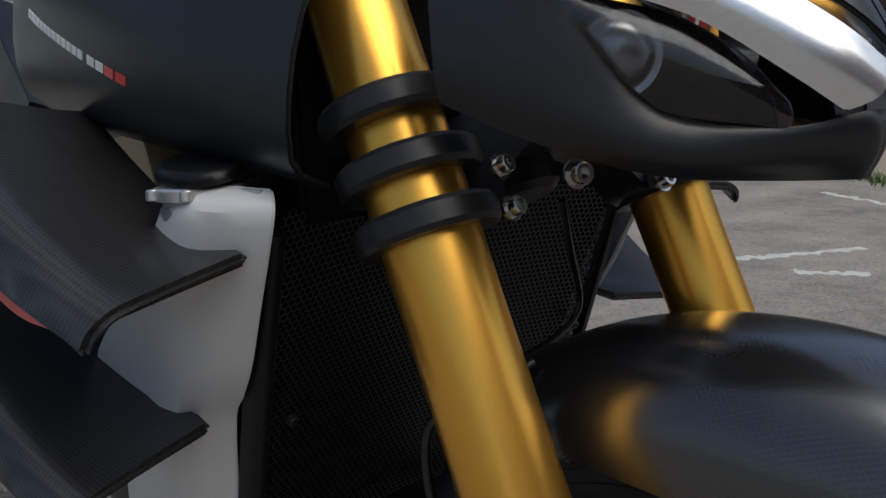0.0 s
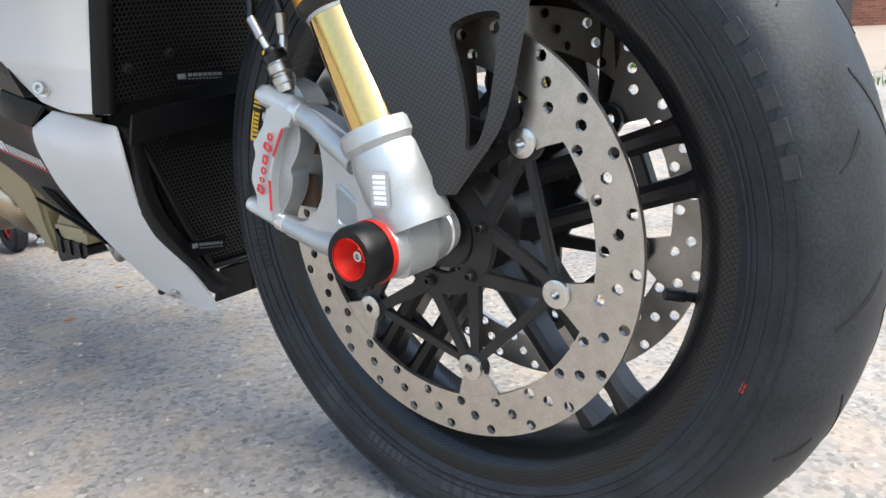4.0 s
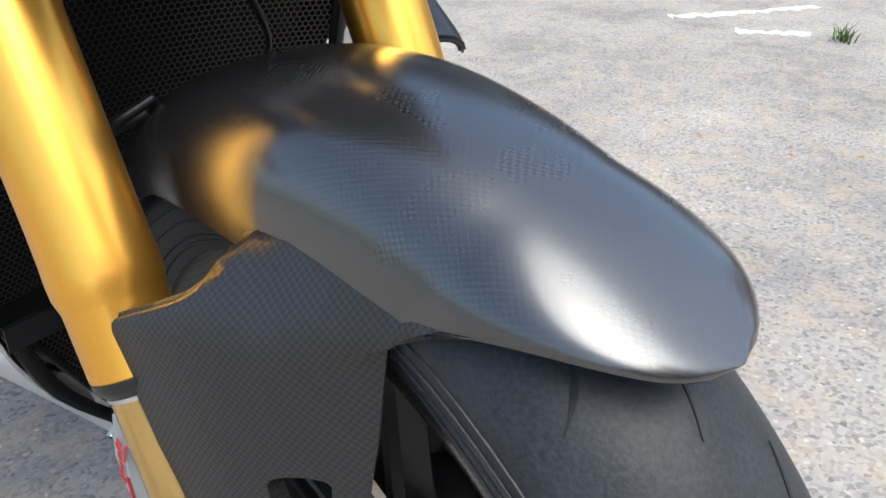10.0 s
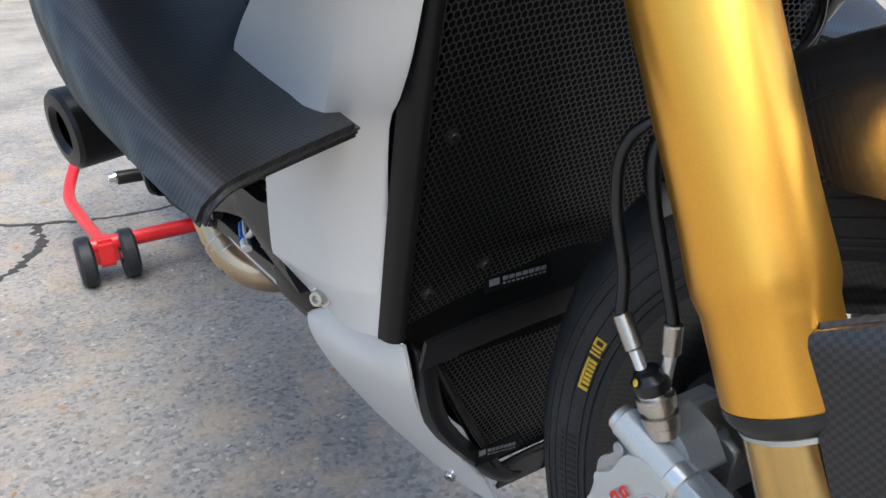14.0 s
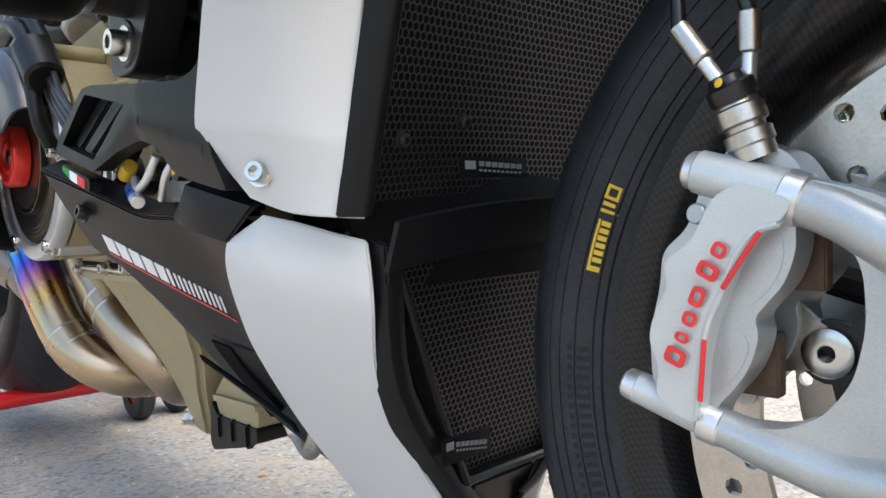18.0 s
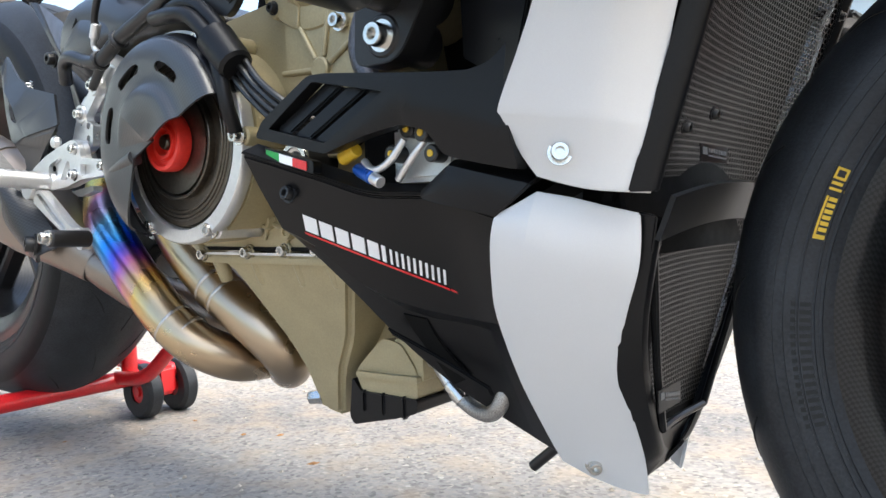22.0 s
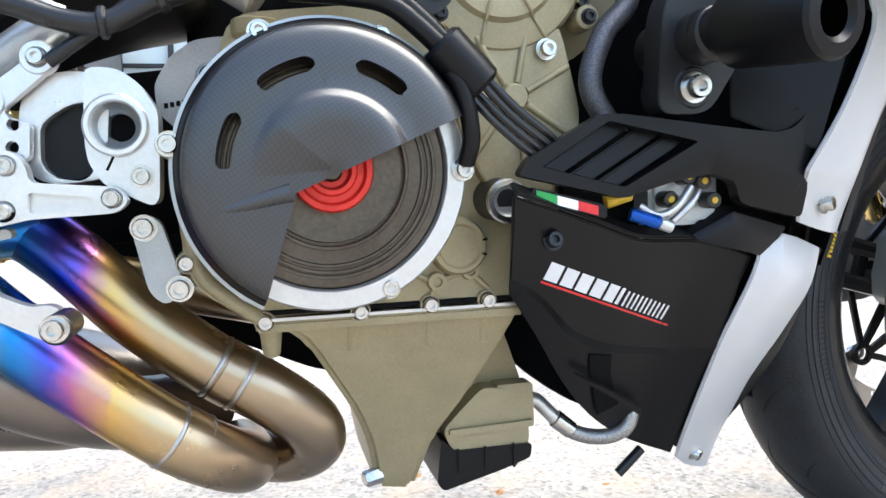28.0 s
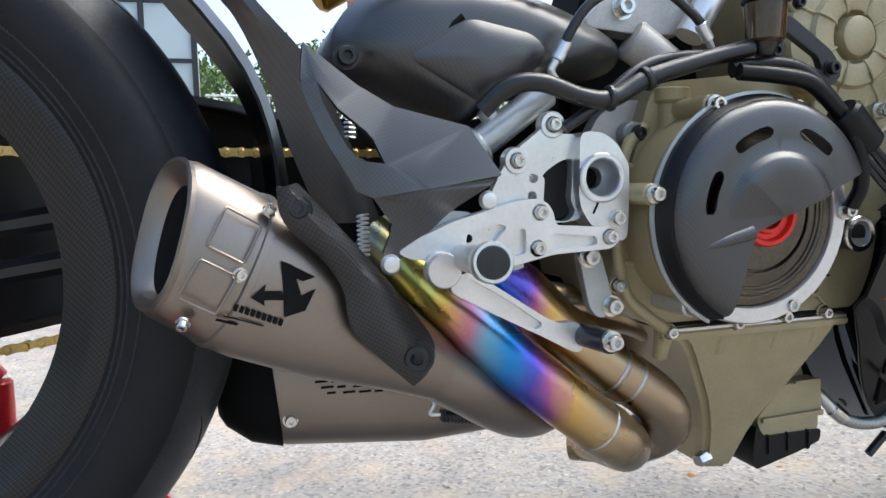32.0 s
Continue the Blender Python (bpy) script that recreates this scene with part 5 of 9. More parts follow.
part("pump_housing", plate(rounded([(-0.690, 0.224), (-0.672, 0.242), (-0.650, 0.262), (-0.626, 0.258), (-0.606, 0.232), (-0.605, 0.203), (-0.680, 0.203)], 0.008), 0.070, side(-0.014), bevel=0.007), M_ENGINE, sump)
part("pump_neck", plate(rounded([(-0.700, 0.215), (-0.694, 0.270), (-0.676, 0.338), (-0.632, 0.338), (-0.618, 0.300), (-0.604, 0.258), (-0.608, 0.215)], 0.008), 0.10, side(0.040), bevel=0.006), M_ENGINE, sump)
part("pump_flange_top", plate(rounded([(-0.684, 0.2255), (-0.602, 0.2275), (-0.602, 0.2215), (-0.684, 0.2195)], 0.002), 0.077, side(-0.012), bevel=0.002), M_ENGINE, sump)
part("pump_outlet", plate(rounded([(-0.636, 0.262), (-0.600, 0.262), (-0.599, 0.222), (-0.612, 0.222), (-0.634, 0.238)], 0.004), 0.020, side(-0.062), bevel=0.003), M_ENGINE, sump)
part("filter_cover", plate(rounded([(-0.692, 0.218), (-0.680, 0.2045), (-0.6036, 0.2045), (-0.605, 0.191), (-0.633, 0.182), (-0.691, 0.168), (-0.697, 0.176)], 0.004), 0.074, side(-0.013), bevel=0.004), M_BLACK, sump)
for x in (-0.676, -0.650, -0.622):
    part("filter_rib", box((x - 0.003, -0.0895, 0.183), (x + 0.003, -0.080, 0.206), 0.002), M_BLACK, sump)

# clutch with its open cover
CL = V(-0.795, 0, 0.463)


def at_clutch(y):
    return Matrix.Translation((CL.x, y, CL.z)) @ side(0)


ring = part("clutch_ring", lathe([(0.0845, 0.0), (0.099, 0.0), (0.1005, 0.003), (0.1000, 0.012), (0.0985, 0.014), (0.0860, 0.014), (0.0845, 0.012)], at_clutch(-0.198), 72, loop=True), M_BRIGHT, bike, "machined silver clutch housing ring")
part("clutch_wall", lathe([(0.092, 0.0), (0.0995, 0.0), (0.1005, 0.046), (0.092, 0.046)], at_clutch(-0.150), 64, loop=True), M_ENGINE, ring)
part("clutch_body", lathe([(0.0, 0), (0.0, 0.03), (0.05, 0.032), (0.051, 0.026), (0.082, 0.026), (0.084, 0.0)], at_clutch(-0.184), 64), M_CLUTCH, ring)
for r, h in ((0.0840, 0.0215), (0.0805, 0.0240), (0.0772, 0.0265), (0.0735, 0.0270), (0.0690, 0.0270), (0.0560, 0.0320)):
    part("clutch_plate", lathe([(r - 0.0030, 0), (r, 0), (r, h), (r - 0.0006, h + 0.0006), (r - 0.0024, h + 0.0006), (r - 0.0030, h)], at_clutch(-0.184), 64, loop=True), M_CHAIN if r == 0.0805 else M_CLUTCH, ring)
part("pressure_hub", lathe([(0, 0), (0.0285, 0), (0.0290, 0.012), (0.0275, 0.0145), (0.0240, 0.0145), (0.0220, 0.010), (0.0180, 0.010), (0.0165, 0.0135), (0.0135, 0.0135), (0.0115, 0.006), (0, 0.006)], at_clutch(-0.2165), 48), M_RED, ring, "red anodised clutch hub")
part("clutch_nut", rod((CL.x, -0.218, CL.z), (CL.x, -0.2295, CL.z), 0.0085, 0.0072, 12), M_CLUTCH, ring)


def cover_shell(levels, spans, thick=0.0024):
    """Part of the half cover round the clutch centre: rings (radius, height) turned full circle, less the slanted notch."""
    bm = bmesh.new()
    cols = []
    for d in range(0, 360, 2):
        col = []
        gap = max([min(d - lo, hi - d) for lo, hi in spans]) if spans else -1
        f = 1.0 if gap < 0 or gap >= 6 else max(0.25, (1 - ((6 - gap) / 6) ** 2) ** 0.5)
        c, sn = math.cos(radians(d)), math.sin(radians(d))
        for r, h in levels:
            if abs(r - 0.0710) < 0.0056:
                r = 0.0710 + (r - 0.0710) * f
            if h > 0.0077 and d > 140:
                h = 0.0077 + (h - 0.0077) * max(0.0, 1 - (d - 140) / 44)
            col.append(bm.verts.new((CL.x + r * c, -0.2380 - h, CL.z + r * sn)))
        cols.append(col)
    for i in range(len(cols)):
        d = 2 * i + 1
        a, b = cols[i], cols[(i + 1) % len(cols)]
        for k in range(len(levels) - 1):
            if not (levels[k][0] == 0.0762 and any(lo < d < hi for lo, hi in spans)):
                bm.faces.new((a[k], b[k], b[k + 1], a[k + 1]))
    if levels[-1][0] < 0.005:
        bm.faces.new([c[-1] for c in cols])
    cuts = [(V(APEX.x, 0, APEX.y), V(-0.395, 0, 0.919)), (V(APEX.x, 0, APEX.y), V(-0.955, 0, 0.297))]
    for at, up in cuts:
        bmesh.ops.bisect_plane(bm, geom=list(bm.verts) + list(bm.edges) + list(bm.faces), plane_co=at, plane_no=up)
    gone = [f for f in bm.faces if all((f.calc_center_median() - at).dot(up) < 0 for at, up in cuts)]
    bmesh.ops.delete(bm, geom=gone, context="FACES")
    bmesh.ops.recalc_face_normals(bm, faces=bm.faces)
    bmesh.ops.solidify(bm, geom=list(bm.faces), thickness=thick)
    return bm


APEX = V(-0.8205, 0.4485)
cover = part("clutch_cover", cover_shell([(0.0985, -0.0035), (0.0972, 0.0000), (0.0945, 0.0030), (0.0900, 0.0052), (0.0840, 0.0066), (0.0762, 0.0075), (0.0658, 0.0076), (0.0545, 0.0076), (0.0525, 0.0086), (0.0495, 0.0118), (0.0470, 0.0132), (0.0420, 0.0142), (0.0320, 0.0142), (0.0210, 0.0130), (0.0110, 0.0118), (0.0030, 0.0112)], ((45, 76), (98, 131), (148, 179))), M_CARBON_COARSE, bike, "matt carbon half clutch cover with vent slots", 40)
part("cover_rim", cover_shell([(0.1045, -0.0230), (0.1045, -0.0180), (0.1030, -0.0165), (0.1008, -0.0060), (0.0986, -0.0040)], ()), M_BLACK, cover, "black side wall of the cover")
part("cover_flange", cover_shell([(0.1050, -0.0262), (0.1075, -0.0258), (0.1075, -0.0228), (0.1040, -0.0226)], ()), M_SILVER, ring)
part("cover_crease", tube([(-0.8800, -0.2385, 0.4352), (-0.8700, -0.2400, 0.4378), (-0.8530, -0.2412, 0.4418), (-0.8360, -0.2418, 0.4462), (-0.8235, -0.2420, 0.4490)], lambda t: 0.0045 + 0.0030 * t, 14, 5), M_CARBON_COARSE, cover)
part("ring_arm", tube([(-0.719, -0.226, 0.547), (-0.702, -0.230, 0.5195), (-0.695, -0.228, 0.4865), (-0.697, -0.219, 0.466)], 0.0068, 12), M_BLACK, ring, "black moulded arm")
for p in ((-0.9012, -0.224, 0.4834), (-0.839, -0.219, 0.5586), (-0.6982, -0.219, 0.4619), (-0.7544, -0.2115, 0.3774), (-0.8545, -0.2115, 0.3819), (-0.755, -0.215, 0.557)):
    part("bolt_boss", rod((p[0], -0.15, p[2]), (p[0], p[1] + 0.008, p[2]), 0.0095), M_ENGINE if p[2] > 0.4 else M_BRIGHT, ring)
    bolt(ring, (p[0], p[1] + 0.004, p[2]), size=1.25)
for x, z in ((-0.6641, 0.3548), (-0.7129, 0.3541), (-0.7700, 0.3520), (-0.8447, 0.3489), (-0.900, 0.398)):
    part("bolt_boss", rod((x, -0.138, z), (x, -0.1540, z), 0.0092, 0.0085), M_ENGINE, case)
    bolt(case, (x, -0.1540, z), size=1.1)
for x in (-0.663, -0.71, -0.8405, -0.775):
    part("bolt_pillar", rod((x, -0.138, 0.349), (x, -0.128, 0.318), 0.0098, 0.0070), M_ENGINE, sump)

# cam drive cover with a raised hub and ribs
CV = V(-0.6495, 0, 0.6285)
mcv = Matrix.Translation((CV.x, -0.150, CV.z)) @ side(0)
cam_cover = part("cam_cover", lathe([(0, 0.012), (0.021, 0.012), (0.024, 0.014), (0.026, 0.022), (0.030, 0.0235), (0.047, 0.0220), (0.0505, 0.0175), (0.060, 0.0168), (0.070, 0.0150), (0.0735, 0.010), (0.0745, 0.0), (0, 0)], mcv, 72), M_ENGINE, bike, "round bronze painted cam cover", 30)
part("hub", lathe([(0, 0.029), (0.0165, 0.029), (0.0190, 0.0275), (0.0200, 0.024), (0.0205, 0.010), (0, 0.010)], mcv, 40), M_ENGINE, cam_cover)
for k, d in enumerate((-62, -28, 28, 62, 112, 152, 205, 252)):
    rib_path = [mcv @ V(r * math.cos(radians(d + tw)), r * math.sin(radians(d + tw)), h) for r, h, tw in ((0.0245, 0.0215, 0), (0.036, 0.0240, 0), (0.047, 0.0222, 1), (0.0515, 0.0178, 2), (0.066, 0.0168, 3), (0.0735, 0.0120, 4))]
    part("rib", tube(rib_path, 0.0017, 8, 4), M_ENGINE, cam_cover)

# ---- exhaust ----
pipe_a = part("exhaust_pipe", tube([(-1.125, -0.105, 0.450), (-1.062, -0.145, 0.390), (-1.012, -0.150, 0.342), (-0.964, -0.150, 0.301), (-0.917, -0.146, 0.263), (-0.887, -0.132, 0.240), (-0.866, -0.098, 0.222), (-0.872, -0.04, 0.215)], 0.0262, 28, 8), M_TITAN, bike, "heat-tinted titanium exhaust pipe", 60)
pipe_b = part("exhaust_pipe", tube([(-1.06, -0.075, 0.45), (-0.995, -0.105, 0.407), (-0.945, -0.112, 0.357), (-0.893, -0.112, 0.314), (-0.845, -0.108, 0.281), (-0.812, -0.094, 0.250), (-0.806, -0.074, 0.224), (-0.832, -0.050, 0.208), (-0.880, -0.01, 0.205)], 0.0262, 28, 8), M_TITAN, bike, "heat-tinted titanium exhaust pipe", 60)
pipe_c = part("exhaust_pipe", tube([(-0.97, -0.02, 0.375), (-0.90, -0.05, 0.365), (-0.84, -0.06, 0.352), (-0.79, -0.03, 0.33), (-0.76, 0.03, 0.30)], 0.022, 20, 6), M_TITAN, bike, "blue-tinted titanium exhaust pipe", 60)
# two added dark sheets that stand for the shade under and behind the engine
part("underside_shade", plate(rounded([(-1.02, 0.40), (-0.86, 0.42), (-0.77, 0.34), (-0.765, 0.262), (-0.80, 0.27), (-0.90, 0.315), (-1.02, 0.345)], 0.01), 0.01, side(0.03), bevel=0.002), M_DARK, case)
part("frame_gap_shade", plate(rounded([(-1.07, 0.445), (-1.05, 0.560), (-0.88, 0.580), (-0.87, 0.40), (-0.98, 0.385)], 0.02), 0.01, side(0.06), bevel=0.002), M_DARK, case)
# welded sleeves: a wide polished band between two beads
for p, a, b in ((pipe_a, (-0.921, -0.1465, 0.266), (-0.903, -0.1400, 0.252)), (pipe_b, (-0.886, -0.1120, 0.3085), (-0.866, -0.1105, 0.295))):
    a, b = Vector(a), Vector(b)
    part("weld_band", rod(a, b, 0.0270, segs=32), M_TITAN, p)
    for q in (a, b):
        part("weld_bead", lathe([(0.0262, -0.0022), (0.0272, -0.0012), (0.0275, 0.0), (0.0272, 0.0012), (0.0262, 0.0022)], frame_to(q, q + (b - a)), 40), M_STEEL, p)
part("pipe_joint", rod((-1.028, -0.088, 0.436), (-1.008, -0.098, 0.420), 0.0275, segs=32), M_TITAN, pipe_b)
part("link_pipe", tube([(-1.09, -0.10, 0.415), (-1.05, -0.105, 0.425), (-1.01, -0.10, 0.430)], 0.022, 24, 6), M_TITAN, pipe_b)
# machined flange line and stiffening webs of the crankcase
for x0, z0, x1, z1 in ((-0.7368, 0.383, -0.7069, 0.3727), (-0.7069, 0.3727, -0.6786, 0.3804), (-0.7368, 0.383, -0.7450, 0.3650), (-0.6786, 0.3804, -0.6621, 0.3640), (-0.7069, 0.3727, -0.7120, 0.3580), (-0.7368, 0.383, -0.7224, 0.4092)):
    part("web", rod((x0, -0.1515, z0), (x1, -0.1515, z1), 0.0024), M_ENGINE, case)
for x, z in ((-0.7368, 0.3830), (-0.6786, 0.3804), (-0.7069, 0.3727)):
    part("web_boss", lathe([(0, 0.006), (0.0035, 0.006), (0.0042, 0.0085), (0.0072, 0.0085), (0.0082, 0.0), (0, 0)], Matrix.Translation((x, -0.149, z)) @ side(0), 20), M_ENGINE, case)
part("case_rim", tube([(-0.868, -0.148, 0.545), (-0.889, -0.150, 0.523), (-0.898, -0.151, 0.475), (-0.8995, -0.151, 0.438), (-0.8925, -0.151, 0.394), (-0.877, -0.151, 0.3735), (-0.846, -0.151, 0.3500)], 0.0060, 10, 5), M_ENGINE, case)
for z0, z1 in ((0.512, 0.500), (0.462, 0.452), (0.420, 0.412)):
    part("web", rod((-0.895, -0.150, z0), (-0.860, -0.152, z1), 0.0030), M_ENGINE, case)
part("sump_flange", box((-0.852, -0.1535, 0.3400), (-0.632, -0.146, 0.3485), 0.002), M_ENGINE, sump)
part("flange_edge", box((-0.845, -0.1550, 0.3490), (-0.636, -0.147, 0.3515), 0.0008), M_BRIGHT, sump)
part("drain_bolt", rod((-0.748, -0.076, 0.188), (-0.764, -0.082, 0.186), 0.0085, 0.0075, 6), M_BOLT, sump)


# ---- front brake calipers ----
def caliper(sgn):
    m = side(-0.098) if sgn < 0 else Matrix.Diagonal((1, -1, 1, 1)) @ side(-0.098)

    def P(x, y, z):
        return V(x, y if sgn < 0 else -y, z)

    S = Matrix.Diagonal((1, -sgn, 1, 1)).to_4x4()
    flank_ = rounded([(-0.130, 0.4085), (-0.110, 0.3995), (-0.115, 0.3910), (-0.124, 0.3876), (-0.133, 0.3755), (-0.1386, 0.3615), (-0.1450, 0.3470), (-0.1488, 0.3280), (-0.1515, 0.3020), (-0.1625, 0.3040), (-0.1730, 0.3130), (-0.1702, 0.3240), (-0.1757, 0.3370), (-0.1740, 0.3460), (-0.1700, 0.3547), (-0.1652, 0.3625), (-0.1680, 0.3735), (-0.1540, 0.3827), (-0.1440, 0.4020)], 0.005, 4)
    back = rounded([(-0.150, 0.4150), (-0.110, 0.4020), (-0.1125, 0.3900), (-0.1120, 0.3790), (-0.1170, 0.3650), (-0.1250, 0.3560), (-0.1300, 0.3500), (-0.1275, 0.3420), (-0.1320, 0.3280), (-0.1390, 0.3180), (-0.1470, 0.3090), (-0.1500, 0.2990), (-0.1680, 0.3020), (-0.1790, 0.3140), (-0.1800, 0.3390), (-0.1740, 0.3620), (-0.1730, 0.3780), (-0.1600, 0.3880)], 0.007, 4)
    cal = part("brake_caliper", plate(flank_, 0.010, m @ Matrix.Translation((0, 0, 0.0145)), bevel=0.0032), M_CALIPER, bike, "grey cast monobloc brake caliper with red shapes", 40)
    part("outer_half", plate(back, 0.019, m @ Matrix.Translation((0, 0, -0.003)), bevel=0.006), M_SILVER, cal)
    part("inner_half", plate(back, 0.030, m @ Matrix.Translation((0, 0, -0.056)), bevel=0.006), M_SILVER, cal)
    for pts in ([(-0.1180, 0.3880), (-0.1160, 0.3780), (-0.1195, 0.3670), (-0.1265, 0.3585), (-0.1350, 0.3530), (-0.1405, 0.3530), (-0.1350, 0.3680), (-0.1260, 0.3830)], [(-0.1430, 0.3475), (-0.1340, 0.3430), (-0.1318, 0.3370), (-0.1350, 0.3280), (-0.1415, 0.3200), (-0.1500, 0.3140), (-0.1500, 0.3280), (-0.1465, 0.3420)]):
        part("piston_lobe", plate(rounded(pts, 0.006, 4), 0.006, m @ Matrix.Translation((0, 0, 0.0105)), bevel=0.0048), M_SILVER, cal)
    for x, z in ((-0.150, 0.402), (-0.165, 0.322)):
        part("bridge", box((x - 0.012, -0.10, z - 0.010), (x + 0.012, -0.04, z + 0.010), 0.004, S), M_SILVER, cal)
    part("bleed_boss", plate(rounded([(-0.152, 0.414), (-0.140, 0.428), (-0.118, 0.420), (-0.106, 0.402)], 0.005), 0.024, m @ Matrix.Translation((0, 0, -0.016)), bevel=0.004), M_SILVER, cal)
    for x, z in ((-0.1165, 0.376), (-0.1370, 0.326)):
        part("brake_pad", box((x - 0.020, -0.089, z - 0.016), (x + 0.0070, -0.0805, z + 0.014), 0.001, S), M_PAD, cal, "brown brake pad")
    part("cast_ridge", tube([P(x, -0.1222, z) for x, z in ((-0.116, 0.3905), (-0.1255, 0.3868), (-0.1345, 0.3750), (-0.1400, 0.3615), (-0.1465, 0.3470), (-0.1502, 0.3280), (-0.1525, 0.3060))], 0.0017, 8), M_CALIPER, cal)
    for x, z in ((-0.168, 0.3605), (-0.176, 0.340), (-0.157, 0.394)):
        part("bridge_bolt", rod(P(x + 0.004, -0.100, z), P(x + 0.002, -0.1165, z + 0.001), 0.0058, 0.0048, 14), M_SILVER, cal)
    # long mounting bolts and the arms of the fork foot
    part("mount_bolt", rod(P(-0.156, -0.112, 0.4140), P(-0.112, -0.1105, 0.4000), 0.0098, 0.0108, 24), M_CALIPER, cal)
    part("mount_bolt", rod(P(-0.190, -0.112, 0.3120), P(-0.146, -0.110, 0.2990), 0.0078, 0.0084, 24), M_CALIPER, cal)
    for a, b, r in (((-0.119, -0.1107, 0.4022), (-0.108, -0.1103, 0.3987), 0.0116), ((-0.156, -0.1105, 0.3015), (-0.145, -0.110, 0.2985), 0.0096)):
        part("mount_collar", rod(P(*a), P(*b), r, segs=24), M_BRIGHT, cal)
    part("bolt_head", rod(P(-0.1600, -0.112, 0.4152), P(-0.1515, -0.112, 0.4125), 0.0086, 0.0092, 24), M_BRIGHT, cal)
    part("bolt_head", rod(P(-0.1945, -0.112, 0.3132), P(-0.1860, -0.112, 0.3108), 0.0074, 0.0080, 24), M_BRIGHT, cal)
    # cast bracket of the fork foot: an open ring round the caliper's back, ribbed along both edges
    arm_ = rounded([(-0.110, 0.4090), (-0.084, 0.4020), (-0.060, 0.3900), (-0.036, 0.3760), (-0.020, 0.3300), (-0.012, 0.2960), (-0.060, 0.2820), (-0.105, 0.2810), (-0.146, 0.2900), (-0.146, 0.3020), (-0.118, 0.3040), (-0.101, 0.3130), (-0.0900, 0.3290), (-0.0855, 0.3500), (-0.0865, 0.3720), (-0.0945, 0.3880), (-0.108, 0.3925)], 0.007, 4)
    pocket = rounded([(-0.0700, 0.3440), (-0.040, 0.3250), (-0.040, 0.3060), (-0.0720, 0.3080)], 0.008, 4)
    bracket_ = part("foot_bracket", plate(arm_, 0.016, m @ Matrix.Translation((0, 0, 0.002)), bevel=0.0065), M_SILVER, cal, "grey cast caliper bracket")
    part("pocket_rim", tube([P(x, -0.1160, z) for x, z in pocket + pocket[:2]], 0.0022, 8, 2), M_SILVER, bracket_)
    # flush darker plate that paints the pocket's shade on the bracket
    part("pocket_shade", plate(pocket, 0.0008, m @ Matrix.Translation((0, 0, 0.0176)), bevel=0.0003), M_DARKCAST, bracket_)
    part("foot_arm", tube([P(-0.112, -0.1105, 0.4000), P(-0.095, -0.111, 0.3935), P(-0.072, -0.113, 0.3800), P(-0.040, -0.117, 0.3640)], lambda t: 0.0104 + 0.002 * t, 20, 6), M_SILVER, bracket_)
    part("foot_arm", tube([P(-0.148, -0.110, 0.2995), P(-0.122, -0.111, 0.2935), P(-0.085, -0.113, 0.2890), P(-0.030, -0.117, 0.2960)], lambda t: 0.0086 + 0.004 * t, 20, 6), M_SILVER, bracket_)
    # red maker's mark as plain shapes along the flank
    if sgn < 0:
        for x, z, w, h, turn_ in ((-0.1612, 0.3315, 0.0078, 0.0100, 22), (-0.1578, 0.3405, 0.0046, 0.0066, 20), (-0.1540, 0.3490, 0.0064, 0.0066, 22), (-0.1502, 0.3590, 0.0090, 0.0066, 24), (-0.1452, 0.3705, 0.0070, 0.0100, 28), (-0.1400, 0.3795, 0.0066, 0.0066, 30)):
            mm = Matrix.Translation((x, -0.1242, z)) @ side(0) @ Matrix.Rotation(radians(90 - turn_), 4, "Z")
            part("red_mark", plate(rounded([(-w / 2, -h / 2), (w / 2, -h / 2), (w / 2, h / 2), (-w / 2, h / 2)], 0.0024), 0.0008, mm, [rounded([(-w / 4, -h / 4), (w / 4, -h / 4), (w / 4, h / 4), (-w / 4, h / 4)], 0.0012)], 0.0001), M_REDPAINT, cal)
        for u0, u1, v0, v1 in ((-0.1206, -0.1365, 0.3870, 0.3633), (-0.1452, -0.1475, 0.3405, 0.3133)):
            part("red_line", tube([(u0 - 0.002, -0.1245, v0), (u1 - 0.002, -0.1245, v1)], 0.0012, 8), M_REDPAINT, cal)
    # banjo and hoses
    bj = lathe([(0, 0.0), (0.0092, 0.0), (0.0092, 0.006), (0.0104, 0.007), (0.0104, 0.0125), (0.0085, 0.0135), (0.0085, 0.0155), (0.0108, 0.0165), (0.0108, 0.0235), (0.0095, 0.0245), (0.0090, 0.0265), (0, 0.0265)], frame_to(P(-0.131, -0.106, 0.4175), P(-0.1405, -0.1095, 0.447)), 24)
    part("banjo", bj, M_STEEL, cal)
    part("banjo_bolt", lathe([(0, 0.0), (0.0102, 0.0), (0.0108, 0.002), (0.0105, 0.007), (0.0085, 0.0085), (0.0075, 0.0115), (0.0050, 0.0125), (0, 0.0125)], frame_to(P(-0.1392, -0.1090, 0.4435), P(-0.1430, -0.1130, 0.4560)), 12), M_HOSE, cal, "black hexagonal banjo cap")
    part("cap_mark", rod(P(-0.1408, -0.1208, 0.4500), P(-0.1410, -0.1215, 0.4502), 0.0022, 0.0020, 10), M_YELLOW, cal)
    for hx, path in ((-1, [(-0.143, -0.112, 0.449), (-0.152, -0.112, 0.462)]), (1, [(-0.136, -0.104, 0.450), (-0.136, -0.102, 0.464)])):
        a_, b_ = path
        part("hose_stub", rod(P(*a_), P(*b_), 0.0035), M_BRIGHT, cal)
        c_ = (2.3 * b_[0] - 1.3 * a_[0], b_[1], 2.3 * b_[2] - 1.3 * a_[2])
        part("hose_crimp", rod(P(*b_), P(*c_), 0.0052), M_STEEL, cal)
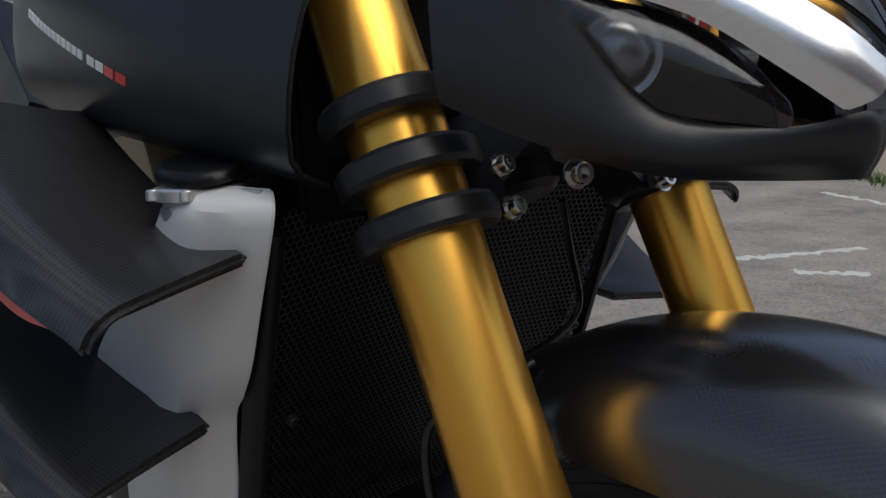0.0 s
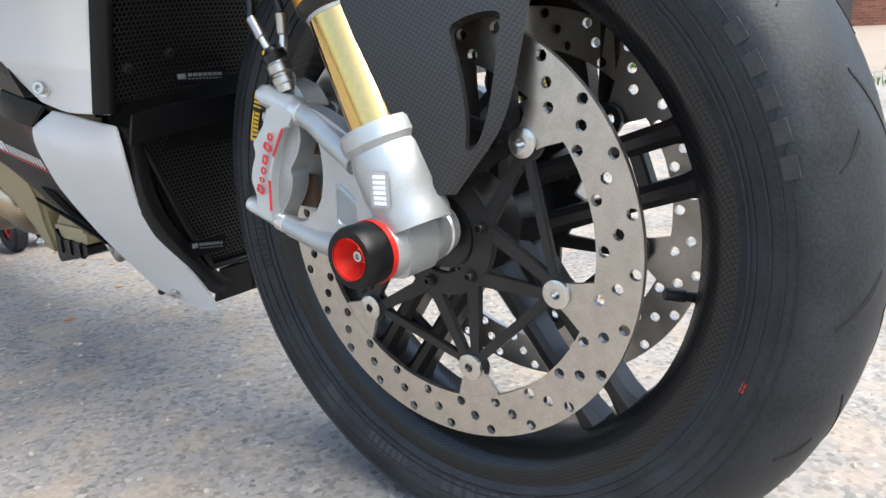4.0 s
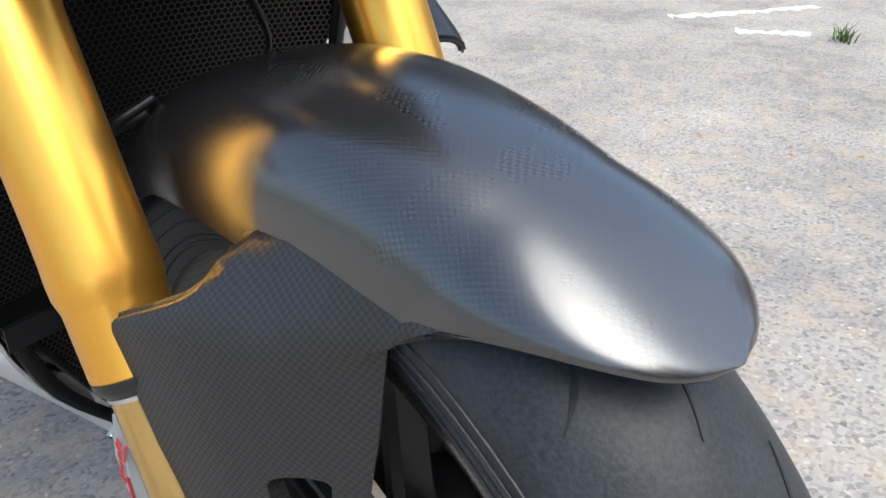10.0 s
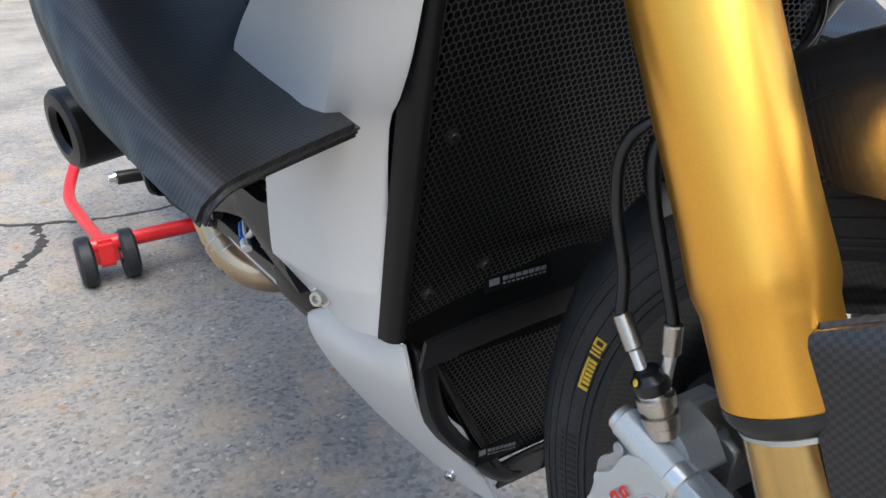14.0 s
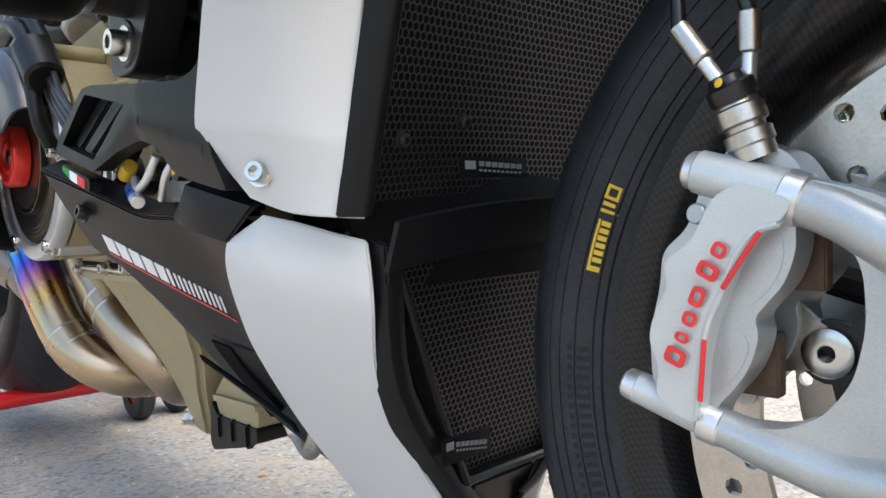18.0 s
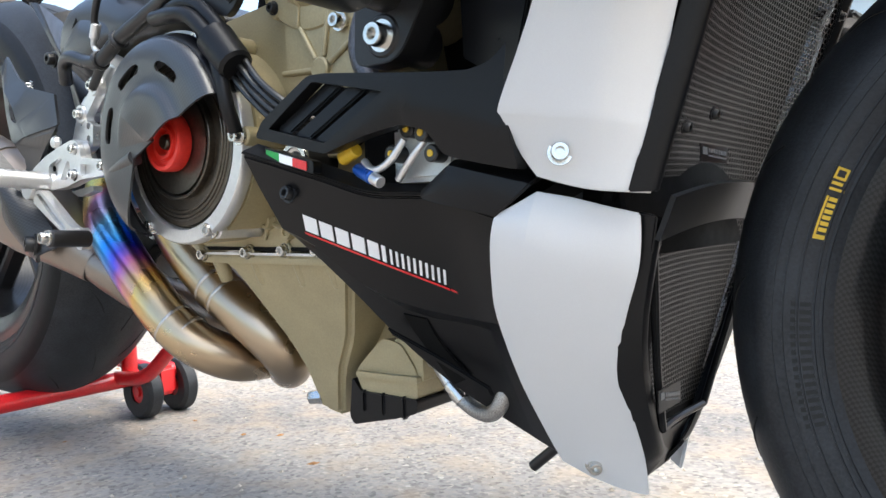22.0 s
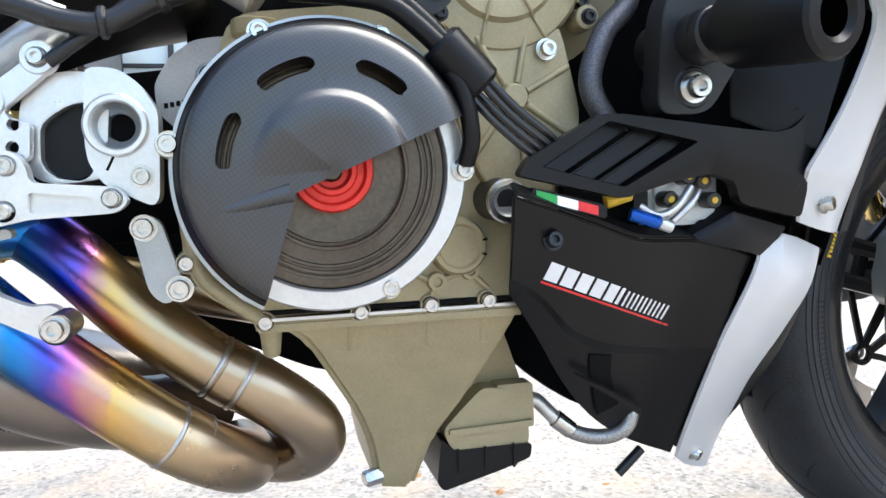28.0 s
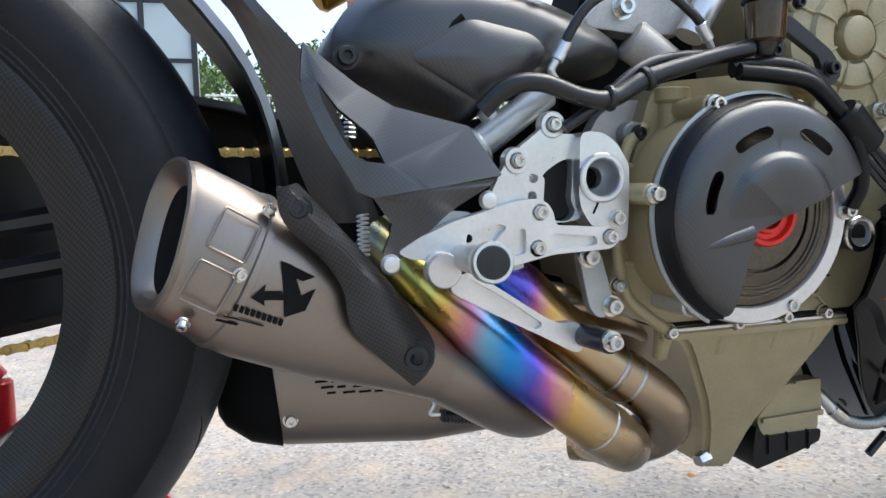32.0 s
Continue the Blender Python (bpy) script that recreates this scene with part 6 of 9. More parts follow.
        top = [c_] + ([(-0.167, -0.109, 0.502), (-0.176, -0.108, 0.535), (-0.177, -0.106, 0.564), (-0.167, -0.099, 0.581), (-0.150, -0.082, 0.588), (-0.138, -0.055, 0.600)] if hx < 0 else [(-0.145, -0.102, 0.510), (-0.155, -0.102, 0.541), (-0.160, -0.100, 0.567), (-0.155, -0.094, 0.582), (-0.144, -0.078, 0.594), (-0.136, -0.050, 0.608)])
        part("brake_hose", tube([P(*p) for p in top], 0.0034, 12, 8), M_HOSE, cal)
    return cal


caliper(-1)
caliper(1)
part("sensor_cable", tube([(-0.170, 0.02, 0.70), (-0.180, 0.04, 0.66), (-0.190, 0.06, 0.61), (-0.200, 0.03, 0.585), (-0.215, -0.02, 0.575)], 0.0025, 8), M_HOSE, bike)

# ---- headlight and nose ----
def both(rows):
    """Rows that run from the right flank to the nose, continued to the left as their mirror image."""
    return rows + [[(x, -y, z) for x, y, z in r] for r in reversed(rows[:-1])]


nose = part("headlight_shroud", strip(both([
    [(-0.118, -0.131, 0.772), (-0.116, -0.136, 0.790), (-0.120, -0.134, 0.825), (-0.130, -0.128, 0.860)],
    [(-0.080, -0.108, 0.752), (-0.074, -0.113, 0.768), (-0.066, -0.108, 0.795), (-0.064, -0.104, 0.816)],
    [(-0.036, -0.068, 0.7335), (-0.028, -0.077, 0.744), (-0.030, -0.074, 0.757), (-0.034, -0.069, 0.762)],
    [(0.004, -0.030, 0.7285), (0.010, -0.038, 0.738), (0.012, -0.041, 0.748), (0.010, -0.041, 0.752)],
    [(0.030, -0.006, 0.727), (0.036, -0.008, 0.740), (0.037, -0.010, 0.752), (0.034, -0.012, 0.757)],
    [(0.032, 0.0, 0.727), (0.038, 0.0, 0.740), (0.039, 0.0, 0.752), (0.036, 0.0, 0.757)],
]), -0.003, -1, 4), M_MATTBLACK, bike, "matt black headlight shroud")
part("shroud_floor", loft([[V(-0.112, -0.128, 0.776), V(-0.112, 0.128, 0.776)], [V(-0.078, -0.105, 0.756), V(-0.078, 0.105, 0.756)], [V(-0.036, -0.066, 0.738), V(-0.036, 0.066, 0.738)], [V(0.004, -0.030, 0.733), V(0.004, 0.030, 0.733)], [V(0.028, -0.005, 0.731), V(0.028, 0.005, 0.731)]], closed=False), M_BLACK, nose)
for sgn in (-1, 1):
    lens = part("headlight_lens", strip([
        [(-0.066, -0.106, 0.812), (-0.066, -0.106, 0.815), (-0.066, -0.104, 0.820)],
        [(-0.046, -0.084, 0.775), (-0.040, -0.090, 0.795), (-0.048, -0.086, 0.818)],
        [(-0.028, -0.068, 0.762), (-0.018, -0.071, 0.782), (-0.026, -0.068, 0.806)],
        [(-0.006, -0.052, 0.756), (0.004, -0.053, 0.769), (-0.004, -0.050, 0.788)],
        [(0.014, -0.039, 0.752), (0.018, -0.039, 0.756), (0.016, -0.039, 0.764)],
    ], -0.002, sgn, 5), M_LENS, nose, "clear headlight lens over a dark projector")
    m = Matrix.Translation(mirror((-0.052, -0.070, 0.790), sgn)) @ V(0.75, sgn * 0.6, -0.05).to_track_quat("Z", "Y").to_matrix().to_4x4()
    part("projector", lathe([(0, 0.004), (0.010, 0.003), (0.0165, -0.002), (0.018, -0.004), (0.021, -0.003), (0.022, -0.03), (0, -0.03)], m, 28), M_CHROME, nose)
    part("lamp_back", strip([
        [(-0.085, -0.088, 0.808), (-0.088, -0.085, 0.822)],
        [(-0.062, -0.060, 0.772), (-0.062, -0.060, 0.816)],
        [(-0.026, -0.040, 0.756), (-0.026, -0.040, 0.800)],
        [(0.008, -0.030, 0.750), (0.004, -0.030, 0.766)],
    ], -0.003, sgn, 4), M_DARK, nose)
    part("daylight_strip", strip([
        [(-0.100, -0.122, 0.842), (-0.090, -0.120, 0.846), (-0.094, -0.112, 0.858)],
        [(-0.060, -0.104, 0.824), (-0.050, -0.098, 0.832), (-0.054, -0.088, 0.848)],
        [(-0.018, -0.070, 0.806), (-0.006, -0.063, 0.812), (-0.010, -0.052, 0.826)],
        [(0.018, -0.042, 0.776), (0.030, -0.034, 0.784), (0.026, -0.024, 0.798)],
        [(0.034, -0.024, 0.760), (0.046, -0.018, 0.766), (0.044, -0.010, 0.778)],
    ], -0.004, sgn, 4), M_CHROME, nose, "bright chromed daylight-running strip")
    part("nose_cowl", strip([
        [(-0.094, -0.108, 0.862), (-0.110, -0.080, 0.890), (-0.12, 0.0, 0.91)],
        [(-0.048, -0.080, 0.853), (-0.060, -0.060, 0.878), (-0.07, 0.0, 0.895)],
        [(-0.002, -0.044, 0.830), (-0.012, -0.036, 0.850), (-0.02, 0.0, 0.862)],
        [(0.030, -0.016, 0.802), (0.024, -0.012, 0.815), (0.020, 0.0, 0.822)],
        [(0.044, -0.004, 0.784), (0.040, -0.003, 0.790), (0.038, 0.0, 0.794)],
    ], -0.003, sgn, 4), M_MATTBLACK, nose)

# ---- tank flanks, airbox side panels ----
for sgn in (-1, 1):
    tank = part("tank_panel", strip([
        [(-0.180, -0.150, 0.86), (-0.178, -0.176, 0.80), (-0.186, -0.178, 0.745), (-0.196, -0.150, 0.728)],
        [(-0.300, -0.165, 0.90), (-0.300, -0.208, 0.84), (-0.310, -0.208, 0.765), (-0.320, -0.160, 0.745)],
        [(-0.450, -0.165, 0.94), (-0.450, -0.215, 0.87), (-0.450, -0.215, 0.782), (-0.450, -0.165, 0.760)],
        [(-0.600, -0.160, 0.95), (-0.600, -0.205, 0.89), (-0.600, -0.205, 0.800), (-0.600, -0.160, 0.775)],
        [(-0.720, -0.150, 0.94), (-0.720, -0.185, 0.88), (-0.720, -0.185, 0.810), (-0.720, -0.150, 0.790)],
    ], -0.004, sgn, 5), M_MATTBLACK, bike, "matt black tank side panel with a row of small bars", 60)
    part("tank_top", strip([
        [(-0.20, -0.150, 0.862), (-0.19, 0.0, 0.88)], [(-0.45, -0.166, 0.942), (-0.45, 0.0, 0.99)], [(-0.72, -0.150, 0.942), (-0.72, 0.0, 0.98)],
    ], -0.004, sgn, 5), M_MATTBLACK, tank)
    if sgn < 0:
        flank_of = surface_of(tank)
        x = -0.5235
        for k, (w, gap) in enumerate([(0.0085, 0.0025)] * 13 + [(0.0, 0.006), (0.0115, 0.003), (0.0105, 0.003), (0.0125, 0.003), (0.0125, 0.003)]):
            z, h = 0.8562 - (x + 0.5235) * 0.318, 0.0058
            pts = [(x, z), (x + w, z - w * 0.318), (x + w + 0.0020, z + h - w * 0.318), (x + 0.0020, z + h)]
            if w:
                part("small_bar", loft([[flank_of(a, b, -0.0002) for a, b in pts], [flank_of(a, b, 0.0006) for a, b in pts]]), M_REDPAINT if k > 15 else M_WHITE, tank)
            x += w + gap
    grip = [[V(-0.262, 0, z) + V(0.034 * k * math.cos(radians(d)), 0.025 * k * math.sin(radians(d)), -0.004 * k * math.cos(radians(d)) + 0.004 * k * math.sin(radians(d))) for d in range(0, 360, 12)] for z, k in ((0.7345, 0.70), (0.7360, 0.93), (0.7395, 1.0), (0.7430, 0.97), (0.7450, 0.80), (0.7440, 0.62), (0.7442, 0.20))]
    cap = part("filler_cap", loft([[mirror((p.x, p.y - 0.200, p.z), sgn) for p in r] for r in grip]), M_BLACK, tank, "black oval filler cap over a silver neck", 50)
    part("cap_ring", lathe([(0.018, 0.0), (0.0245, 0.0), (0.0255, 0.002), (0.0255, 0.009), (0.0235, 0.0105), (0.0235, 0.013), (0.0285, 0.0145), (0.0285, 0.0205), (0.0270, 0.022), (0.0210, 0.0225), (0.0200, 0.030), (0.018, 0.030)], Matrix.Translation(mirror((-0.262, -0.200, 0.7085), sgn)), 36, loop=True), M_BRIGHT, cap)
    for d in (20, 80, 140, 200, 260, 320):
        part("cap_lug", rod(mirror((-0.262 + 0.028 * math.cos(radians(d)), -0.200 + 0.028 * math.sin(radians(d)), 0.7235), sgn), mirror((-0.262 + 0.028 * math.cos(radians(d)), -0.200 + 0.028 * math.sin(radians(d)), 0.7300), sgn), 0.0050, 0.0045, 14), M_BRIGHT, cap)
    part("cap_bracket", rod(mirror((-0.236, -0.198, 0.7265), sgn), mirror((-0.214, -0.186, 0.7255), sgn), 0.0036, 0.0030), M_SILVER, cap)
    if sgn < 0:
        # added dark block that stands for the shade above the radiator
        part("head_gap_shade", box((-0.250, -0.150, 0.700), (-0.232, 0.150, 0.900), 0.004), M_DARK, rad)
    # added dark liner: closes the bodywork behind the grey panels, standing for shade
    part("inner_shade_liner", strip([
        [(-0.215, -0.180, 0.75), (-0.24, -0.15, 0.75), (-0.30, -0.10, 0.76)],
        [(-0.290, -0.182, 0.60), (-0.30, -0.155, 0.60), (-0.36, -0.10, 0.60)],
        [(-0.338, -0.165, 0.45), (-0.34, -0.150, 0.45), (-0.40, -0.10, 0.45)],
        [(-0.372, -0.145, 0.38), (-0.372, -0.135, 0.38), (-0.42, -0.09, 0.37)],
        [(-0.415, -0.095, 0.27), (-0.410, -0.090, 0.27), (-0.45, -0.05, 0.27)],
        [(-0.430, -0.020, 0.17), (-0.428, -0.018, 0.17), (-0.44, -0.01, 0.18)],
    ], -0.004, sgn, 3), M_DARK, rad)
    part("back_liner", strip([
        [(-0.30, -0.218, 0.72), (-0.42, -0.19, 0.74)], [(-0.36, -0.226, 0.60), (-0.46, -0.19, 0.62)], [(-0.40, -0.220, 0.47), (-0.46, -0.19, 0.50)],
    ], -0.004, sgn, 3), M_BLACK, rad)

# ---- frame sliders on their brackets ----
for sgn in (-1, 1):
    def P(x, y, z):
        return V(x, y if sgn < 0 else -y, z)
    br = part("slider_bracket", plate(rounded([(-0.545, 0.500), (-0.500, 0.500), (-0.470, 0.545), (-0.470, 0.625), (-0.512, 0.632), (-0.540, 0.58)], 0.014), 0.026, side(-0.196) if sgn < 0 else side(0.222), bevel=0.005), M_BLACK_METAL, bike, "black frame slider bracket")
    sl = part("frame_slider", lathe([(0.014, 0.004), (0.018, 0.0), (0.0265, 0.001), (0.029, 0.004), (0.029, 0.078), (0.026, 0.084), (0.018, 0.086), (0.018, 0.112), (0.0, 0.112), (0, 0.03), (0.014, 0.03)], frame_to(P(-0.486, -0.342, 0.550), P(-0.514, -0.225, 0.560)), 40), M_BLACK, bike, "black nylon frame slider")
    part("boss", rod(P(-0.514, -0.170, 0.520), P(-0.514, -0.2235, 0.520), 0.0185, 0.0175, 24), M_BLACK_METAL, br)
    part("boss", rod(P(-0.494, -0.170, 0.607), P(-0.494, -0.2235, 0.607), 0.0150, 0.0142, 24), M_BLACK_METAL, br)
    part("spacer", rod(P(-0.512, -0.160, 0.558), P(-0.508, -0.250, 0.557), 0.0215, 0.0205, 28), M_BLACK_METAL, br)
    bolt(br, P(-0.514, -0.224, 0.520), (0, sgn, 0), 1.8)
    bolt(br, P(-0.494, -0.224, 0.607), (0, sgn, 0), 1.5)


# ---- engine dress: plumbing, harness, reservoir ----
part("oil_filler", lathe([(0.0, 0.061), (0.0165, 0.061), (0.0178, 0.060), (0.0178, 0.0495), (0.0165, 0.048), (0.0135, 0.046), (0.0140, 0.0), (0.0, 0.0)], frame_to((-0.842, -0.150, 0.519), (-0.841, -0.150, 0.58)), 32), M_ENGINE, case)
part("sprocket_guard", plate(rounded([(-0.9172, 0.5136), (-0.9185, 0.5348), (-0.9066, 0.5557), (-0.8884, 0.5688), (-0.8650, 0.5722), (-0.8515, 0.5673), (-0.8503, 0.5537), (-0.8632, 0.5449), (-0.8755, 0.5375), (-0.8781, 0.5216), (-0.8906, 0.5020), (-0.9035, 0.4999)], 0.006), 0.018, side(-0.112), bevel=0.003), M_ENGINE2, case)
for k in range(6):
    part("small_bar", box((-0.9120 + 0.0045 * k, -0.1306, 0.5165 + 0.0009 * k), (-0.9090 + 0.0045 * k, -0.1298, 0.5205 + 0.0009 * k), 0.0), M_DARK, case)
part("guard_boss", rod((-0.876, -0.12, 0.5387), (-0.876, -0.1440, 0.5387), 0.0125, 0.0115), M_DARKCAST, case)
slug = part("case_slider", rod((-0.655, -0.12, 0.4400), (-0.655, -0.186, 0.4370), 0.0185, 0.0175, 28, bevel=0.002), M_BLACK_METAL, case, "black case slider with a steel ring")
part("slider_ring", lathe([(0.0118, 0.0), (0.0165, 0.0), (0.0178, 0.001), (0.0178, 0.003), (0.0165, 0.0045), (0.0125, 0.0045), (0.0118, 0.003)], Matrix.Translation((-0.655, -0.185, 0.4370)) @ side(0), 32, loop=True), M_BOLT, slug)
part("slider_socket", lathe([(0, 0.0008), (0.0085, 0.0008), (0.0118, 0.003), (0.0118, 0), (0, 0)], Matrix.Translation((-0.655, -0.185, 0.4370)) @ side(0), 28), M_BRIGHT, slug)
cap_ = part("inspection_cap", lathe([(0, 0.0090), (0.0165, 0.0090), (0.0185, 0.0115), (0.0215, 0.0115), (0.0235, 0.008), (0.0245, 0.0), (0, 0.0)], Matrix.Translation((-0.688, -0.150, 0.4010)) @ side(0), 32), M_ENGINE, case)
for d in (-20, 12):
    part("notch", rod((-0.688 + 0.0195 * math.cos(radians(d)), -0.1612, 0.4015 + 0.0195 * math.sin(radians(d))), (-0.688 + 0.0235 * math.cos(radians(d)), -0.1612, 0.4015 + 0.0235 * math.sin(radians(d))), 0.0010, segs=8), M_DARK, cap_)
part("seam", box((-0.860, -0.1525, 0.3535), (-0.615, -0.140, 0.3575), 0.001), M_DARK, case)
for x, z in ((-0.876, 0.5387), (-0.613, 0.559), (-0.660, 0.545), (-0.575, 0.60)):
    bolt(case, (x, -0.152, z), size=1.15, me=BOLT_BLACK if z > 0.5 else BOLT)
for x, z in ((-0.563, 0.655), (-0.575, 0.585), (-0.700, 0.585), (-0.712, 0.66)):
    part("cover_lug", rod((x, -0.14, z), (x, -0.166, z), 0.010), M_ENGINE, cam_cover)
    bolt(cam_cover, (x, -0.167, z), size=1.0, me=BOLT_BLACK)
low_cover = part("belt_cover", plate(rounded([(-0.690, 0.585), (-0.600, 0.585), (-0.580, 0.50), (-0.605, 0.44), (-0.660, 0.44), (-0.690, 0.50)], 0.02), 0.018, side(-0.145), bevel=0.006), M_ENGINE, bike, "bronze painted ribbed timing cover")
for k in range(7):
    a = radians(25 + 51 * k)
    part("rib", rod((-0.640 + 0.012 * math.cos(a), -0.164, 0.520 + 0.012 * math.sin(a)), (-0.640 + 0.052 * math.cos(a), -0.164, 0.520 + 0.06 * math.sin(a)), 0.0028), M_ENGINE, low_cover)
part("boss", rod((-0.640, -0.16, 0.520), (-0.640, -0.169, 0.520), 0.011), M_ENGINE, low_cover)
bolt(low_cover, (-0.613, -0.168, 0.558), size=1.3, me=BOLT)

# rear brake fluid cup on a black bracket
bracket = part("reservoir_bracket", plate(rounded([(-0.782, 0.594), (-0.780, 0.640), (-0.756, 0.638), (-0.708, 0.606), (-0.698, 0.586), (-0.716, 0.572)], 0.008), 0.008, side(-0.200), [rounded([(-0.764, 0.603), (-0.762, 0.624), (-0.726, 0.602), (-0.722, 0.590)], 0.004)], 0.002), M_BLACK_METAL, bike, "black triangular reservoir bracket")
for x, z in ((-0.712, 0.592), (-0.775, 0.606)):
    bolt(bracket, (x, -0.209, z), size=1.2, me=BOLT_BLACK)
cup = part("fluid_reservoir", rod((-0.787, -0.212, 0.612), (-0.786, -0.212, 0.648), 0.0165, 0.018, 28), material("smoked_brown_plastic", (0.05, 0.028, 0.012), 0.12, vary=0.2), bike, "smoked brown brake fluid cup with a black lid")
part("lid", lathe([(0, 0.014), (0.018, 0.014), (0.021, 0.011), (0.021, 0), (0, 0)], Matrix.Translation((-0.786, -0.212, 0.647)), 28), M_BLACK, cup)
part("neck", rod((-0.788, -0.212, 0.600), (-0.787, -0.212, 0.614), 0.008, 0.012), M_HOSE, cup)

# twin coolant elbows and wires to a connector block
for dz, dy in ((0.0, 0.0), (0.011, 0.010)):
    part("wire_conduit", tube([(-0.818, -0.218 + dy, 0.586 + dz * 0.3), (-0.779, -0.225 + dy, 0.582 + dz), (-0.750, -0.226 + dy, 0.576 + dz), (-0.724, -0.226 + dy, 0.556 + dz), (-0.708, -0.226 + dy, 0.540 + dz)], 0.0075, 14, 6), M_BLACK, bike)
part("connector", rod((-0.716, -0.224, 0.552), (-0.684, -0.224, 0.520), 0.0175, 0.0165, 12, bevel=0.003), M_BLACK, bike, "black moulded cable connector")
for k in range(4):
    o = 0.0045 * (k - 1.5)
    part("wire", tube([(-0.690 + o, -0.222 + 0.003 * (k % 2), 0.524 + o), (-0.664 + o, -0.221, 0.498 + o), (-0.632 + o, -0.216, 0.474 + o), (-0.60 + o, -0.19, 0.455)], 0.0030, 8, 6), M_HOSE, bike)
harness = part("wire_harness", tube([(-1.045, -0.195, 0.555), (-1.026, -0.205, 0.573), (-0.999, -0.210, 0.576), (-0.963, -0.210, 0.565), (-0.935, -0.210, 0.564), (-0.901, -0.208, 0.581), (-0.850, -0.208, 0.596), (-0.800, -0.210, 0.608)], 0.0078, 14, 6), M_HOSE, bike, "black taped wiring harness")
part("wire", tube([(-0.975, -0.20, 0.540), (-0.945, -0.204, 0.560), (-0.907, -0.200, 0.588), (-0.872, -0.198, 0.600), (-0.82, -0.20, 0.604)], 0.005, 10, 6), M_HOSE, harness)
for p, q in (((-0.941, -0.210, 0.5635), (-0.935, -0.210, 0.564)), ((-0.905, -0.208, 0.579), (-0.899, -0.208, 0.582))):
    part("cable_tie", rod(p, q, 0.011, segs=12), M_HOSE, harness)
hose = part("clutch_hose", tube([(-0.970, -0.195, 0.608), (-0.968, -0.198, 0.618), (-0.950, -0.200, 0.642), (-0.920, -0.200, 0.656), (-0.880, -0.200, 0.655), (-0.855, -0.200, 0.640), (-0.840, -0.198, 0.628)], 0.0042, 12, 6), M_HOSE, bike, "black braided hose with steel ends")
for a, b in (((-0.978, -0.194, 0.596), (-0.969, -0.195, 0.612)), ((-0.843, -0.198, 0.630), (-0.833, -0.196, 0.616))):
    part("hose_end", rod(a, b, 0.0055), M_BRIGHT, hose)
part("hose_stub", tube([(-0.978, -0.194, 0.597), (-0.982, -0.192, 0.588), (-0.976, -0.190, 0.580), (-0.966, -0.186, 0.576)], 0.0035), M_BRIGHT, hose)
part("hose_stub", rod((-0.833, -0.196, 0.617), (-0.824, -0.194, 0.600), 0.0032), M_BRIGHT, hose)
master = part("master_cylinder", rod((-1.050, -0.160, 0.520), (-0.975, -0.168, 0.574), 0.014, 0.013, 20), M_SILVER, bike, "grey rear brake master cylinder")
part("cylinder_collar", rod((-1.044, -0.160, 0.524), (-1.034, -0.161, 0.531), 0.0185), M_SILVER, master)
part("cylinder_port", rod((-1.020, -0.162, 0.542), (-1.032, -0.164, 0.560), 0.008), M_SILVER, master)
coolant = part("coolant_hose", tube([(-0.546, -0.165, 0.70), (-0.544, -0.170, 0.66), (-0.542, -0.172, 0.60), (-0.566, -0.175, 0.570), (-0.580, -0.178, 0.530), (-0.566, -0.180, 0.498), (-0.545, -0.18, 0.47)], 0.0095, 14, 6), M_BRAID, bike, "black corrugated coolant hose")

# frame and subframe in bare alloy
frame_plate = part("frame_plate", plate(rounded([(-0.925, 0.638), (-0.880, 0.690), (-0.805, 0.700), (-0.770, 0.66), (-0.814, 0.633), (-0.865, 0.632)], 0.012), 0.03, side(-0.105), bevel=0.005), M_ENGINE2, bike, "grey cast frame plate")
for x, z, s in ((-0.883, 0.656, 1.7), (-0.831, 0.677, 1.6), (-0.80, 0.690, 1.0)):
    bolt(frame_plate, (x, -0.136, z), size=s)
part("frame_strut", tube([(-0.822, -0.150, 0.628), (-0.790, -0.150, 0.678), (-0.74, -0.145, 0.76)], 0.014, 12), M_BRIGHT, frame_plate)
part("shock_body", rod((-0.875, -0.135, 0.628), (-0.835, -0.140, 0.600), 0.020, 0.018, 24), M_ENGINE2, frame_plate)
# added dark slab in place of the shade deep behind the engine
part("engine_gap_shade", plate([(-0.90, 0.36), (-0.58, 0.36), (-0.46, 0.42), (-0.40, 0.60), (-0.46, 0.80), (-0.84, 0.80), (-0.90, 0.60)], 0.10, side(0.06), bevel=0.01), M_DARK, case)
dome = part("airbox_cover", pillow(rounded([(-1.160, 0.596), (-1.150, 0.640), (-1.120, 0.668), (-1.060, 0.680), (-0.985, 0.672), (-0.925, 0.650), (-0.870, 0.622), (-0.885, 0.596), (-0.960, 0.582), (-1.020, 0.562), (-1.055, 0.530), (-1.085, 0.548)], 0.03, 5), 0.060, side(-0.115), 0.12, 5.0, 12), M_CARBON_COARSE, bike, "matt carbon tank underside cover", 60)
part("cover_recess", pillow(rounded([(-1.100, 0.601), (-1.049, 0.637), (-0.985, 0.624), (-0.970, 0.607), (-1.030, 0.560), (-1.052, 0.572)], 0.012), 0.010, side(-0.172), 0.01), M_CARBON_COARSE, dome)
part("cover_slot", tube([(-1.092, -0.168, 0.606), (-1.052, -0.172, 0.634)], 0.004, 10), M_DARK, dome)
bolt(dome, (-1.148, -0.160, 0.602), size=1.6, me=BOLT_BLACK)
bolt(dome, (-0.98, -0.168, 0.660), size=1.0, me=BOLT_BLACK)
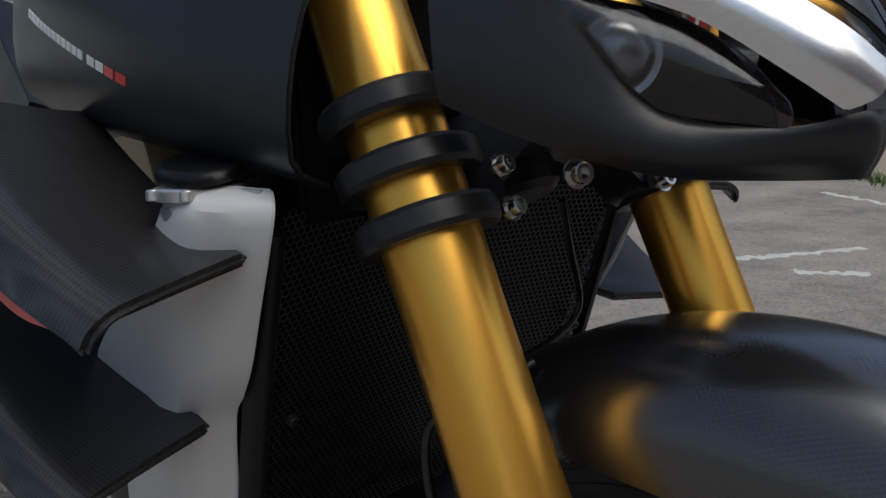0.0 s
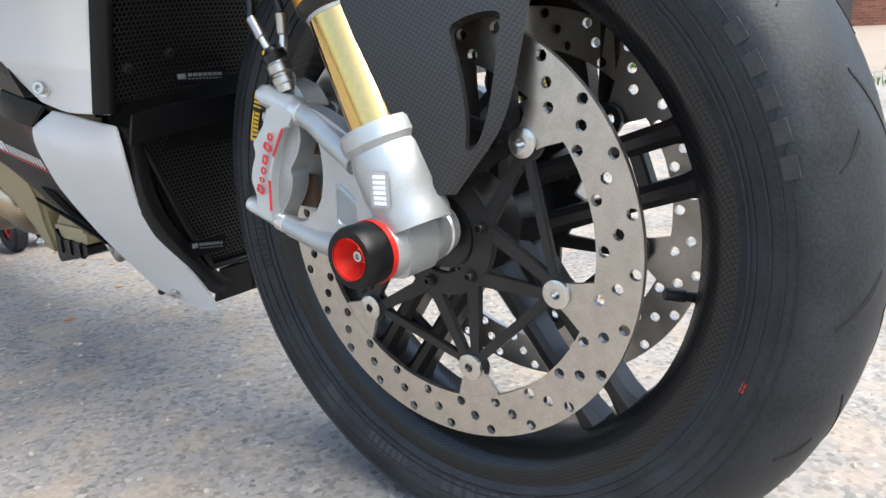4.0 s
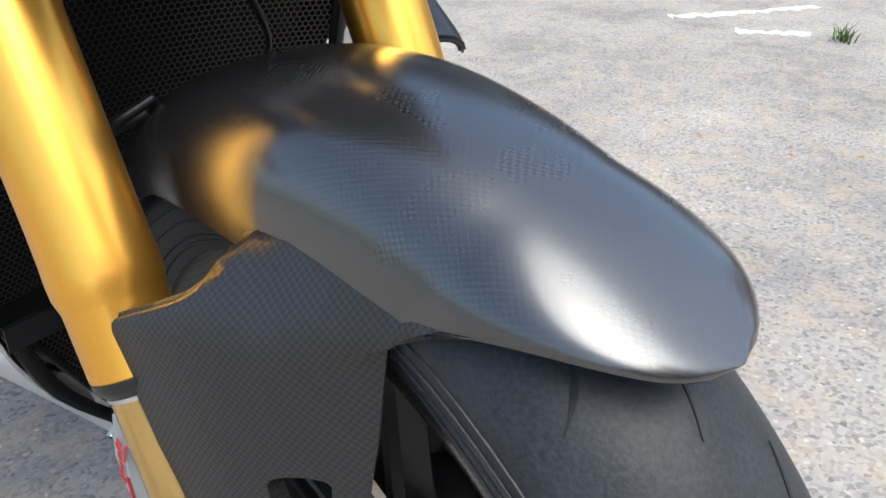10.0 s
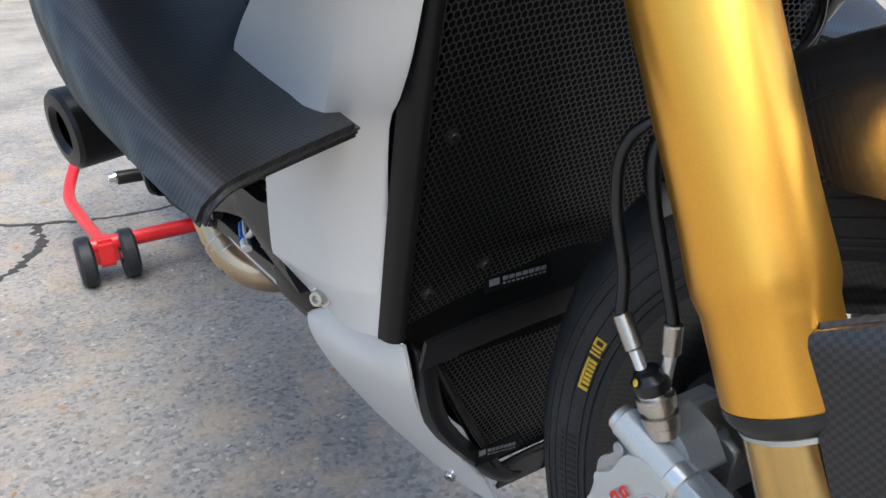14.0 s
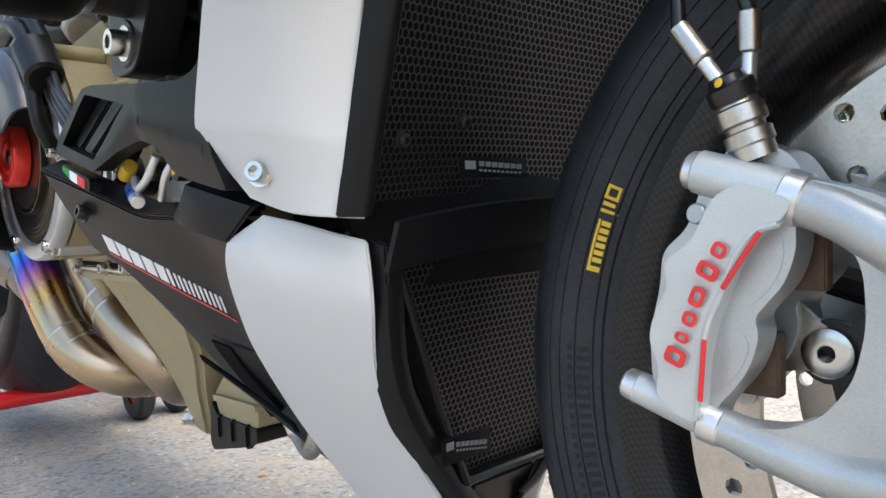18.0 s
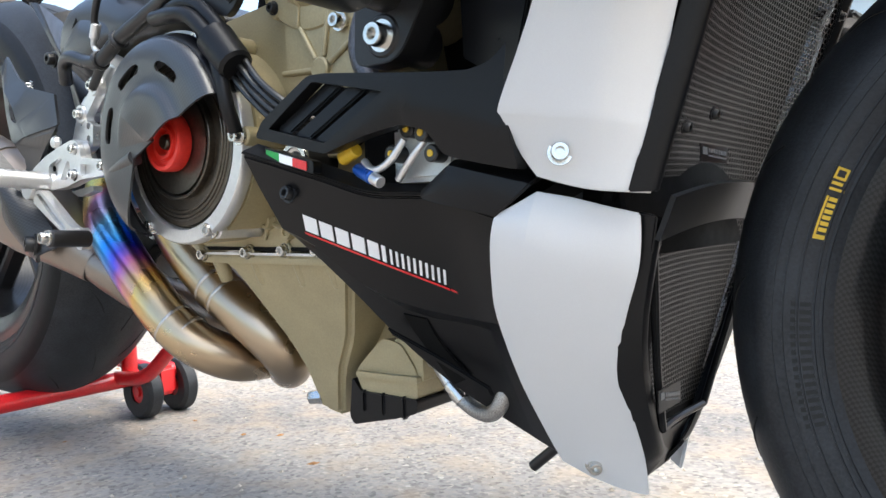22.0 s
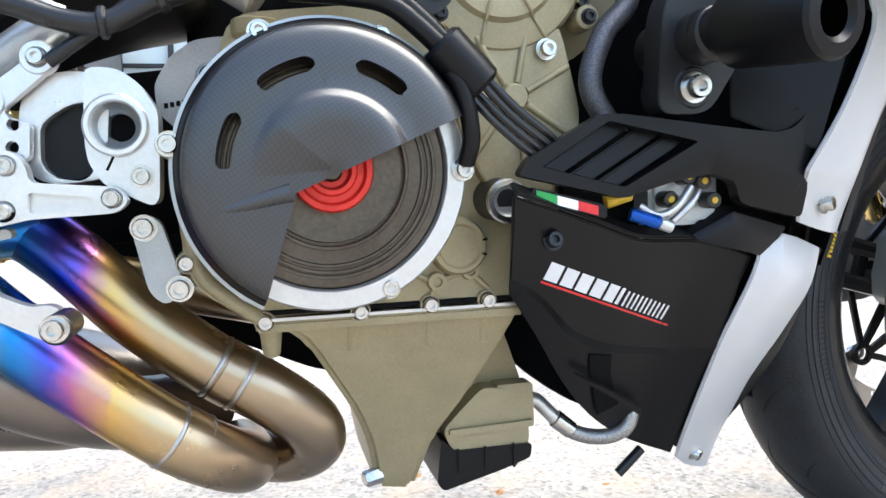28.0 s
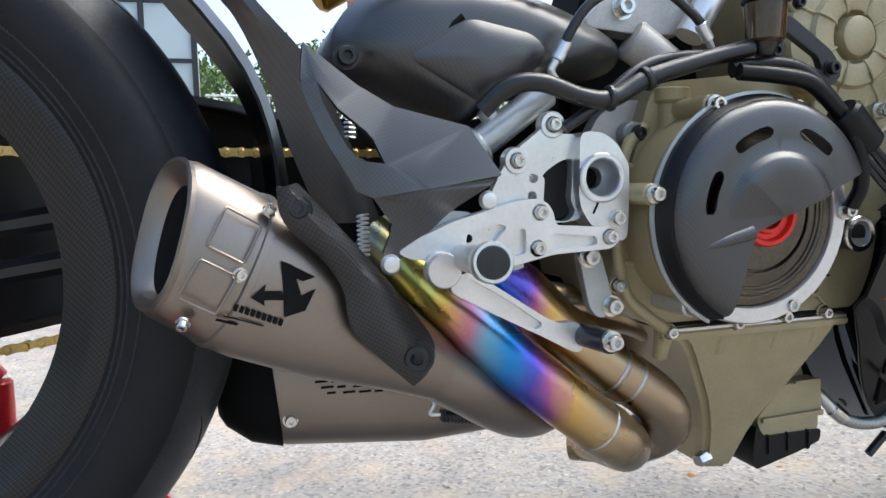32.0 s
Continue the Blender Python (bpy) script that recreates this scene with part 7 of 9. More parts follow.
part("seat_base", strip([[(-0.90, -0.13, 0.70), (-0.90, -0.10, 0.78)], [(-1.05, -0.12, 0.74), (-1.05, -0.08, 0.82)], [(-1.20, -0.09, 0.80), (-1.20, -0.06, 0.88)], [(-1.40, -0.05, 0.92), (-1.40, -0.03, 0.98)]], -0.05, -1, 4), M_BLACK, bike, "black seat base")

# swing arm pivot plate, rear set and foot peg
PV = V(-0.9371, 0, 0.4985)
arm_hole = rounded([(-0.9880, 0.4996), (-0.9806, 0.5070), (-0.9683, 0.5142), (-0.9570, 0.5166), (-0.9576, 0.4995), (-0.9598, 0.4793), (-0.9543, 0.4686), (-0.9628, 0.4609), (-0.9807, 0.4636), (-0.9892, 0.4738)], 0.006)
pivot = part("pivot_plate", plate(rounded([(-0.9996, 0.5150), (-0.9934, 0.5263), (-0.9776, 0.5366), (-0.9543, 0.5371), (-0.9422, 0.5216), (-0.9481, 0.4629), (-0.9809, 0.4591), (-0.9961, 0.4652), (-1.0026, 0.4877)], 0.008), 0.014, side(-0.166), [arm_hole], 0.003), M_BRIGHT, bike, "bare alloy swing arm pivot plate")
part("pivot_clamp", plate(rounded([(-0.9561, 0.5340), (-0.9515, 0.5383), (-0.9344, 0.5372), (-0.9211, 0.5276), (-0.9097, 0.5089), (-0.9103, 0.4754), (-0.9118, 0.4471), (-0.9166, 0.4427), (-0.9240, 0.4459), (-0.9429, 0.4560), (-0.9478, 0.4590), (-0.9563, 0.4729), (-0.9580, 0.4863)], 0.006), 0.026, side(-0.166), [circle(PV.x, PV.z, 0.0160, 28)], 0.004), M_BRIGHT, pivot)
part("pivot_ring", lathe([(0.0160, 0.0), (0.0160, 0.0040), (0.0172, 0.0055), (0.0200, 0.0055), (0.0215, 0.0040), (0.0215, 0.0)], Matrix.Translation((PV.x, -0.1915, PV.z)) @ side(0), 40, loop=True), M_BRIGHT, pivot)
part("pivot_bore", lathe([(0.0160, 0.0), (0.0158, -0.010), (0.0120, -0.016), (0.0100, -0.018), (0.0095, -0.030), (0.016, -0.032)], Matrix.Translation((PV.x, -0.1925, PV.z)) @ side(0), 32), M_SILVER, pivot)
part("bore_hole", rod((PV.x, -0.150, PV.z), (PV.x, -0.166, PV.z), 0.0110), M_DARK, pivot)
part("black_spacer", rod((-0.9720, -0.10, 0.490), (-0.9720, -0.168, 0.490), 0.030, 0.030, 24, bevel=0.003), M_BLACK, pivot)
part("clamp_slit", tube([(-0.9388, -0.1925, 0.4812), (-0.9408, -0.1925, 0.4759), (-0.9448, -0.1925, 0.4680)], 0.0009, 6, 3), M_DARK, pivot)
bolt(pivot, (-0.9225, -0.1925, 0.4633), size=1.2)
strut = part("rear_set_strut", plate(rounded([(-0.9927, 0.5405), (-0.9850, 0.5499), (-0.9760, 0.5481), (-0.9728, 0.5411), (-0.9793, 0.5330), (-1.0060, 0.5098), (-1.0029, 0.5033), (-0.9902, 0.5007), (-0.9921, 0.4768), (-1.0079, 0.4688), (-1.0447, 0.4705), (-1.0385, 0.4873), (-1.0315, 0.5020), (-1.0216, 0.5188)], 0.004), 0.010, side(-0.184), [circle(*[(-1.0005, 0.4997)][0], 0.0042, 14), circle(*[(-1.0021, 0.4846)][0], 0.0042, 14)], 0.002), M_BRIGHT, bike, "bare alloy rear set strut")
for p in ((-0.9828, -0.1960, 0.5436), (-1.0154, -0.1960, 0.5143)):
    part("strut_eye", lathe([(0, 0.0), (0.0105, 0.0), (0.0115, -0.002), (0.0118, -0.010), (0, -0.010)], Matrix.Translation((p[0], -0.196, p[2])) @ side(0), 28), M_BRIGHT, strut)
    bolt(strut, p, size=1.05)
set_outline = rounded([(-1.1229, 0.4450), (-1.1042, 0.4560), (-1.0775, 0.4668), (-1.0414, 0.4767), (-1.0084, 0.4832), (-0.9968, 0.4806), (-0.9901, 0.4709), (-0.9892, 0.4606), (-0.9371, 0.4565), (-0.9284, 0.4467), (-0.9377, 0.4388), (-0.9911, 0.4365), (-1.0233, 0.4296), (-1.0600, 0.4267), (-1.0793, 0.4339), (-1.1135, 0.4395)], 0.005)
pockets = [rounded([(-1.0685, 0.4390), (-1.0655, 0.4571), (-1.0400, 0.4641), (-1.0313, 0.4611), (-1.0505, 0.4403), (-1.0575, 0.4358)], 0.003),
           rounded([(-1.0385, 0.4379), (-1.0211, 0.4597), (-1.0153, 0.4585), (-1.0150, 0.4393), (-1.0205, 0.4371)], 0.003),
           rounded([(-0.9904, 0.4542), (-0.9515, 0.4498), (-0.9509, 0.4427), (-0.9910, 0.4404)], 0.003)]
set_ = part("rear_set", plate(set_outline, 0.007, side(-0.198), bevel=0.001), M_BRIGHT, bike, "machined alloy rear set plate")
part("set_face", plate(set_outline, 0.0060, side(-0.2052), pockets, 0.0016), M_BRIGHT, set_, "machined face with three milled pockets")
for p in ((-1.0630, -0.2055, 0.4528), (-1.0539, -0.2055, 0.4443)):
    part("drilled_hole", rod(p, (p[0], p[1] - 0.0004, p[2]), 0.0034), M_DARK, set_)
part("set_underside", plate(rounded([(-1.0601, 0.4253), (-1.0095, 0.4306), (-1.0076, 0.4243), (-1.0355, 0.4192), (-1.0439, 0.4185)], 0.003), 0.012, side(-0.176), bevel=0.002), M_SILVER, set_)
part("heel_bracket", plate(rounded([(-1.1170, 0.4476), (-1.1046, 0.4634), (-1.0893, 0.4730), (-1.0715, 0.4750), (-1.0576, 0.4735), (-1.0518, 0.4682), (-1.0904, 0.4543), (-1.1143, 0.4412)], 0.005), 0.010, side(-0.186), bevel=0.002), M_SILVER, set_)
for x, z in ([(-0.9395, 0.4488)][0], [(-1.0024, 0.4718)][0], [(-1.0050, 0.4424)][0]):
    bolt(set_, (x, -0.2112, z), size=1.05)
part("knob", lathe([(0, 0), (0.0060, 0.001), (0.0080, 0.005), (0.0060, 0.009), (0, 0.010)], Matrix.Translation((-1.130, -0.214, 0.437)) @ side(0), 20), M_BRIGHT, set_)
part("knob", lathe([(0, 0), (0.0060, 0.001), (0.0080, 0.005), (0.0060, 0.009), (0, 0.010)], Matrix.Translation((-1.047, -0.205, 0.483)) @ side(0), 20), M_BRIGHT, set_)
peg = part("foot_peg", lathe([(0, 0), (0.012, 0)] + [(0.0100 + 0.0012 * (k % 2), 0.004 + k * 0.004) for k in range(19)] + [(0.0110, 0.084), (0.0105, 0.088), (0, 0.088)], frame_to((-1.068, -0.206, 0.438), (-1.082, -0.32, 0.445)), 24), M_BRIGHT, bike, "knurled alloy foot peg")
part("peg_rim", lathe([(0.0112, 0.0), (0.0140, 0.0), (0.0146, 0.002), (0.0146, 0.014), (0.0136, 0.0165), (0.0112, 0.0165)], frame_to((-1.0785, -0.296, 0.443), (-1.082, -0.32, 0.445)), 36, loop=True), M_BRIGHT, peg)
part("peg_cap", lathe([(0, 0), (0.0108, 0), (0.0118, 0.002), (0.0118, 0.016), (0.0108, 0.018), (0, 0.0185)], frame_to((-1.0785, -0.296, 0.443), (-1.082, -0.32, 0.445)), 28), M_HOSE, peg, "black peg end cap")
lever_outline = rounded([(-1.0843, 0.4154), (-1.0823, 0.4249), (-1.0661, 0.4282), (-1.0373, 0.4091), (-1.0055, 0.3875), (-0.9904, 0.3805), (-0.9768, 0.3818), (-0.9691, 0.3724), (-0.9719, 0.3566), (-0.9800, 0.3562), (-1.0042, 0.3699), (-1.0461, 0.3916), (-1.0811, 0.4110)], 0.006)
lever = part("brake_lever", plate(lever_outline, 0.006, side(-0.212), bevel=0.0015), M_BRIGHT, bike, "bare alloy rear brake lever")
part("lever_face", plate(lever_outline, 0.0050, side(-0.2182), [rounded([(-1.0752, 0.4223), (-1.0686, 0.4235), (-1.0375, 0.4041), (-1.0077, 0.3830), (-1.0092, 0.3780), (-1.0153, 0.3786), (-1.0458, 0.3982)], 0.0035)], 0.0014), M_BRIGHT, lever, "milled lever face with a long pocket")
part("lever_pivot", lathe([(0.0, 0.0), (0.0130, 0.0), (0.0142, 0.002), (0.0142, 0.012), (0.0130, 0.014), (0.0, 0.014)], Matrix.Translation((-1.0896, -0.2140, 0.4304)) @ side(0), 36), M_BRIGHT, lever)
part("lever_peg", rod((-0.970, -0.216, 0.369), (-0.967, -0.262, 0.371), 0.0095, 0.0095, 18), M_HOSE, lever)
bolt(lever, (-0.967, -0.264, 0.372), size=1.25)
link = part("engine_link", plate(rounded([(-0.940, 0.434), (-0.918, 0.434), (-0.902, 0.378), (-0.916, 0.366), (-0.928, 0.376)], 0.009), 0.012, side(-0.140), bevel=0.003), M_SILVER, bike, "grey alloy engine link bar")
bolt(link, (-0.929, -0.153, 0.426), size=1.5)
bolt(link, (-0.906, -0.153, 0.379), size=1.5)

# carbon heel blade beside the swing arm
def facets(points, faces, thick):
    """A folded sheet from named corners and flat faces, given some thickness and soft folds."""
    bm = bmesh.new()
    vs = {k: bm.verts.new(p) for k, p in points.items()}
    for f in faces:
        bm.faces.new([vs[k] for k in f])
    bmesh.ops.recalc_face_normals(bm, faces=bm.faces)
    if sum(f.normal.y for f in bm.faces) > 0:
        bmesh.ops.reverse_faces(bm, faces=bm.faces)
    folds = [e for e in bm.edges if len(e.link_faces) == 2]
    bmesh.ops.bevel(bm, geom=folds, offset=0.0035, segments=3, affect="EDGES", clamp_overlap=True)
    bmesh.ops.solidify(bm, geom=list(bm.faces), thickness=thick)
    return bm


blade = part("heel_guard", facets({'a': (-1.1895, -0.2060, 0.5913), 'b': (-1.1831, -0.2050, 0.5924), 'c': (-1.1449, -0.2050, 0.5717), 'd': (-1.1236, -0.2060, 0.5589), 'e': (-1.0751, -0.2080, 0.5325), 'f': (-1.0359, -0.2126, 0.5037), 'g': (-1.0383, -0.2135, 0.4988), 'h': (-1.0969, -0.2235, 0.4903), 'i': (-1.1092, -0.2210, 0.5001), 'j': (-1.1248, -0.2180, 0.5125), 'k': (-1.1420, -0.2170, 0.5347), 'l': (-1.1639, -0.2140, 0.5600), 'm': (-1.1825, -0.2090, 0.5770), 'n': (-1.1737, -0.2080, 0.5565), 'o': (-1.1567, -0.2130, 0.5225), 'p': (-1.1488, -0.2150, 0.5160), 'q': (-1.1285, -0.2170, 0.4870), 'r': (-1.1495, -0.2150, 0.4970), 's': (-1.1694, -0.2120, 0.5207), 't': (-1.1824, -0.2080, 0.5482), 'u': (-1.1911, -0.2060, 0.5732), 'v': (-1.0773, -0.2100, 0.4763), 'w': (-1.1031, -0.2090, 0.4538), 'x': (-1.1217, -0.2090, 0.4384), 'y': (-1.1336, -0.2090, 0.4452), 'z': (-1.1256, -0.2100, 0.4637)}, ("abmu", "bcl", "blm", "cdkl"[:4], "dejk", "eij", "efghi", "umnt", "nost", "oprs", "pjir"[:4], "ihqr", "hgvq", "vwzq", "wxyz"), 0.004), M_CARBON_COARSE, bike, "matt carbon heel guard with an opening", 28)
for p in ((-1.118, -0.206, 0.462), (-1.092, -0.200, 0.480)):
    part("guard_spacer", rod((p[0], -0.190, p[2]), (p[0], p[1], p[2]), 0.007), M_BLACK_METAL, blade)

# ---- rear wheel, chain, swing arm ----
RAX = V(-1.590, 0, 0.428)
R_R, R_H, R_RIM = 0.356, 0.104, 0.251
rear_tyre = tyre("rear_tyre", RAX, R_R, R_H, R_RIM, "wide worn black sport tyre")
rear_tyre.data.materials.append(M_SIDEWALL)
for f in rear_tyre.data.polygons:
    if abs(f.center.y - RAX.y) > 0.93 * R_H or math.hypot(f.center.x - RAX.x, f.center.z - RAX.z) < R_RIM + 0.02:
        f.material_index = 1
for d0, d1, n in ((150, 172, 12), (182, 196, 8), (204, 214, 6), (128, 142, 8)):
    for r0, r1 in ((R_RIM + 0.026, R_RIM + 0.037),) if n < 12 else ((R_RIM + 0.022, R_RIM + 0.040),):
        for k in range(n):
            u0, u1 = d0 + (d1 - d0) * k / n, d0 + (d1 - d0) * (k + 0.66) / n
            w = wall_at(R_R, R_H, R_RIM, (r0 + r1) / 2) + 0.0006
            ring_ = [on_wheel(r, d, -w, RAX) for r, d in ((r0, u0), (r0, u1), (r1, u1 + 0.3), (r1, u0 + 0.3))]
            part("sidewall_mark", loft([[p + V(0, 0.0015, 0) for p in ring_], ring_]), M_MARK, rear_tyre)
for k in range(10):
    d = k * 36 + 4
    for sg, off in ((-1, 0), (1, 18)):
        sipe(rear_tyre, R_R, R_H, R_RIM, RAX, sg * 0.30, sg * 0.62, d + off, d + off + 8, 0.8)
        sipe(rear_tyre, R_R, R_H, R_RIM, RAX, sg * 0.06, sg * 0.26, d + off + 12, d + off + 24, 0.7)
bead_rings(rear_tyre, RAX, R_R, R_H, R_RIM)
rear_rim = rim("rear_rim", RAX, 0.247, 0.088, 0.216, "black carbon rear rim")
part("hub", lathe([(0.02, 0.06), (0.045, 0.06), (0.05, 0.03), (0.05, -0.06), (0.02, -0.06)], wheel_turn(RAX), 32, loop=True), M_BLACK_METAL, rear_rim)
for k in range(5):
    for off in (-0.021, 0.021):
        part("spoke", spoke(RAX, 8 + 72 * k, off, 0.042, 0.214, 0.022, 0.036), M_SPOKE, rear_rim)
part("rear_disc", disc_mesh(RAX, 0.062, 0.085, 0.122, 0.005, 60, 0.004), M_STEEL, bike, "drilled rear brake disc", 30)
# rear rows made extra deep, so their bulk darkens the wheel opening
arm = part("swing_arm", strip([[(-0.95, 0.11, 0.56), (-0.95, 0.14, 0.54), (-0.95, 0.14, 0.46), (-0.95, 0.11, 0.44)], [(-1.15, 0.12, 0.57), (-1.15, 0.15, 0.55), (-1.15, 0.15, 0.47), (-1.15, 0.12, 0.45)], [(-1.35, 0.14, 0.60), (-1.35, 0.165, 0.58), (-1.35, 0.165, 0.40), (-1.35, 0.14, 0.38)], [(-1.62, 0.14, 0.54), (-1.62, 0.165, 0.52), (-1.62, 0.165, 0.35), (-1.62, 0.14, 0.33)]], -0.01, -1, 4), M_BLACK_METAL, bike, "black single-sided swing arm")
# added dark plate: shade beside the swing arm, given as a shape
part("arm_gap_shade", plate(rounded([(-1.02, 0.56), (-1.16, 0.585), (-1.215, 0.56), (-1.215, 0.44), (-1.12, 0.41), (-1.02, 0.44)], 0.02), 0.02, side(0.135), bevel=0.006), M_DARK, arm)
hugger = part("rear_hugger", strip([
    [(-1.290, -0.118, 0.712), (-1.262, -0.122, 0.700), (-1.262, -0.090, 0.680)],
    [(-1.240, -0.112, 0.655), (-1.212, -0.124, 0.640), (-1.215, -0.085, 0.625)],
    [(-1.212, -0.106, 0.600), (-1.172, -0.124, 0.590), (-1.180, -0.080, 0.57)],
    [(-1.190, -0.104, 0.530), (-1.140, -0.120, 0.520), (-1.150, -0.080, 0.51)],
    [(-1.165, -0.104, 0.465), (-1.120, -0.116, 0.465), (-1.130, -0.080, 0.46)],
], -0.004, -1, 4), M_CARBON_COARSE, bike, "matt carbon rear hugger")
part("hugger_inner", strip([
    [(-1.300, -0.09, 0.700), (-1.300, 0.0, 0.730), (-1.300, 0.09, 0.700)],
    [(-1.225, -0.09, 0.600), (-1.215, 0.0, 0.620), (-1.225, 0.09, 0.600)],
    [(-1.200, -0.09, 0.500), (-1.185, 0.0, 0.505), (-1.200, 0.09, 0.500)],
    [(-1.215, -0.09, 0.400), (-1.195, 0.0, 0.400), (-1.215, 0.09, 0.400)],
], -0.003, -1, 4), M_BLACK, hugger)
tail = part("tail_arm", tube([(-1.30, -0.112, 0.722), (-1.33, -0.10, 0.76), (-1.40, -0.08, 0.80)], 0.016, 12), M_CARBON, hugger)

# chain: links as plates and rollers, top and bottom runs
def chain_run(a, b, n):
    a, b = Vector(a), Vector(b)
    d = (b - a) / n
    for k in range(n):
        p = a + d * (k + 0.5)
        m = Matrix.Translation(p) @ Matrix.Rotation(math.atan2(d.z, -d.x) * 1.0 + math.pi, 4, "Y") @ side(0)
        L = d.length
        w = 0.0065 if k % 2 else 0.0058
        outline = rounded([(-L * 0.72, -w), (-L * 0.2, -w * 0.7), (L * 0.2, -w * 0.7), (L * 0.72, -w), (L * 0.72, w), (L * 0.2, w * 0.7), (-L * 0.2, w * 0.7), (-L * 0.72, w)], 0.003, 3)
        part("chain_link", plate(outline, 0.0016, m @ Matrix.Translation((0, 0, 0.008 if k % 2 else 0.0062)), bevel=0.0003), M_CHAIN, chain)
        part("chain_roller", rod(m @ V(-L / 2, 0, -0.009), m @ V(-L / 2, 0, 0.0105), 0.004, segs=10), M_CHAIN, chain)


chain = part("chain", box((-1.62, 0.098, 0.33), (-1.60, 0.102, 0.50), 0.001), M_CHAIN, bike, "gold roller chain")
chain_run((-1.02, 0.10, 0.533), (-1.56, 0.10, 0.545), 34)
chain_run((-1.02, 0.10, 0.405), (-1.60, 0.10, 0.318), 36)

# ---- mufflers ----
def ellipse(c, ax, up, rw, rh, n=28, sq=2.5):
    ax = Vector(ax).normalized()
    u = Vector(up)
    u = (u - ax * u.dot(ax)).normalized()
    w = ax.cross(u)
    out = []
    for k in range(n):
        t = 2 * math.pi * k / n
        cs, sn = math.cos(t), math.sin(t)
        out.append(Vector(c) + w * rw * math.copysign(abs(cs) ** (2 / sq), cs) + u * rh * math.copysign(abs(sn) ** (2 / sq), sn))
    return out


A, B = V(-1.292, -0.203, 0.466), V(-1.075, -0.145, 0.333)
ax = B - A
muff = part("muffler", loft([ellipse(A + ax * t, ax + V(0.03, 0.09, 0.09) * max(0, 0.3 - t) * 2, (0, 0, 1), rw, rh) for t, rw, rh in ((0.0, 0.040, 0.056), (0.02, 0.042, 0.0585), (0.25, 0.046, 0.061), (0.30, 0.047, 0.061), (0.55, 0.045, 0.052), (0.80, 0.036, 0.037), (1.0, 0.027, 0.027))], cap=False), M_MUFFLER, bike, "brushed titanium muffler with a dark print", 45)
part("muffler_tip", loft([ellipse(A + ax * t, ax + V(0.03, 0.09, 0.09) * 0.6, (0, 0, 1), rw, rh) for t, rw, rh in ((0.012, 0.040, 0.056), (-0.012, 0.041, 0.057), (-0.016, 0.038, 0.054), (-0.004, 0.031, 0.047), (0.06, 0.022, 0.036), (0.16, 0.021, 0.035))], cap=False), M_MUFFLER, muff)
part("outlet", loft([ellipse(A + ax * t, ax + V(0.03, 0.09, 0.09) * 0.6, (0, 0, 1), 0.0285, 0.0430) for t in (0.030, 0.045)]), M_DARK, muff)
part("muffler_band", loft([ellipse(A + ax * t, ax + V(0, 0.02, 0.012), (0, 0, 1), rw, rh) for t, rw, rh in ((0.196, 0.0450, 0.0600), (0.200, 0.0472, 0.0620), (0.218, 0.0478, 0.0624), (0.222, 0.0455, 0.0605))], cap=False), M_MUFFLER, muff)
nrm = V(ax.z, 0, -ax.x).normalized()


def on_muffler(t, s, lift=0.0):
    """A point on the outer flank: t along, s up or down from the middle in metres."""
    c = A + ax * t
    out = ax.cross(V(0, 0, 1)).normalized()
    if out.y > 0:
        out = -out
    up = out.cross(ax).normalized()
    if up.z < 0:
        up = -up
    return c + out * (0.0468 + lift - 0.35 * abs(s / 0.058) ** 3 * 0.047) + up * s


for t, s in ((0.185, -0.004), (0.185, 0.046), (0.12, -0.050)):
    q = on_muffler(t, s, 0.001)
    bolt(muff, q, q - (A + ax * t), 0.8)
# printed emblem as plain dark shapes
def flank_patch(pts, lift=0.0012):
    f = [on_muffler(t, s, lift) for t, s in pts]
    k = [on_muffler(t, s, lift - 0.001) for t, s in pts]
    return loft([k, f])


for pts in ([(0.271, 0.018), (0.303, 0.019), (0.399, -0.006), (0.352, -0.017)], [(0.285, 0.0185), (0.381, 0.019), (0.353, 0.012), (0.307, 0.011)], [(0.397, 0.011), (0.397, -0.006), (0.366, -0.006), (0.371, 0.003)], [(0.241, -0.015), (0.261, -0.002), (0.266, -0.0065), (0.309, -0.001), (0.331, -0.006), (0.277, -0.0125), (0.285, -0.016)]):
    part("dark_mark", flank_patch(pts), M_DARK, muff)
for k in range(9):
    t, s = 0.210 + k * 0.0165, -0.0230 + k * 0.0005
    part("dark_mark", flank_patch([(t, s), (t + 0.011, s), (t + 0.014, s - 0.005), (t + 0.003, s - 0.005)]), M_DARK, muff)
part("dark_mark", flank_patch([(0.20, -0.0335), (0.31, -0.0285), (0.31, -0.0295), (0.20, -0.0345)]), M_DARK, muff)
part("dark_mark", flank_patch([(0.188, -0.0375), (0.245, -0.0345), (0.245, -0.0365), (0.188, -0.0395)]), M_DARK, muff)
for t0, t1, s0, s1 in ((0.07, 0.18, 0.004, 0.034), (0.07, 0.18, -0.036, -0.006)):
    ring_ = rounded([(t0, s0), (t1, s0), (t1, s1), (t0, s1)], 0.006, 3)
    pts = [on_muffler(t, s, 0.0012) for t, s in ring_]
    part("pressed_rib", tube(pts + pts[:2], 0.0010, 6, 1), M_MUFFLER, muff)
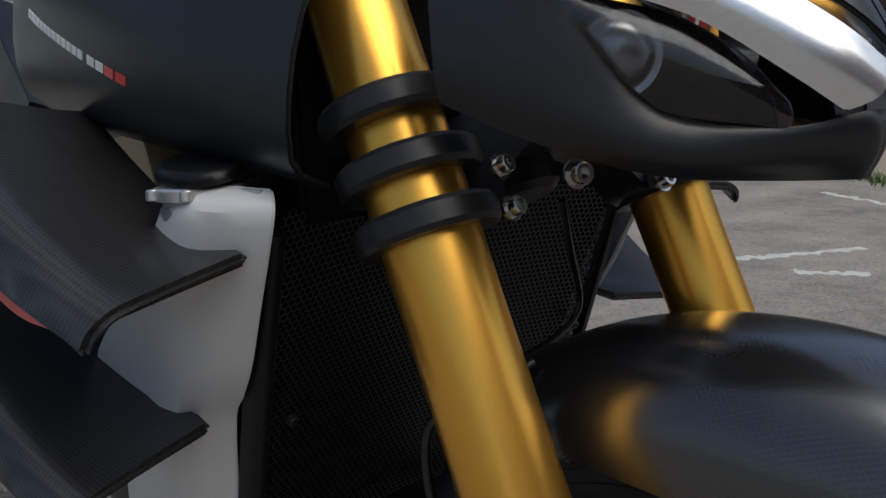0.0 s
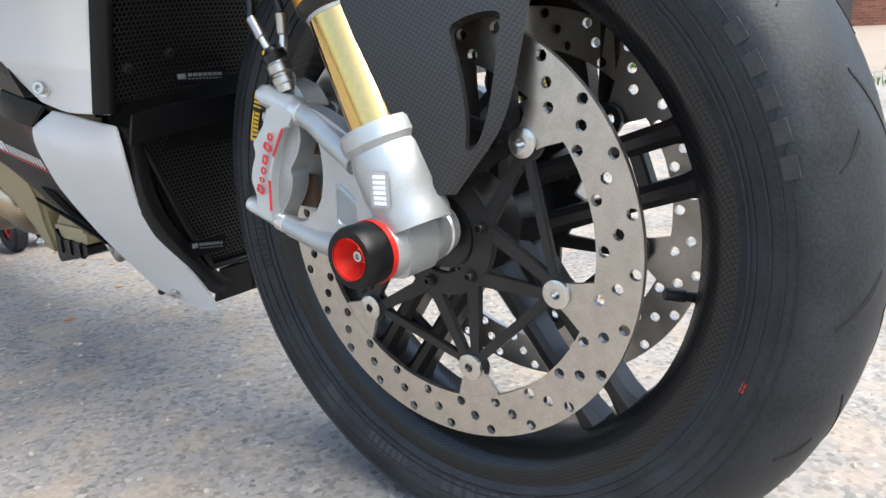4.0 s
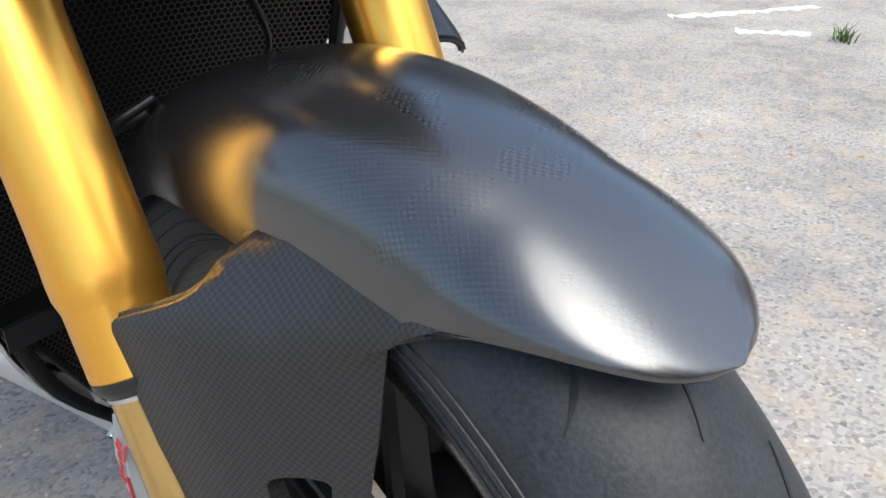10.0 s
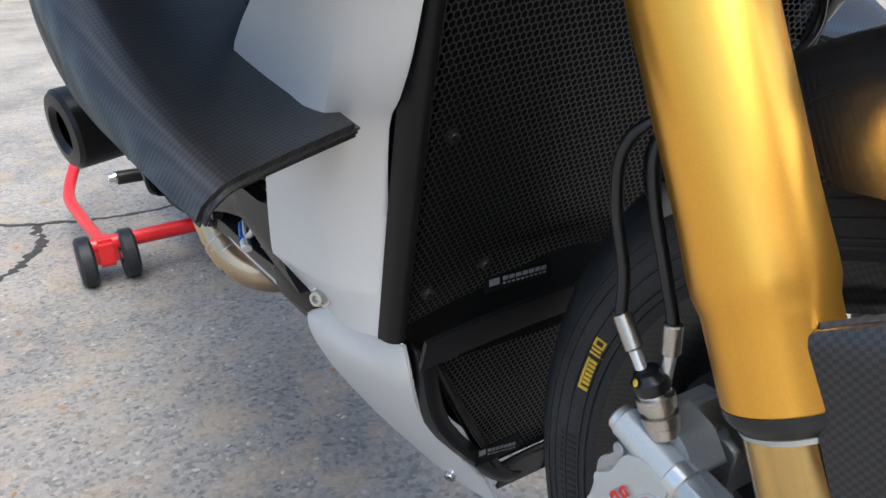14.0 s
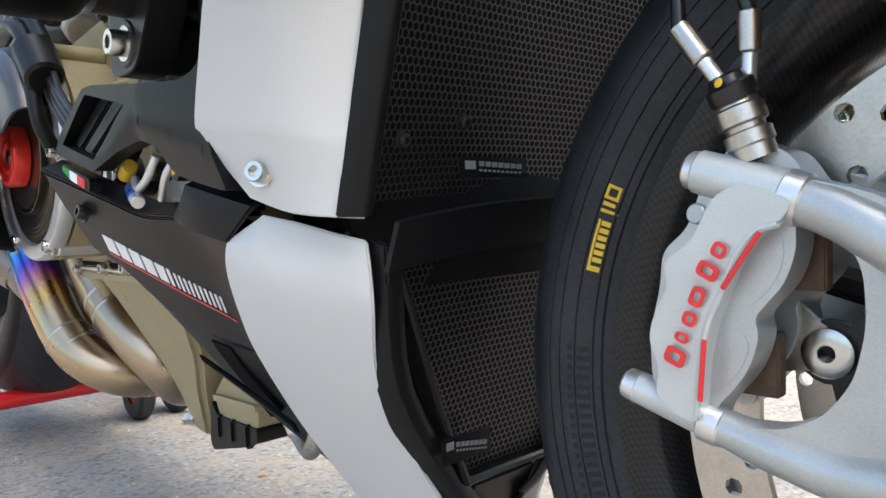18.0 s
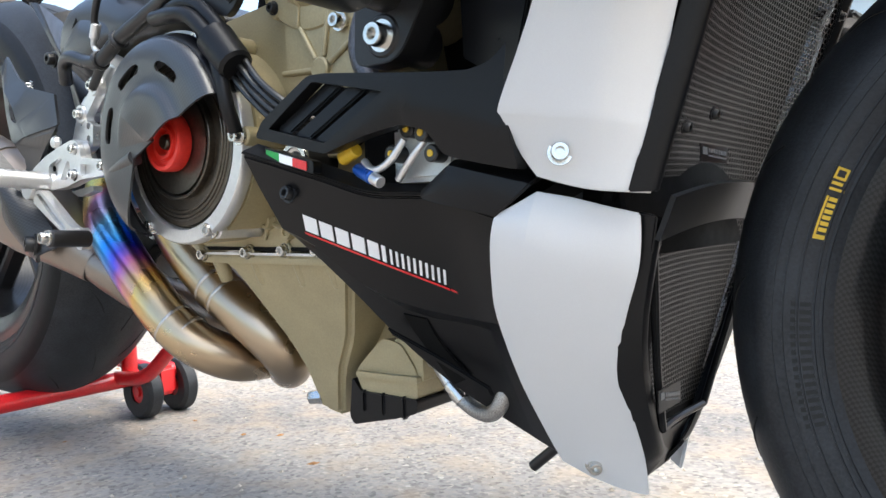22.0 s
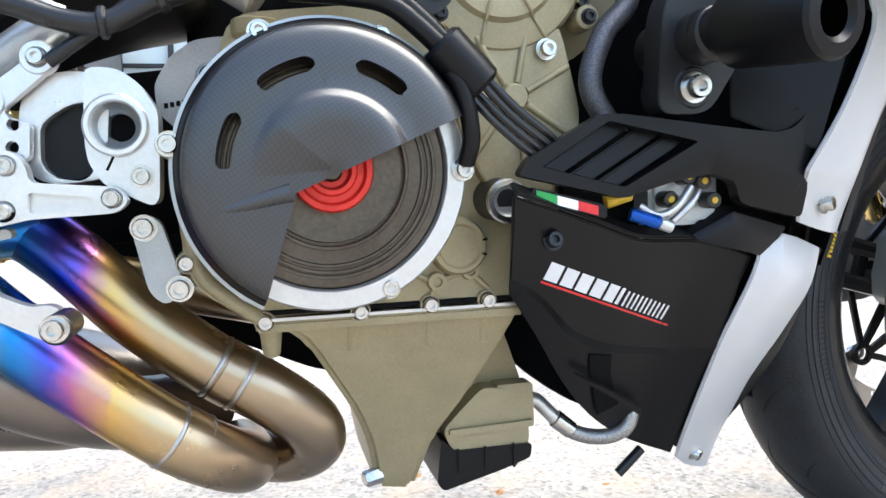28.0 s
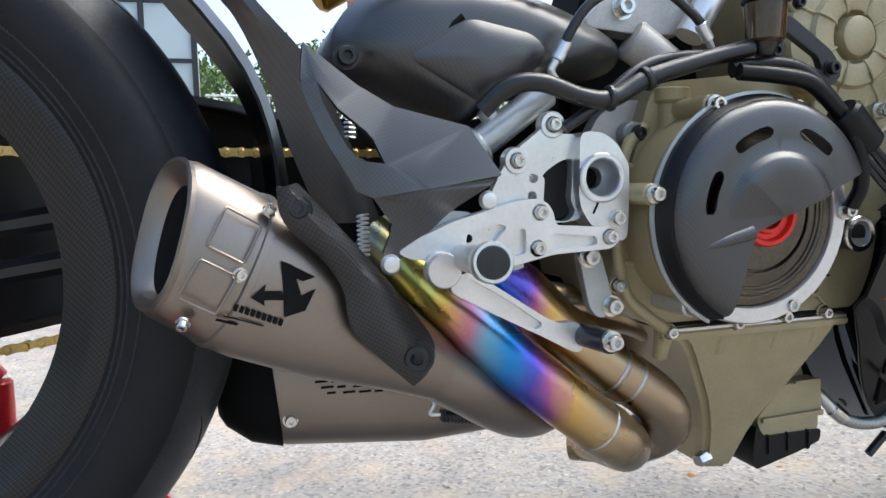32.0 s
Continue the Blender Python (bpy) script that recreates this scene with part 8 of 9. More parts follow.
# carbon heat shield
shield = part("heat_shield", strip([
    [(-1.211, -0.231, 0.499), (-1.207, -0.236, 0.498), (-1.202, -0.225, 0.499)],
    [(-1.208, -0.231, 0.474), (-1.194, -0.236, 0.475), (-1.179, -0.214, 0.474)],
    [(-1.180, -0.225, 0.445), (-1.165, -0.230, 0.444), (-1.150, -0.205, 0.441)],
    [(-1.166, -0.221, 0.420), (-1.145, -0.225, 0.417), (-1.124, -0.199, 0.410)],
    [(-1.160, -0.219, 0.388), (-1.130, -0.219, 0.383), (-1.096, -0.192, 0.373)],
    [(-1.112, -0.205, 0.339), (-1.103, -0.208, 0.348), (-1.094, -0.192, 0.356)],
], -0.005, -1, 4), M_CARBON_FINE, bike, "matt carbon muffler heat shield", 50)
bolt(shield, (-1.110, -0.214, 0.362), (-0.3, -1, 0.1), 2.0, BOLT_BLACK)
bolt(shield, (-1.198, -0.236, 0.482), (-0.3, -1, 0.1), 1.4, BOLT_BLACK)
part("collector", tube([(-1.085, -0.148, 0.340), (-1.050, -0.135, 0.318), (-1.000, -0.105, 0.285), (-0.955, -0.06, 0.262), (-0.90, 0.0, 0.25)], lambda t: 0.027 + 0.006 * t, 24, 6), M_MUFFLER, bike, "titanium exhaust collector", 60)
second = part("muffler", loft([ellipse((x, 0.075, z), (1, 0, 0.10), (0, 0, 1), rw, rh, 28, 3.2) for x, z, rw, rh in ((-1.262, 0.292, 0.050, 0.045), (-1.240, 0.288, 0.062, 0.062), (-1.20, 0.280, 0.068, 0.064), (-1.05, 0.262, 0.068, 0.060), (-0.95, 0.250, 0.055, 0.045), (-0.90, 0.245, 0.035, 0.03))]), M_MUFFLER, bike, "brushed titanium lower muffler", 50)
part("end_cap", loft([ellipse((x, 0.075, z), (1, 0, 0.10), (0, 0, 1), rw, rh, 28, 3.2) for x, z, rw, rh in ((-1.268, 0.293, 0.045, 0.040), (-1.262, 0.292, 0.054, 0.050), (-1.238, 0.2875, 0.0645, 0.0645), (-1.206, 0.281, 0.069, 0.066))]), M_DARK, second)
bolt(second, (-1.193, 0.008, 0.255), size=1.2)
for row in range(4):
    for k in range(7 + row):
        x = -1.172 + 0.017 * k + 0.006 * row
        z = 0.2985 - 0.0062 * row - 0.06 * (x + 1.17)
        part("small_bar", box((x, 0.0062, z), (x + (0.013 if (k + row) % 3 else 0.009), 0.0078, z + 0.0022), 0.0), M_DARK, second)
for k, (x, z) in enumerate(((-1.075, 0.292), (-0.998, 0.282))):
    part("spring_hook", tube([(x, -0.10, z + 0.012), (x + 0.006, -0.108, z), (x + 0.002, -0.108, z - 0.010), (x + (0.012 if k == 0 else -0.012), -0.108, z - 0.012)], 0.002, 8), M_BRIGHT, second)
spring = part("exhaust_spring", rod((-1.062, -0.108, 0.279), (-1.010, -0.108, 0.271), 0.0062, segs=14), M_HOSE, second)
part("spring_turns", tube([(-1.062 + 0.052 * k / 120, -0.108 + 0.0068 * math.sin(k * 0.78), 0.279 - 0.008 * k / 120 + 0.0068 * math.cos(k * 0.78)) for k in range(121)], 0.0008, 5, 1), M_HOSE, spring)
for zz, x in ((0.57, -1.152), (0.475, -1.145)):
    sp = [(x + 0.0045 * math.cos(k * 1.05), -0.190 + 0.0045 * math.sin(k * 1.05), zz - 0.0006 * k) for k in range(60)]
    part("coil_spring", tube(sp, 0.0009, 5, 1), M_BRIGHT, bike)
part("shock_reservoir", rod((-1.155, -0.015, 0.688), (-1.095, -0.015, 0.722), 0.024, 0.024, 28), M_GOLD, bike, "gold shock absorber reservoir")

# lower right details: braided line, side stub, quick-shift fittings
line = part("drain_line", tube([(-0.5700, -0.0720, 0.2170), (-0.5572, -0.0727, 0.2069), (-0.540, -0.0770, 0.2010), (-0.520, -0.0850, 0.2025), (-0.505, -0.0900, 0.2140), (-0.498, -0.0850, 0.2400), (-0.502, -0.070, 0.270)], 0.0076, 14, 6), M_BRAIDSTEEL, bike, "braided steel oil line")
part("line_elbow", tube([(-0.6000, -0.0690, 0.2420), (-0.5920, -0.0690, 0.2400), (-0.5840, -0.0700, 0.2320), (-0.5720, -0.0716, 0.2190)], 0.0072, 16, 5), M_BRIGHT, line)
part("line_fitting", rod((-0.5745, -0.0712, 0.2215), (-0.5570, -0.0727, 0.2067), 0.0092, 0.0088, 18), M_BOLT, line)
part("side_stub", rod((-0.497, -0.05, 0.148), (-0.470, -0.05, 0.172), 0.0052, 0.0052, 16), M_HOSE, bike)
part("blue_fitting", rod((-0.560, -0.205, 0.424), (-0.538, -0.212, 0.416), 0.0056, 0.0056, 14), M_BLUE, bike)
part("fitting_tip", rod((-0.538, -0.212, 0.416), (-0.528, -0.214, 0.412), 0.005, 0.005, 12), M_BRIGHT, bike)
part("yellow_sleeve", rod((-0.580, -0.202, 0.434), (-0.560, -0.206, 0.440), 0.006, 0.006, 12), M_YELLOW, bike)
part("steel_line", tube([(-0.552, -0.206, 0.430), (-0.538, -0.210, 0.422), (-0.522, -0.210, 0.428), (-0.508, -0.208, 0.444)], 0.0030, 10, 6), M_BRIGHT, bike)
part("steel_line", tube([(-0.522, -0.200, 0.414), (-0.505, -0.203, 0.430), (-0.495, -0.20, 0.442)], 0.0030, 10, 6), M_BRIGHT, bike)
for x, z in ((-0.524, 0.434), (-0.494, 0.448), (-0.508, 0.452), (-0.485, 0.432)):
    p = part("plug", rod((x, -0.190, z), (x, -0.206, z), 0.0070, 0.0068, 16), M_HOSE, bike)
    part("plug_seal", rod((x, -0.205, z), (x, -0.2070, z), 0.0028), M_YELLOW, p)
part("valve_block", box((-0.535, -0.192, 0.412), (-0.472, -0.160, 0.456), 0.004), M_SILVER, bike, "bare alloy valve block with black caps")
part("valve_back", box((-0.60, -0.158, 0.400), (-0.46, -0.150, 0.470), 0.004), M_DARK, bike)


# ---- rear paddock stand ----
stand = thing("paddock_stand", (-1.50, 0, 0), "red tubular paddock stand with black wheels under the rear wheel", "paddock stand")
part("cross_tube", rod((-1.50, -0.30, 0.085), (-1.50, 0.24, 0.085), 0.016, 0.016, 20), M_REDPAINT, stand)
part("handle_tube", tube([(-1.50, -0.255, 0.085), (-1.70, -0.275, 0.090), (-1.86, -0.275, 0.11), (-2.02, -0.18, 0.20), (-2.10, 0.0, 0.25), (-2.02, 0.13, 0.20), (-1.86, 0.19, 0.11), (-1.50, 0.19, 0.085)], 0.0135, 16, 6), M_REDPAINT, stand)
part("upright", rod((-1.49, 0.12, 0.08), (-1.49, 0.12, 0.30), 0.015, 0.015, 16), M_REDPAINT, stand)
part("pin", rod((-1.49, 0.12, 0.30), (-1.58, 0.12, 0.42), 0.013, 0.012, 16), M_REDPAINT, stand)
part("side_tube", tube([(-1.50, 0.10, 0.09), (-1.40, 0.10, 0.105), (-1.33, 0.11, 0.16)], 0.013, 14, 5), M_REDPAINT, stand)
for y in (-0.295, -0.212, 0.155, 0.232):
    m = Matrix.Translation((-1.505, y, 0.053)) @ side(0)
    w = part("stand_wheel", lathe([(0.022, -0.014), (0.046, -0.016), (0.053, -0.010), (0.053, 0.010), (0.046, 0.016), (0.022, 0.014)], m, 32, loop=True), M_RUBBER, stand, "black rubber stand wheel")
    part("wheel_disc", lathe([(0, -0.010), (0.030, -0.010), (0.040, -0.013), (0.040, 0.013), (0.030, 0.010), (0.010, 0.010), (0.009, 0.015), (0, 0.015)], m, 28), M_REDPAINT, w)
for y in (-0.255, 0.193):
    part("wheel_fork", box((-1.530, y - 0.022, 0.040), (-1.478, y + 0.022, 0.098), 0.008), M_REDPAINT, stand)
part("spool_rest", rod((-1.585, 0.105, 0.42), (-1.585, 0.19, 0.42), 0.022, 0.022, 20), M_HOSE, stand)

# ---- surroundings ----
M_WALLPAINT = material("dark_grey_wall_paint", (0.030, 0.035, 0.042), 0.6, vary=0.2, scale=2.5, bump=0.3, bump_scale=60)
M_TIMBER = material("brown_timber", (0.075, 0.052, 0.040), 0.55, vary=0.3, scale=8, bump=0.2, bump_scale=80)
M_FRAME = material("black_window_frame", (0.02, 0.021, 0.023), 0.4, vary=0.2)
M_BRICK = brickwork("red_brick", (0.34, 0.13, 0.085), (0.30, 0.26, 0.22))
M_STONE = material("cream_stone", (0.55, 0.50, 0.42), 0.7, vary=0.1, scale=4)
M_PALE = material("pale_render", (0.55, 0.56, 0.56), 0.7, vary=0.08, scale=1.5)
M_BLOCK = material("grey_block", (0.16, 0.165, 0.17), 0.7, vary=0.2, scale=3)
M_CONCRETE = material("tan_concrete", (0.27, 0.225, 0.185), 0.85, vary=0.15, scale=3, bump=0.4, bump_scale=90)
M_ROOM = material("dim_room", (0.10, 0.09, 0.085), 0.8, vary=0.2, scale=2)
M_PANE = glass("shop_glass", (0.82, 0.86, 0.86))
M_LINE = material("worn_white_line", (0.52, 0.52, 0.50), 0.8, vary=0.2, scale=12, bump=0.3, bump_scale=120)
M_CRACK = material("crack_dirt", (0.035, 0.032, 0.03), 0.9, vary=0.3, scale=40)
M_GRASS = material("grass", (0.07, 0.13, 0.025), 0.6, vary=0.4, scale=9)
M_LEAF = material("tree_leaf", (0.08, 0.14, 0.03), 0.55, vary=0.45, scale=1.2)
M_BARK = material("bark", (0.10, 0.08, 0.06), 0.85, vary=0.3, scale=10)
M_LITTER = material("dry_leaf", (0.32, 0.15, 0.05), 0.8, vary=0.4, scale=60)
M_PEBBLE = material("pebble", (0.42, 0.37, 0.31), 0.8, vary=0.35, scale=30)


def slab(lo, hi, bevel=0.01):
    return box(lo, hi, bevel)


# wall with shop windows along the yard, painted brick below the sill
WX = -4.35
shop = thing("shop_building", (WX - 3, 12, 0), "dark grey painted brick shop with brown timber windows", "building")
part("wall_base", slab((WX - 0.30, 5.6, 0), (WX, 22.0, 0.86), 0.004), M_WALLPAINT, shop)
part("roof_wall", slab((WX - 0.30, 5.6, 3.3), (WX, 22.0, 4.6), 0.01), M_WALLPAINT, shop)
part("roof", slab((WX - 7, 5.4, 4.6), (WX + 0.15, 22.2, 4.8), 0.02), M_FRAME, shop)
part("back_room", slab((WX - 3.0, 5.6, 0.0), (WX - 2.8, 22.0, 4.6), 0.01), M_ROOM, shop)
part("room_floor", slab((WX - 2.8, 5.6, 0.6), (WX - 0.31, 22.0, 0.66), 0.01), M_ROOM, shop)
part("sill", slab((WX - 0.22, 5.6, 0.862), (WX + 0.07, 22.0, 1.0), 0.012), M_TIMBER, shop, "brown timber window sill")
for k in range(16):
    y = 5.7 + k * 1.06
    part("mullion", slab((WX - 0.12, y - 0.045, 1.002), (WX + 0.02, y + 0.045, 3.298), 0.008), M_TIMBER, shop)
    if k < 15:
        part("window_pane", slab((WX - 0.06, y + 0.047, 1.004), (WX - 0.048, y + 1.013, 3.296), 0), M_PANE, shop)
# added red and pale boxes behind the glass, standing for the street's reflection
shr = random.Random(15)
show = thing("reflection_boxes", (WX - 0.9, 9.0, 0.66), "added red and cream boxes that stand for the brick reflection in the shop windows", "display")
for k in range(26):
    y, z = 5.9 + k * 0.31, 0.662
    for j in range(3):
        h, w = shr.uniform(0.18, 0.45), shr.uniform(0.10, 0.14)
        x = WX - shr.uniform(0.5, 1.1)
        part("reflection_box", box((x - 0.15, y - w, z), (x, y + w, z + h), 0.015), shr.choice((M_REDPAINT, M_BRICK, M_BRICK, M_STONE, M_TIMBER)), show)
        z += h + 0.001
# added white ring on a post, part of the same built reflection
for y in (7.75,):
    part("reflection_ring", lathe([(0.29, -0.01), (0.33, -0.014), (0.34, 0), (0.33, 0.014), (0.29, 0.01)], Matrix.Translation((WX - 0.28, y, 1.36)) @ Matrix.Rotation(radians(90), 4, "Y"), 40, loop=True), M_WHITE, show, "added white ring that stands for a ring reflected in the glass")
    part("ring_stand", rod((WX - 0.28, y, 0.661), (WX - 0.28, y, 1.04), 0.02), M_FRAME, show)
part("end_wall", slab((WX - 3.0, 5.45, 0), (WX, 5.598, 4.6), 0.01), M_WALLPAINT, shop)
part("door", slab((WX - 0.10, 4.55, 0.0), (WX - 0.04, 5.44, 2.3), 0.01), M_FRAME, shop)
part("drain_pipe", rod((WX + 0.06, 14.2, 0.0), (WX + 0.06, 14.2, 4.6), 0.06, segs=14), M_FRAME, shop)
# painted bricks that stand a little proud of their joints
bb = box((-0.008, -0.108, -0.034), (0.003, 0.108, 0.034), 0.002)
bmesh.ops.recalc_face_normals(bb, faces=bb.faces)
BRICK = bpy.data.meshes.new("brick")
bb.to_mesh(BRICK)
bb.free()
BRICK.materials.append(M_WALLPAINT)
rnd = random.Random(4)
for row in range(11):
    for col in range(27):
        y = 5.75 + col * 0.225 + (0.1125 if row % 2 else 0)
        attach("brick", BRICK, shop, Matrix.Translation((WX + 0.001 + rnd.uniform(-0.0015, 0.0015), y, 0.04 + row * 0.0755)))

# second shop front at the far end of the yard
grey = thing("office_front", (-11, 1, 0), "grey clad shop front with large pale windows", "building")
part("wall_base", slab((-11.0, -9.0, 0), (-10.7, 5.4, 1.05), 0.01), M_WALLPAINT, grey)
part("sill", slab((-11.0, -9.0, 1.052), (-10.62, 5.4, 1.12), 0.01), M_BLOCK, grey)
part("upper_wall", slab((-11.0, -9.0, 3.6), (-10.7, 5.4, 5.2), 0.01), M_WALLPAINT, grey)
part("back_room", slab((-14.0, -9.0, 0), (-13.8, 5.4, 5.2), 0.01), M_ROOM, grey)
part("transom", slab((-10.86, -9.0, 2.30), (-10.74, 5.4, 2.38), 0.006), M_BLOCK, grey)
# opaque panes: the sky's reflection is put into a pale base colour
M_SKYGLASS = material("pale_sky_reflection", (0.45, 0.52, 0.53), 0.12, vary=0.06, scale=1.0, spec=0.8)
for k in range(7):
    y = -8.9 + k * 2.05
    part("post", slab((-10.9, y, 1.122), (-10.70, y + 0.12, 3.598), 0.008), M_FRAME, grey)
    if k < 6:
        for z0, z1 in ((1.124, 2.298), (2.382, 3.596)):
            part("window_pane", slab((-10.82, y + 0.122, z0), (-10.80, y + 2.048, z1), 0), M_SKYGLASS, grey)
part("corner_post", slab((-10.95, 5.402, 0), (-10.6, 5.7, 5.2), 0.02), M_FRAME, grey)

# tall glazed building across the yard
glazed = thing("glazed_building", (-4, 24, 0), "pale building with tall black-framed windows", "building")
part("wall", slab((-9.0, 23.0, 0), (-1.62, 23.3, 0.9), 0.01), M_BRICK, glazed)
part("panel", slab((-9.0, 23.12, 0.9), (-1.62, 23.3, 7.0), 0.01), M_PALE, glazed)
for k in range(6):
    x = -8.9 + k * 1.42
    part("post", slab((x, 22.98, 0.9), (x + 0.16, 23.118, 7.0), 0.01), M_FRAME, glazed)
for z in (2.4, 4.2, 5.9):
    for k in range(5):
        x = -8.9 + k * 1.42 + 0.162
        part("rail", slab((x, 23.0, z), (x + 1.256, 23.1, z + 0.12), 0.01), M_FRAME, glazed)
for k in range(5):
    x = -8.9 + k * 1.42 + 0.164
    for z0, z1 in ((0.905, 2.395), (2.525, 4.195), (4.325, 5.895)):
        part("window_pane", slab((x, 23.06, z0), (x + 1.252, 23.08, z1), 0), M_SKYGLASS, glazed)
part("number_plate", slab((-2.72, 22.93, 3.25), (-2.30, 22.978, 3.55), 0.01), M_FRAME, glazed)
part("plate_bar", slab((-2.66, 22.915, 3.33), (-2.36, 22.928, 3.47), 0), M_WHITE, glazed)

# retaining wall with railings and a hedge
ret = thing("boundary_wall", (4, 25, 0), "low grey block wall with white railings", "wall")
part("wall", slab((-1.55, 25.0, 0), (14.0, 25.3, 1.7), 0.02), M_BLOCK, ret)
part("coping", slab((-1.55, 24.94, 1.702), (14.0, 25.36, 1.86), 0.02), M_CONCRETE, ret)
for z in (2.7, 3.5):
    part("railing", rod((-1.5, 25.15, z), (14.0, 25.15, z), 0.035, segs=10), M_BRIGHT, ret)
for k in range(9):
    part("rail_post", rod((-1.4 + k * 1.9, 25.15, 1.85), (-1.4 + k * 1.9, 25.15, 3.55), 0.03, segs=10), M_BRIGHT, ret)
part("red_band", slab((-1.5, 24.90, 0.5), (0.2, 24.995, 1.1), 0.02), M_REDPAINT, ret)


def leaf_cloud(centres, n, size, seed, spread=1.0):
    """Many small bent leaves gathered in uneven clumps."""
    r = random.Random(seed)
    verts, faces = [], []
    for cx, cy, cz, rad in centres:
        for _ in range(n):
            d = V(r.gauss(0, 1), r.gauss(0, 1), r.gauss(0, 1)).normalized() * rad * r.random() ** 0.45
            p = V(cx, cy, cz) + V(d.x, d.y, d.z * 0.8) * spread
            s = size * r.uniform(0.6, 1.4)
            q = Euler((r.uniform(0, 6.3), r.uniform(0, 6.3), r.uniform(0, 6.3))).to_matrix()
            k = len(verts)
            for a, b, c in ((-1, 0, 0), (0, -0.45, 0.12), (1, 0, -0.1), (0, 0.45, 0.12)):
                verts.append(p + q @ V(a * s, b * s, c * s))
            faces.append((k, k + 1, k + 2, k + 3))
    me = bpy.data.meshes.new("leaves")
    me.from_pydata([tuple(v) for v in verts], [], faces)
    me.materials.append(M_LEAF)
    return me


house = thing("brick_house", (4.6, 24, 0), "red brick house with a white window", "house")
part("wall", slab((3.1, 23.9, 0), (6.6, 24.5, 9.0), 0.01), M_BRICK, house)
part("roof", slab((2.9, 23.7, 9.002), (6.8, 24.8, 9.3), 0.03), M_FRAME, house)
window = part("window", slab((5.55, 23.85, 5.2), (6.3, 23.898, 7.0), 0.01), M_WHITE, house, "white window frame")
part("pane", slab((5.63, 23.84, 5.3), (6.22, 23.849, 6.9), 0), M_PANE, window)
hr = random.Random(8)
hedge = attach("hedge", leaf_cloud([(-1.4 + k * 0.55 + hr.uniform(-0.2, 0.2), 26.3 + hr.uniform(-0.4, 0.4), 1.6 + 0.75 * j + hr.uniform(-0.2, 0.2), 0.62) for k in range(28) for j in range(4)], 70, 0.11, 5), None)
tagged(hedge, "dense green hedge behind the wall", "hedge", kind="stuff")


def tree(x, y, h, seed):
    r = random.Random(seed)
    t = thing("tree", (x, y, 0), "leafy green tree with gaps in its crown", "tree", "trees behind the yard")
    part("trunk", tube([(x, y, 0), (x + 0.1, y, h * 0.25), (x - 0.05, y + 0.1, h * 0.5), (x, y, h * 0.8)], lambda u: 0.2 * (1 - 0.8 * u), 10, 5), M_BARK, t)
    tips = []
    for k in range(9):
        a, z0 = r.uniform(0, 6.28), h * r.uniform(0.3, 0.65)
        L = h * r.uniform(0.22, 0.36)
        e = V(x + L * math.cos(a), y + L * math.sin(a), z0 + L * r.uniform(0.5, 1.1))
        part("limb", tube([(x, y, z0), ((x + e.x) / 2, (y + e.y) / 2, z0 + (e.z - z0) * 0.4), tuple(e)], lambda u: 0.07 * (1 - 0.75 * u), 7, 4), M_BARK, t)
        tips.append(e)
    c = [(e.x + r.uniform(-0.5, 0.5), e.y + r.uniform(-0.5, 0.5), e.z + r.uniform(-0.4, 0.5), h * r.uniform(0.07, 0.14)) for e in tips for _ in range(4)] + [(x, y, h * 0.9, h * 0.12)]
    attach("crown", leaf_cloud(c, 130, 0.12, seed), t)


tree(-0.4, 30.5, 6.2, 11)
tree(3.6, 31.0, 7.0, 12)
tree(7.8, 32.0, 6.5, 13)

# brick terrace that closes the yard behind the camera
terrace = thing("brick_terrace", (17, -9, 0), "red brick terrace with cream window surrounds", "building")
tm = Matrix.Translation((17, -9, 0)) @ Matrix.Rotation(radians(90 + 42), 4, "Z")
part("wall", box((-16, -0.3, 0), (16, 0, 6.2), 0.01, tm), M_BRICK, terrace)
part("roof", plate([(0.2, 6.2), (-4.2, 9.0), (-4.2, 8.8), (0.0, 6.05)], 32.4, tm @ Matrix.Translation((-16.2, 0, 0)) @ Matrix(((0, 0, 1, 0), (1, 0, 0, 0), (0, 1, 0, 0), (0, 0, 0, 1))), bevel=0), M_FRAME, terrace)
part("string_course", box((-16, 0.002, 2.9), (16, 0.06, 3.35), 0.01, tm), M_STONE, terrace)
for k in range(9):
    x = -14.6 + k * 3.6
    for z0, z1 in ((0.9, 2.4), (3.9, 5.3)):
        part("surround", plate([(x - 0.65, z0 - 0.15), (x + 0.65, z0 - 0.15), (x + 0.65, z1 + 0.2), (x - 0.65, z1 + 0.2)], 0.05, tm @ Matrix(((1, 0, 0, 0), (0, 0, 1, 0.002), (0, 1, 0, 0), (0, 0, 0, 1))), [[(x - 0.45, z0), (x + 0.45, z0), (x + 0.45, z1), (x - 0.45, z1)]], 0), M_STONE, terrace)
        part("window_pane", box((x - 0.45, 0.004, z0), (x + 0.45, 0.02, z1), 0, tm), M_PANE, terrace)

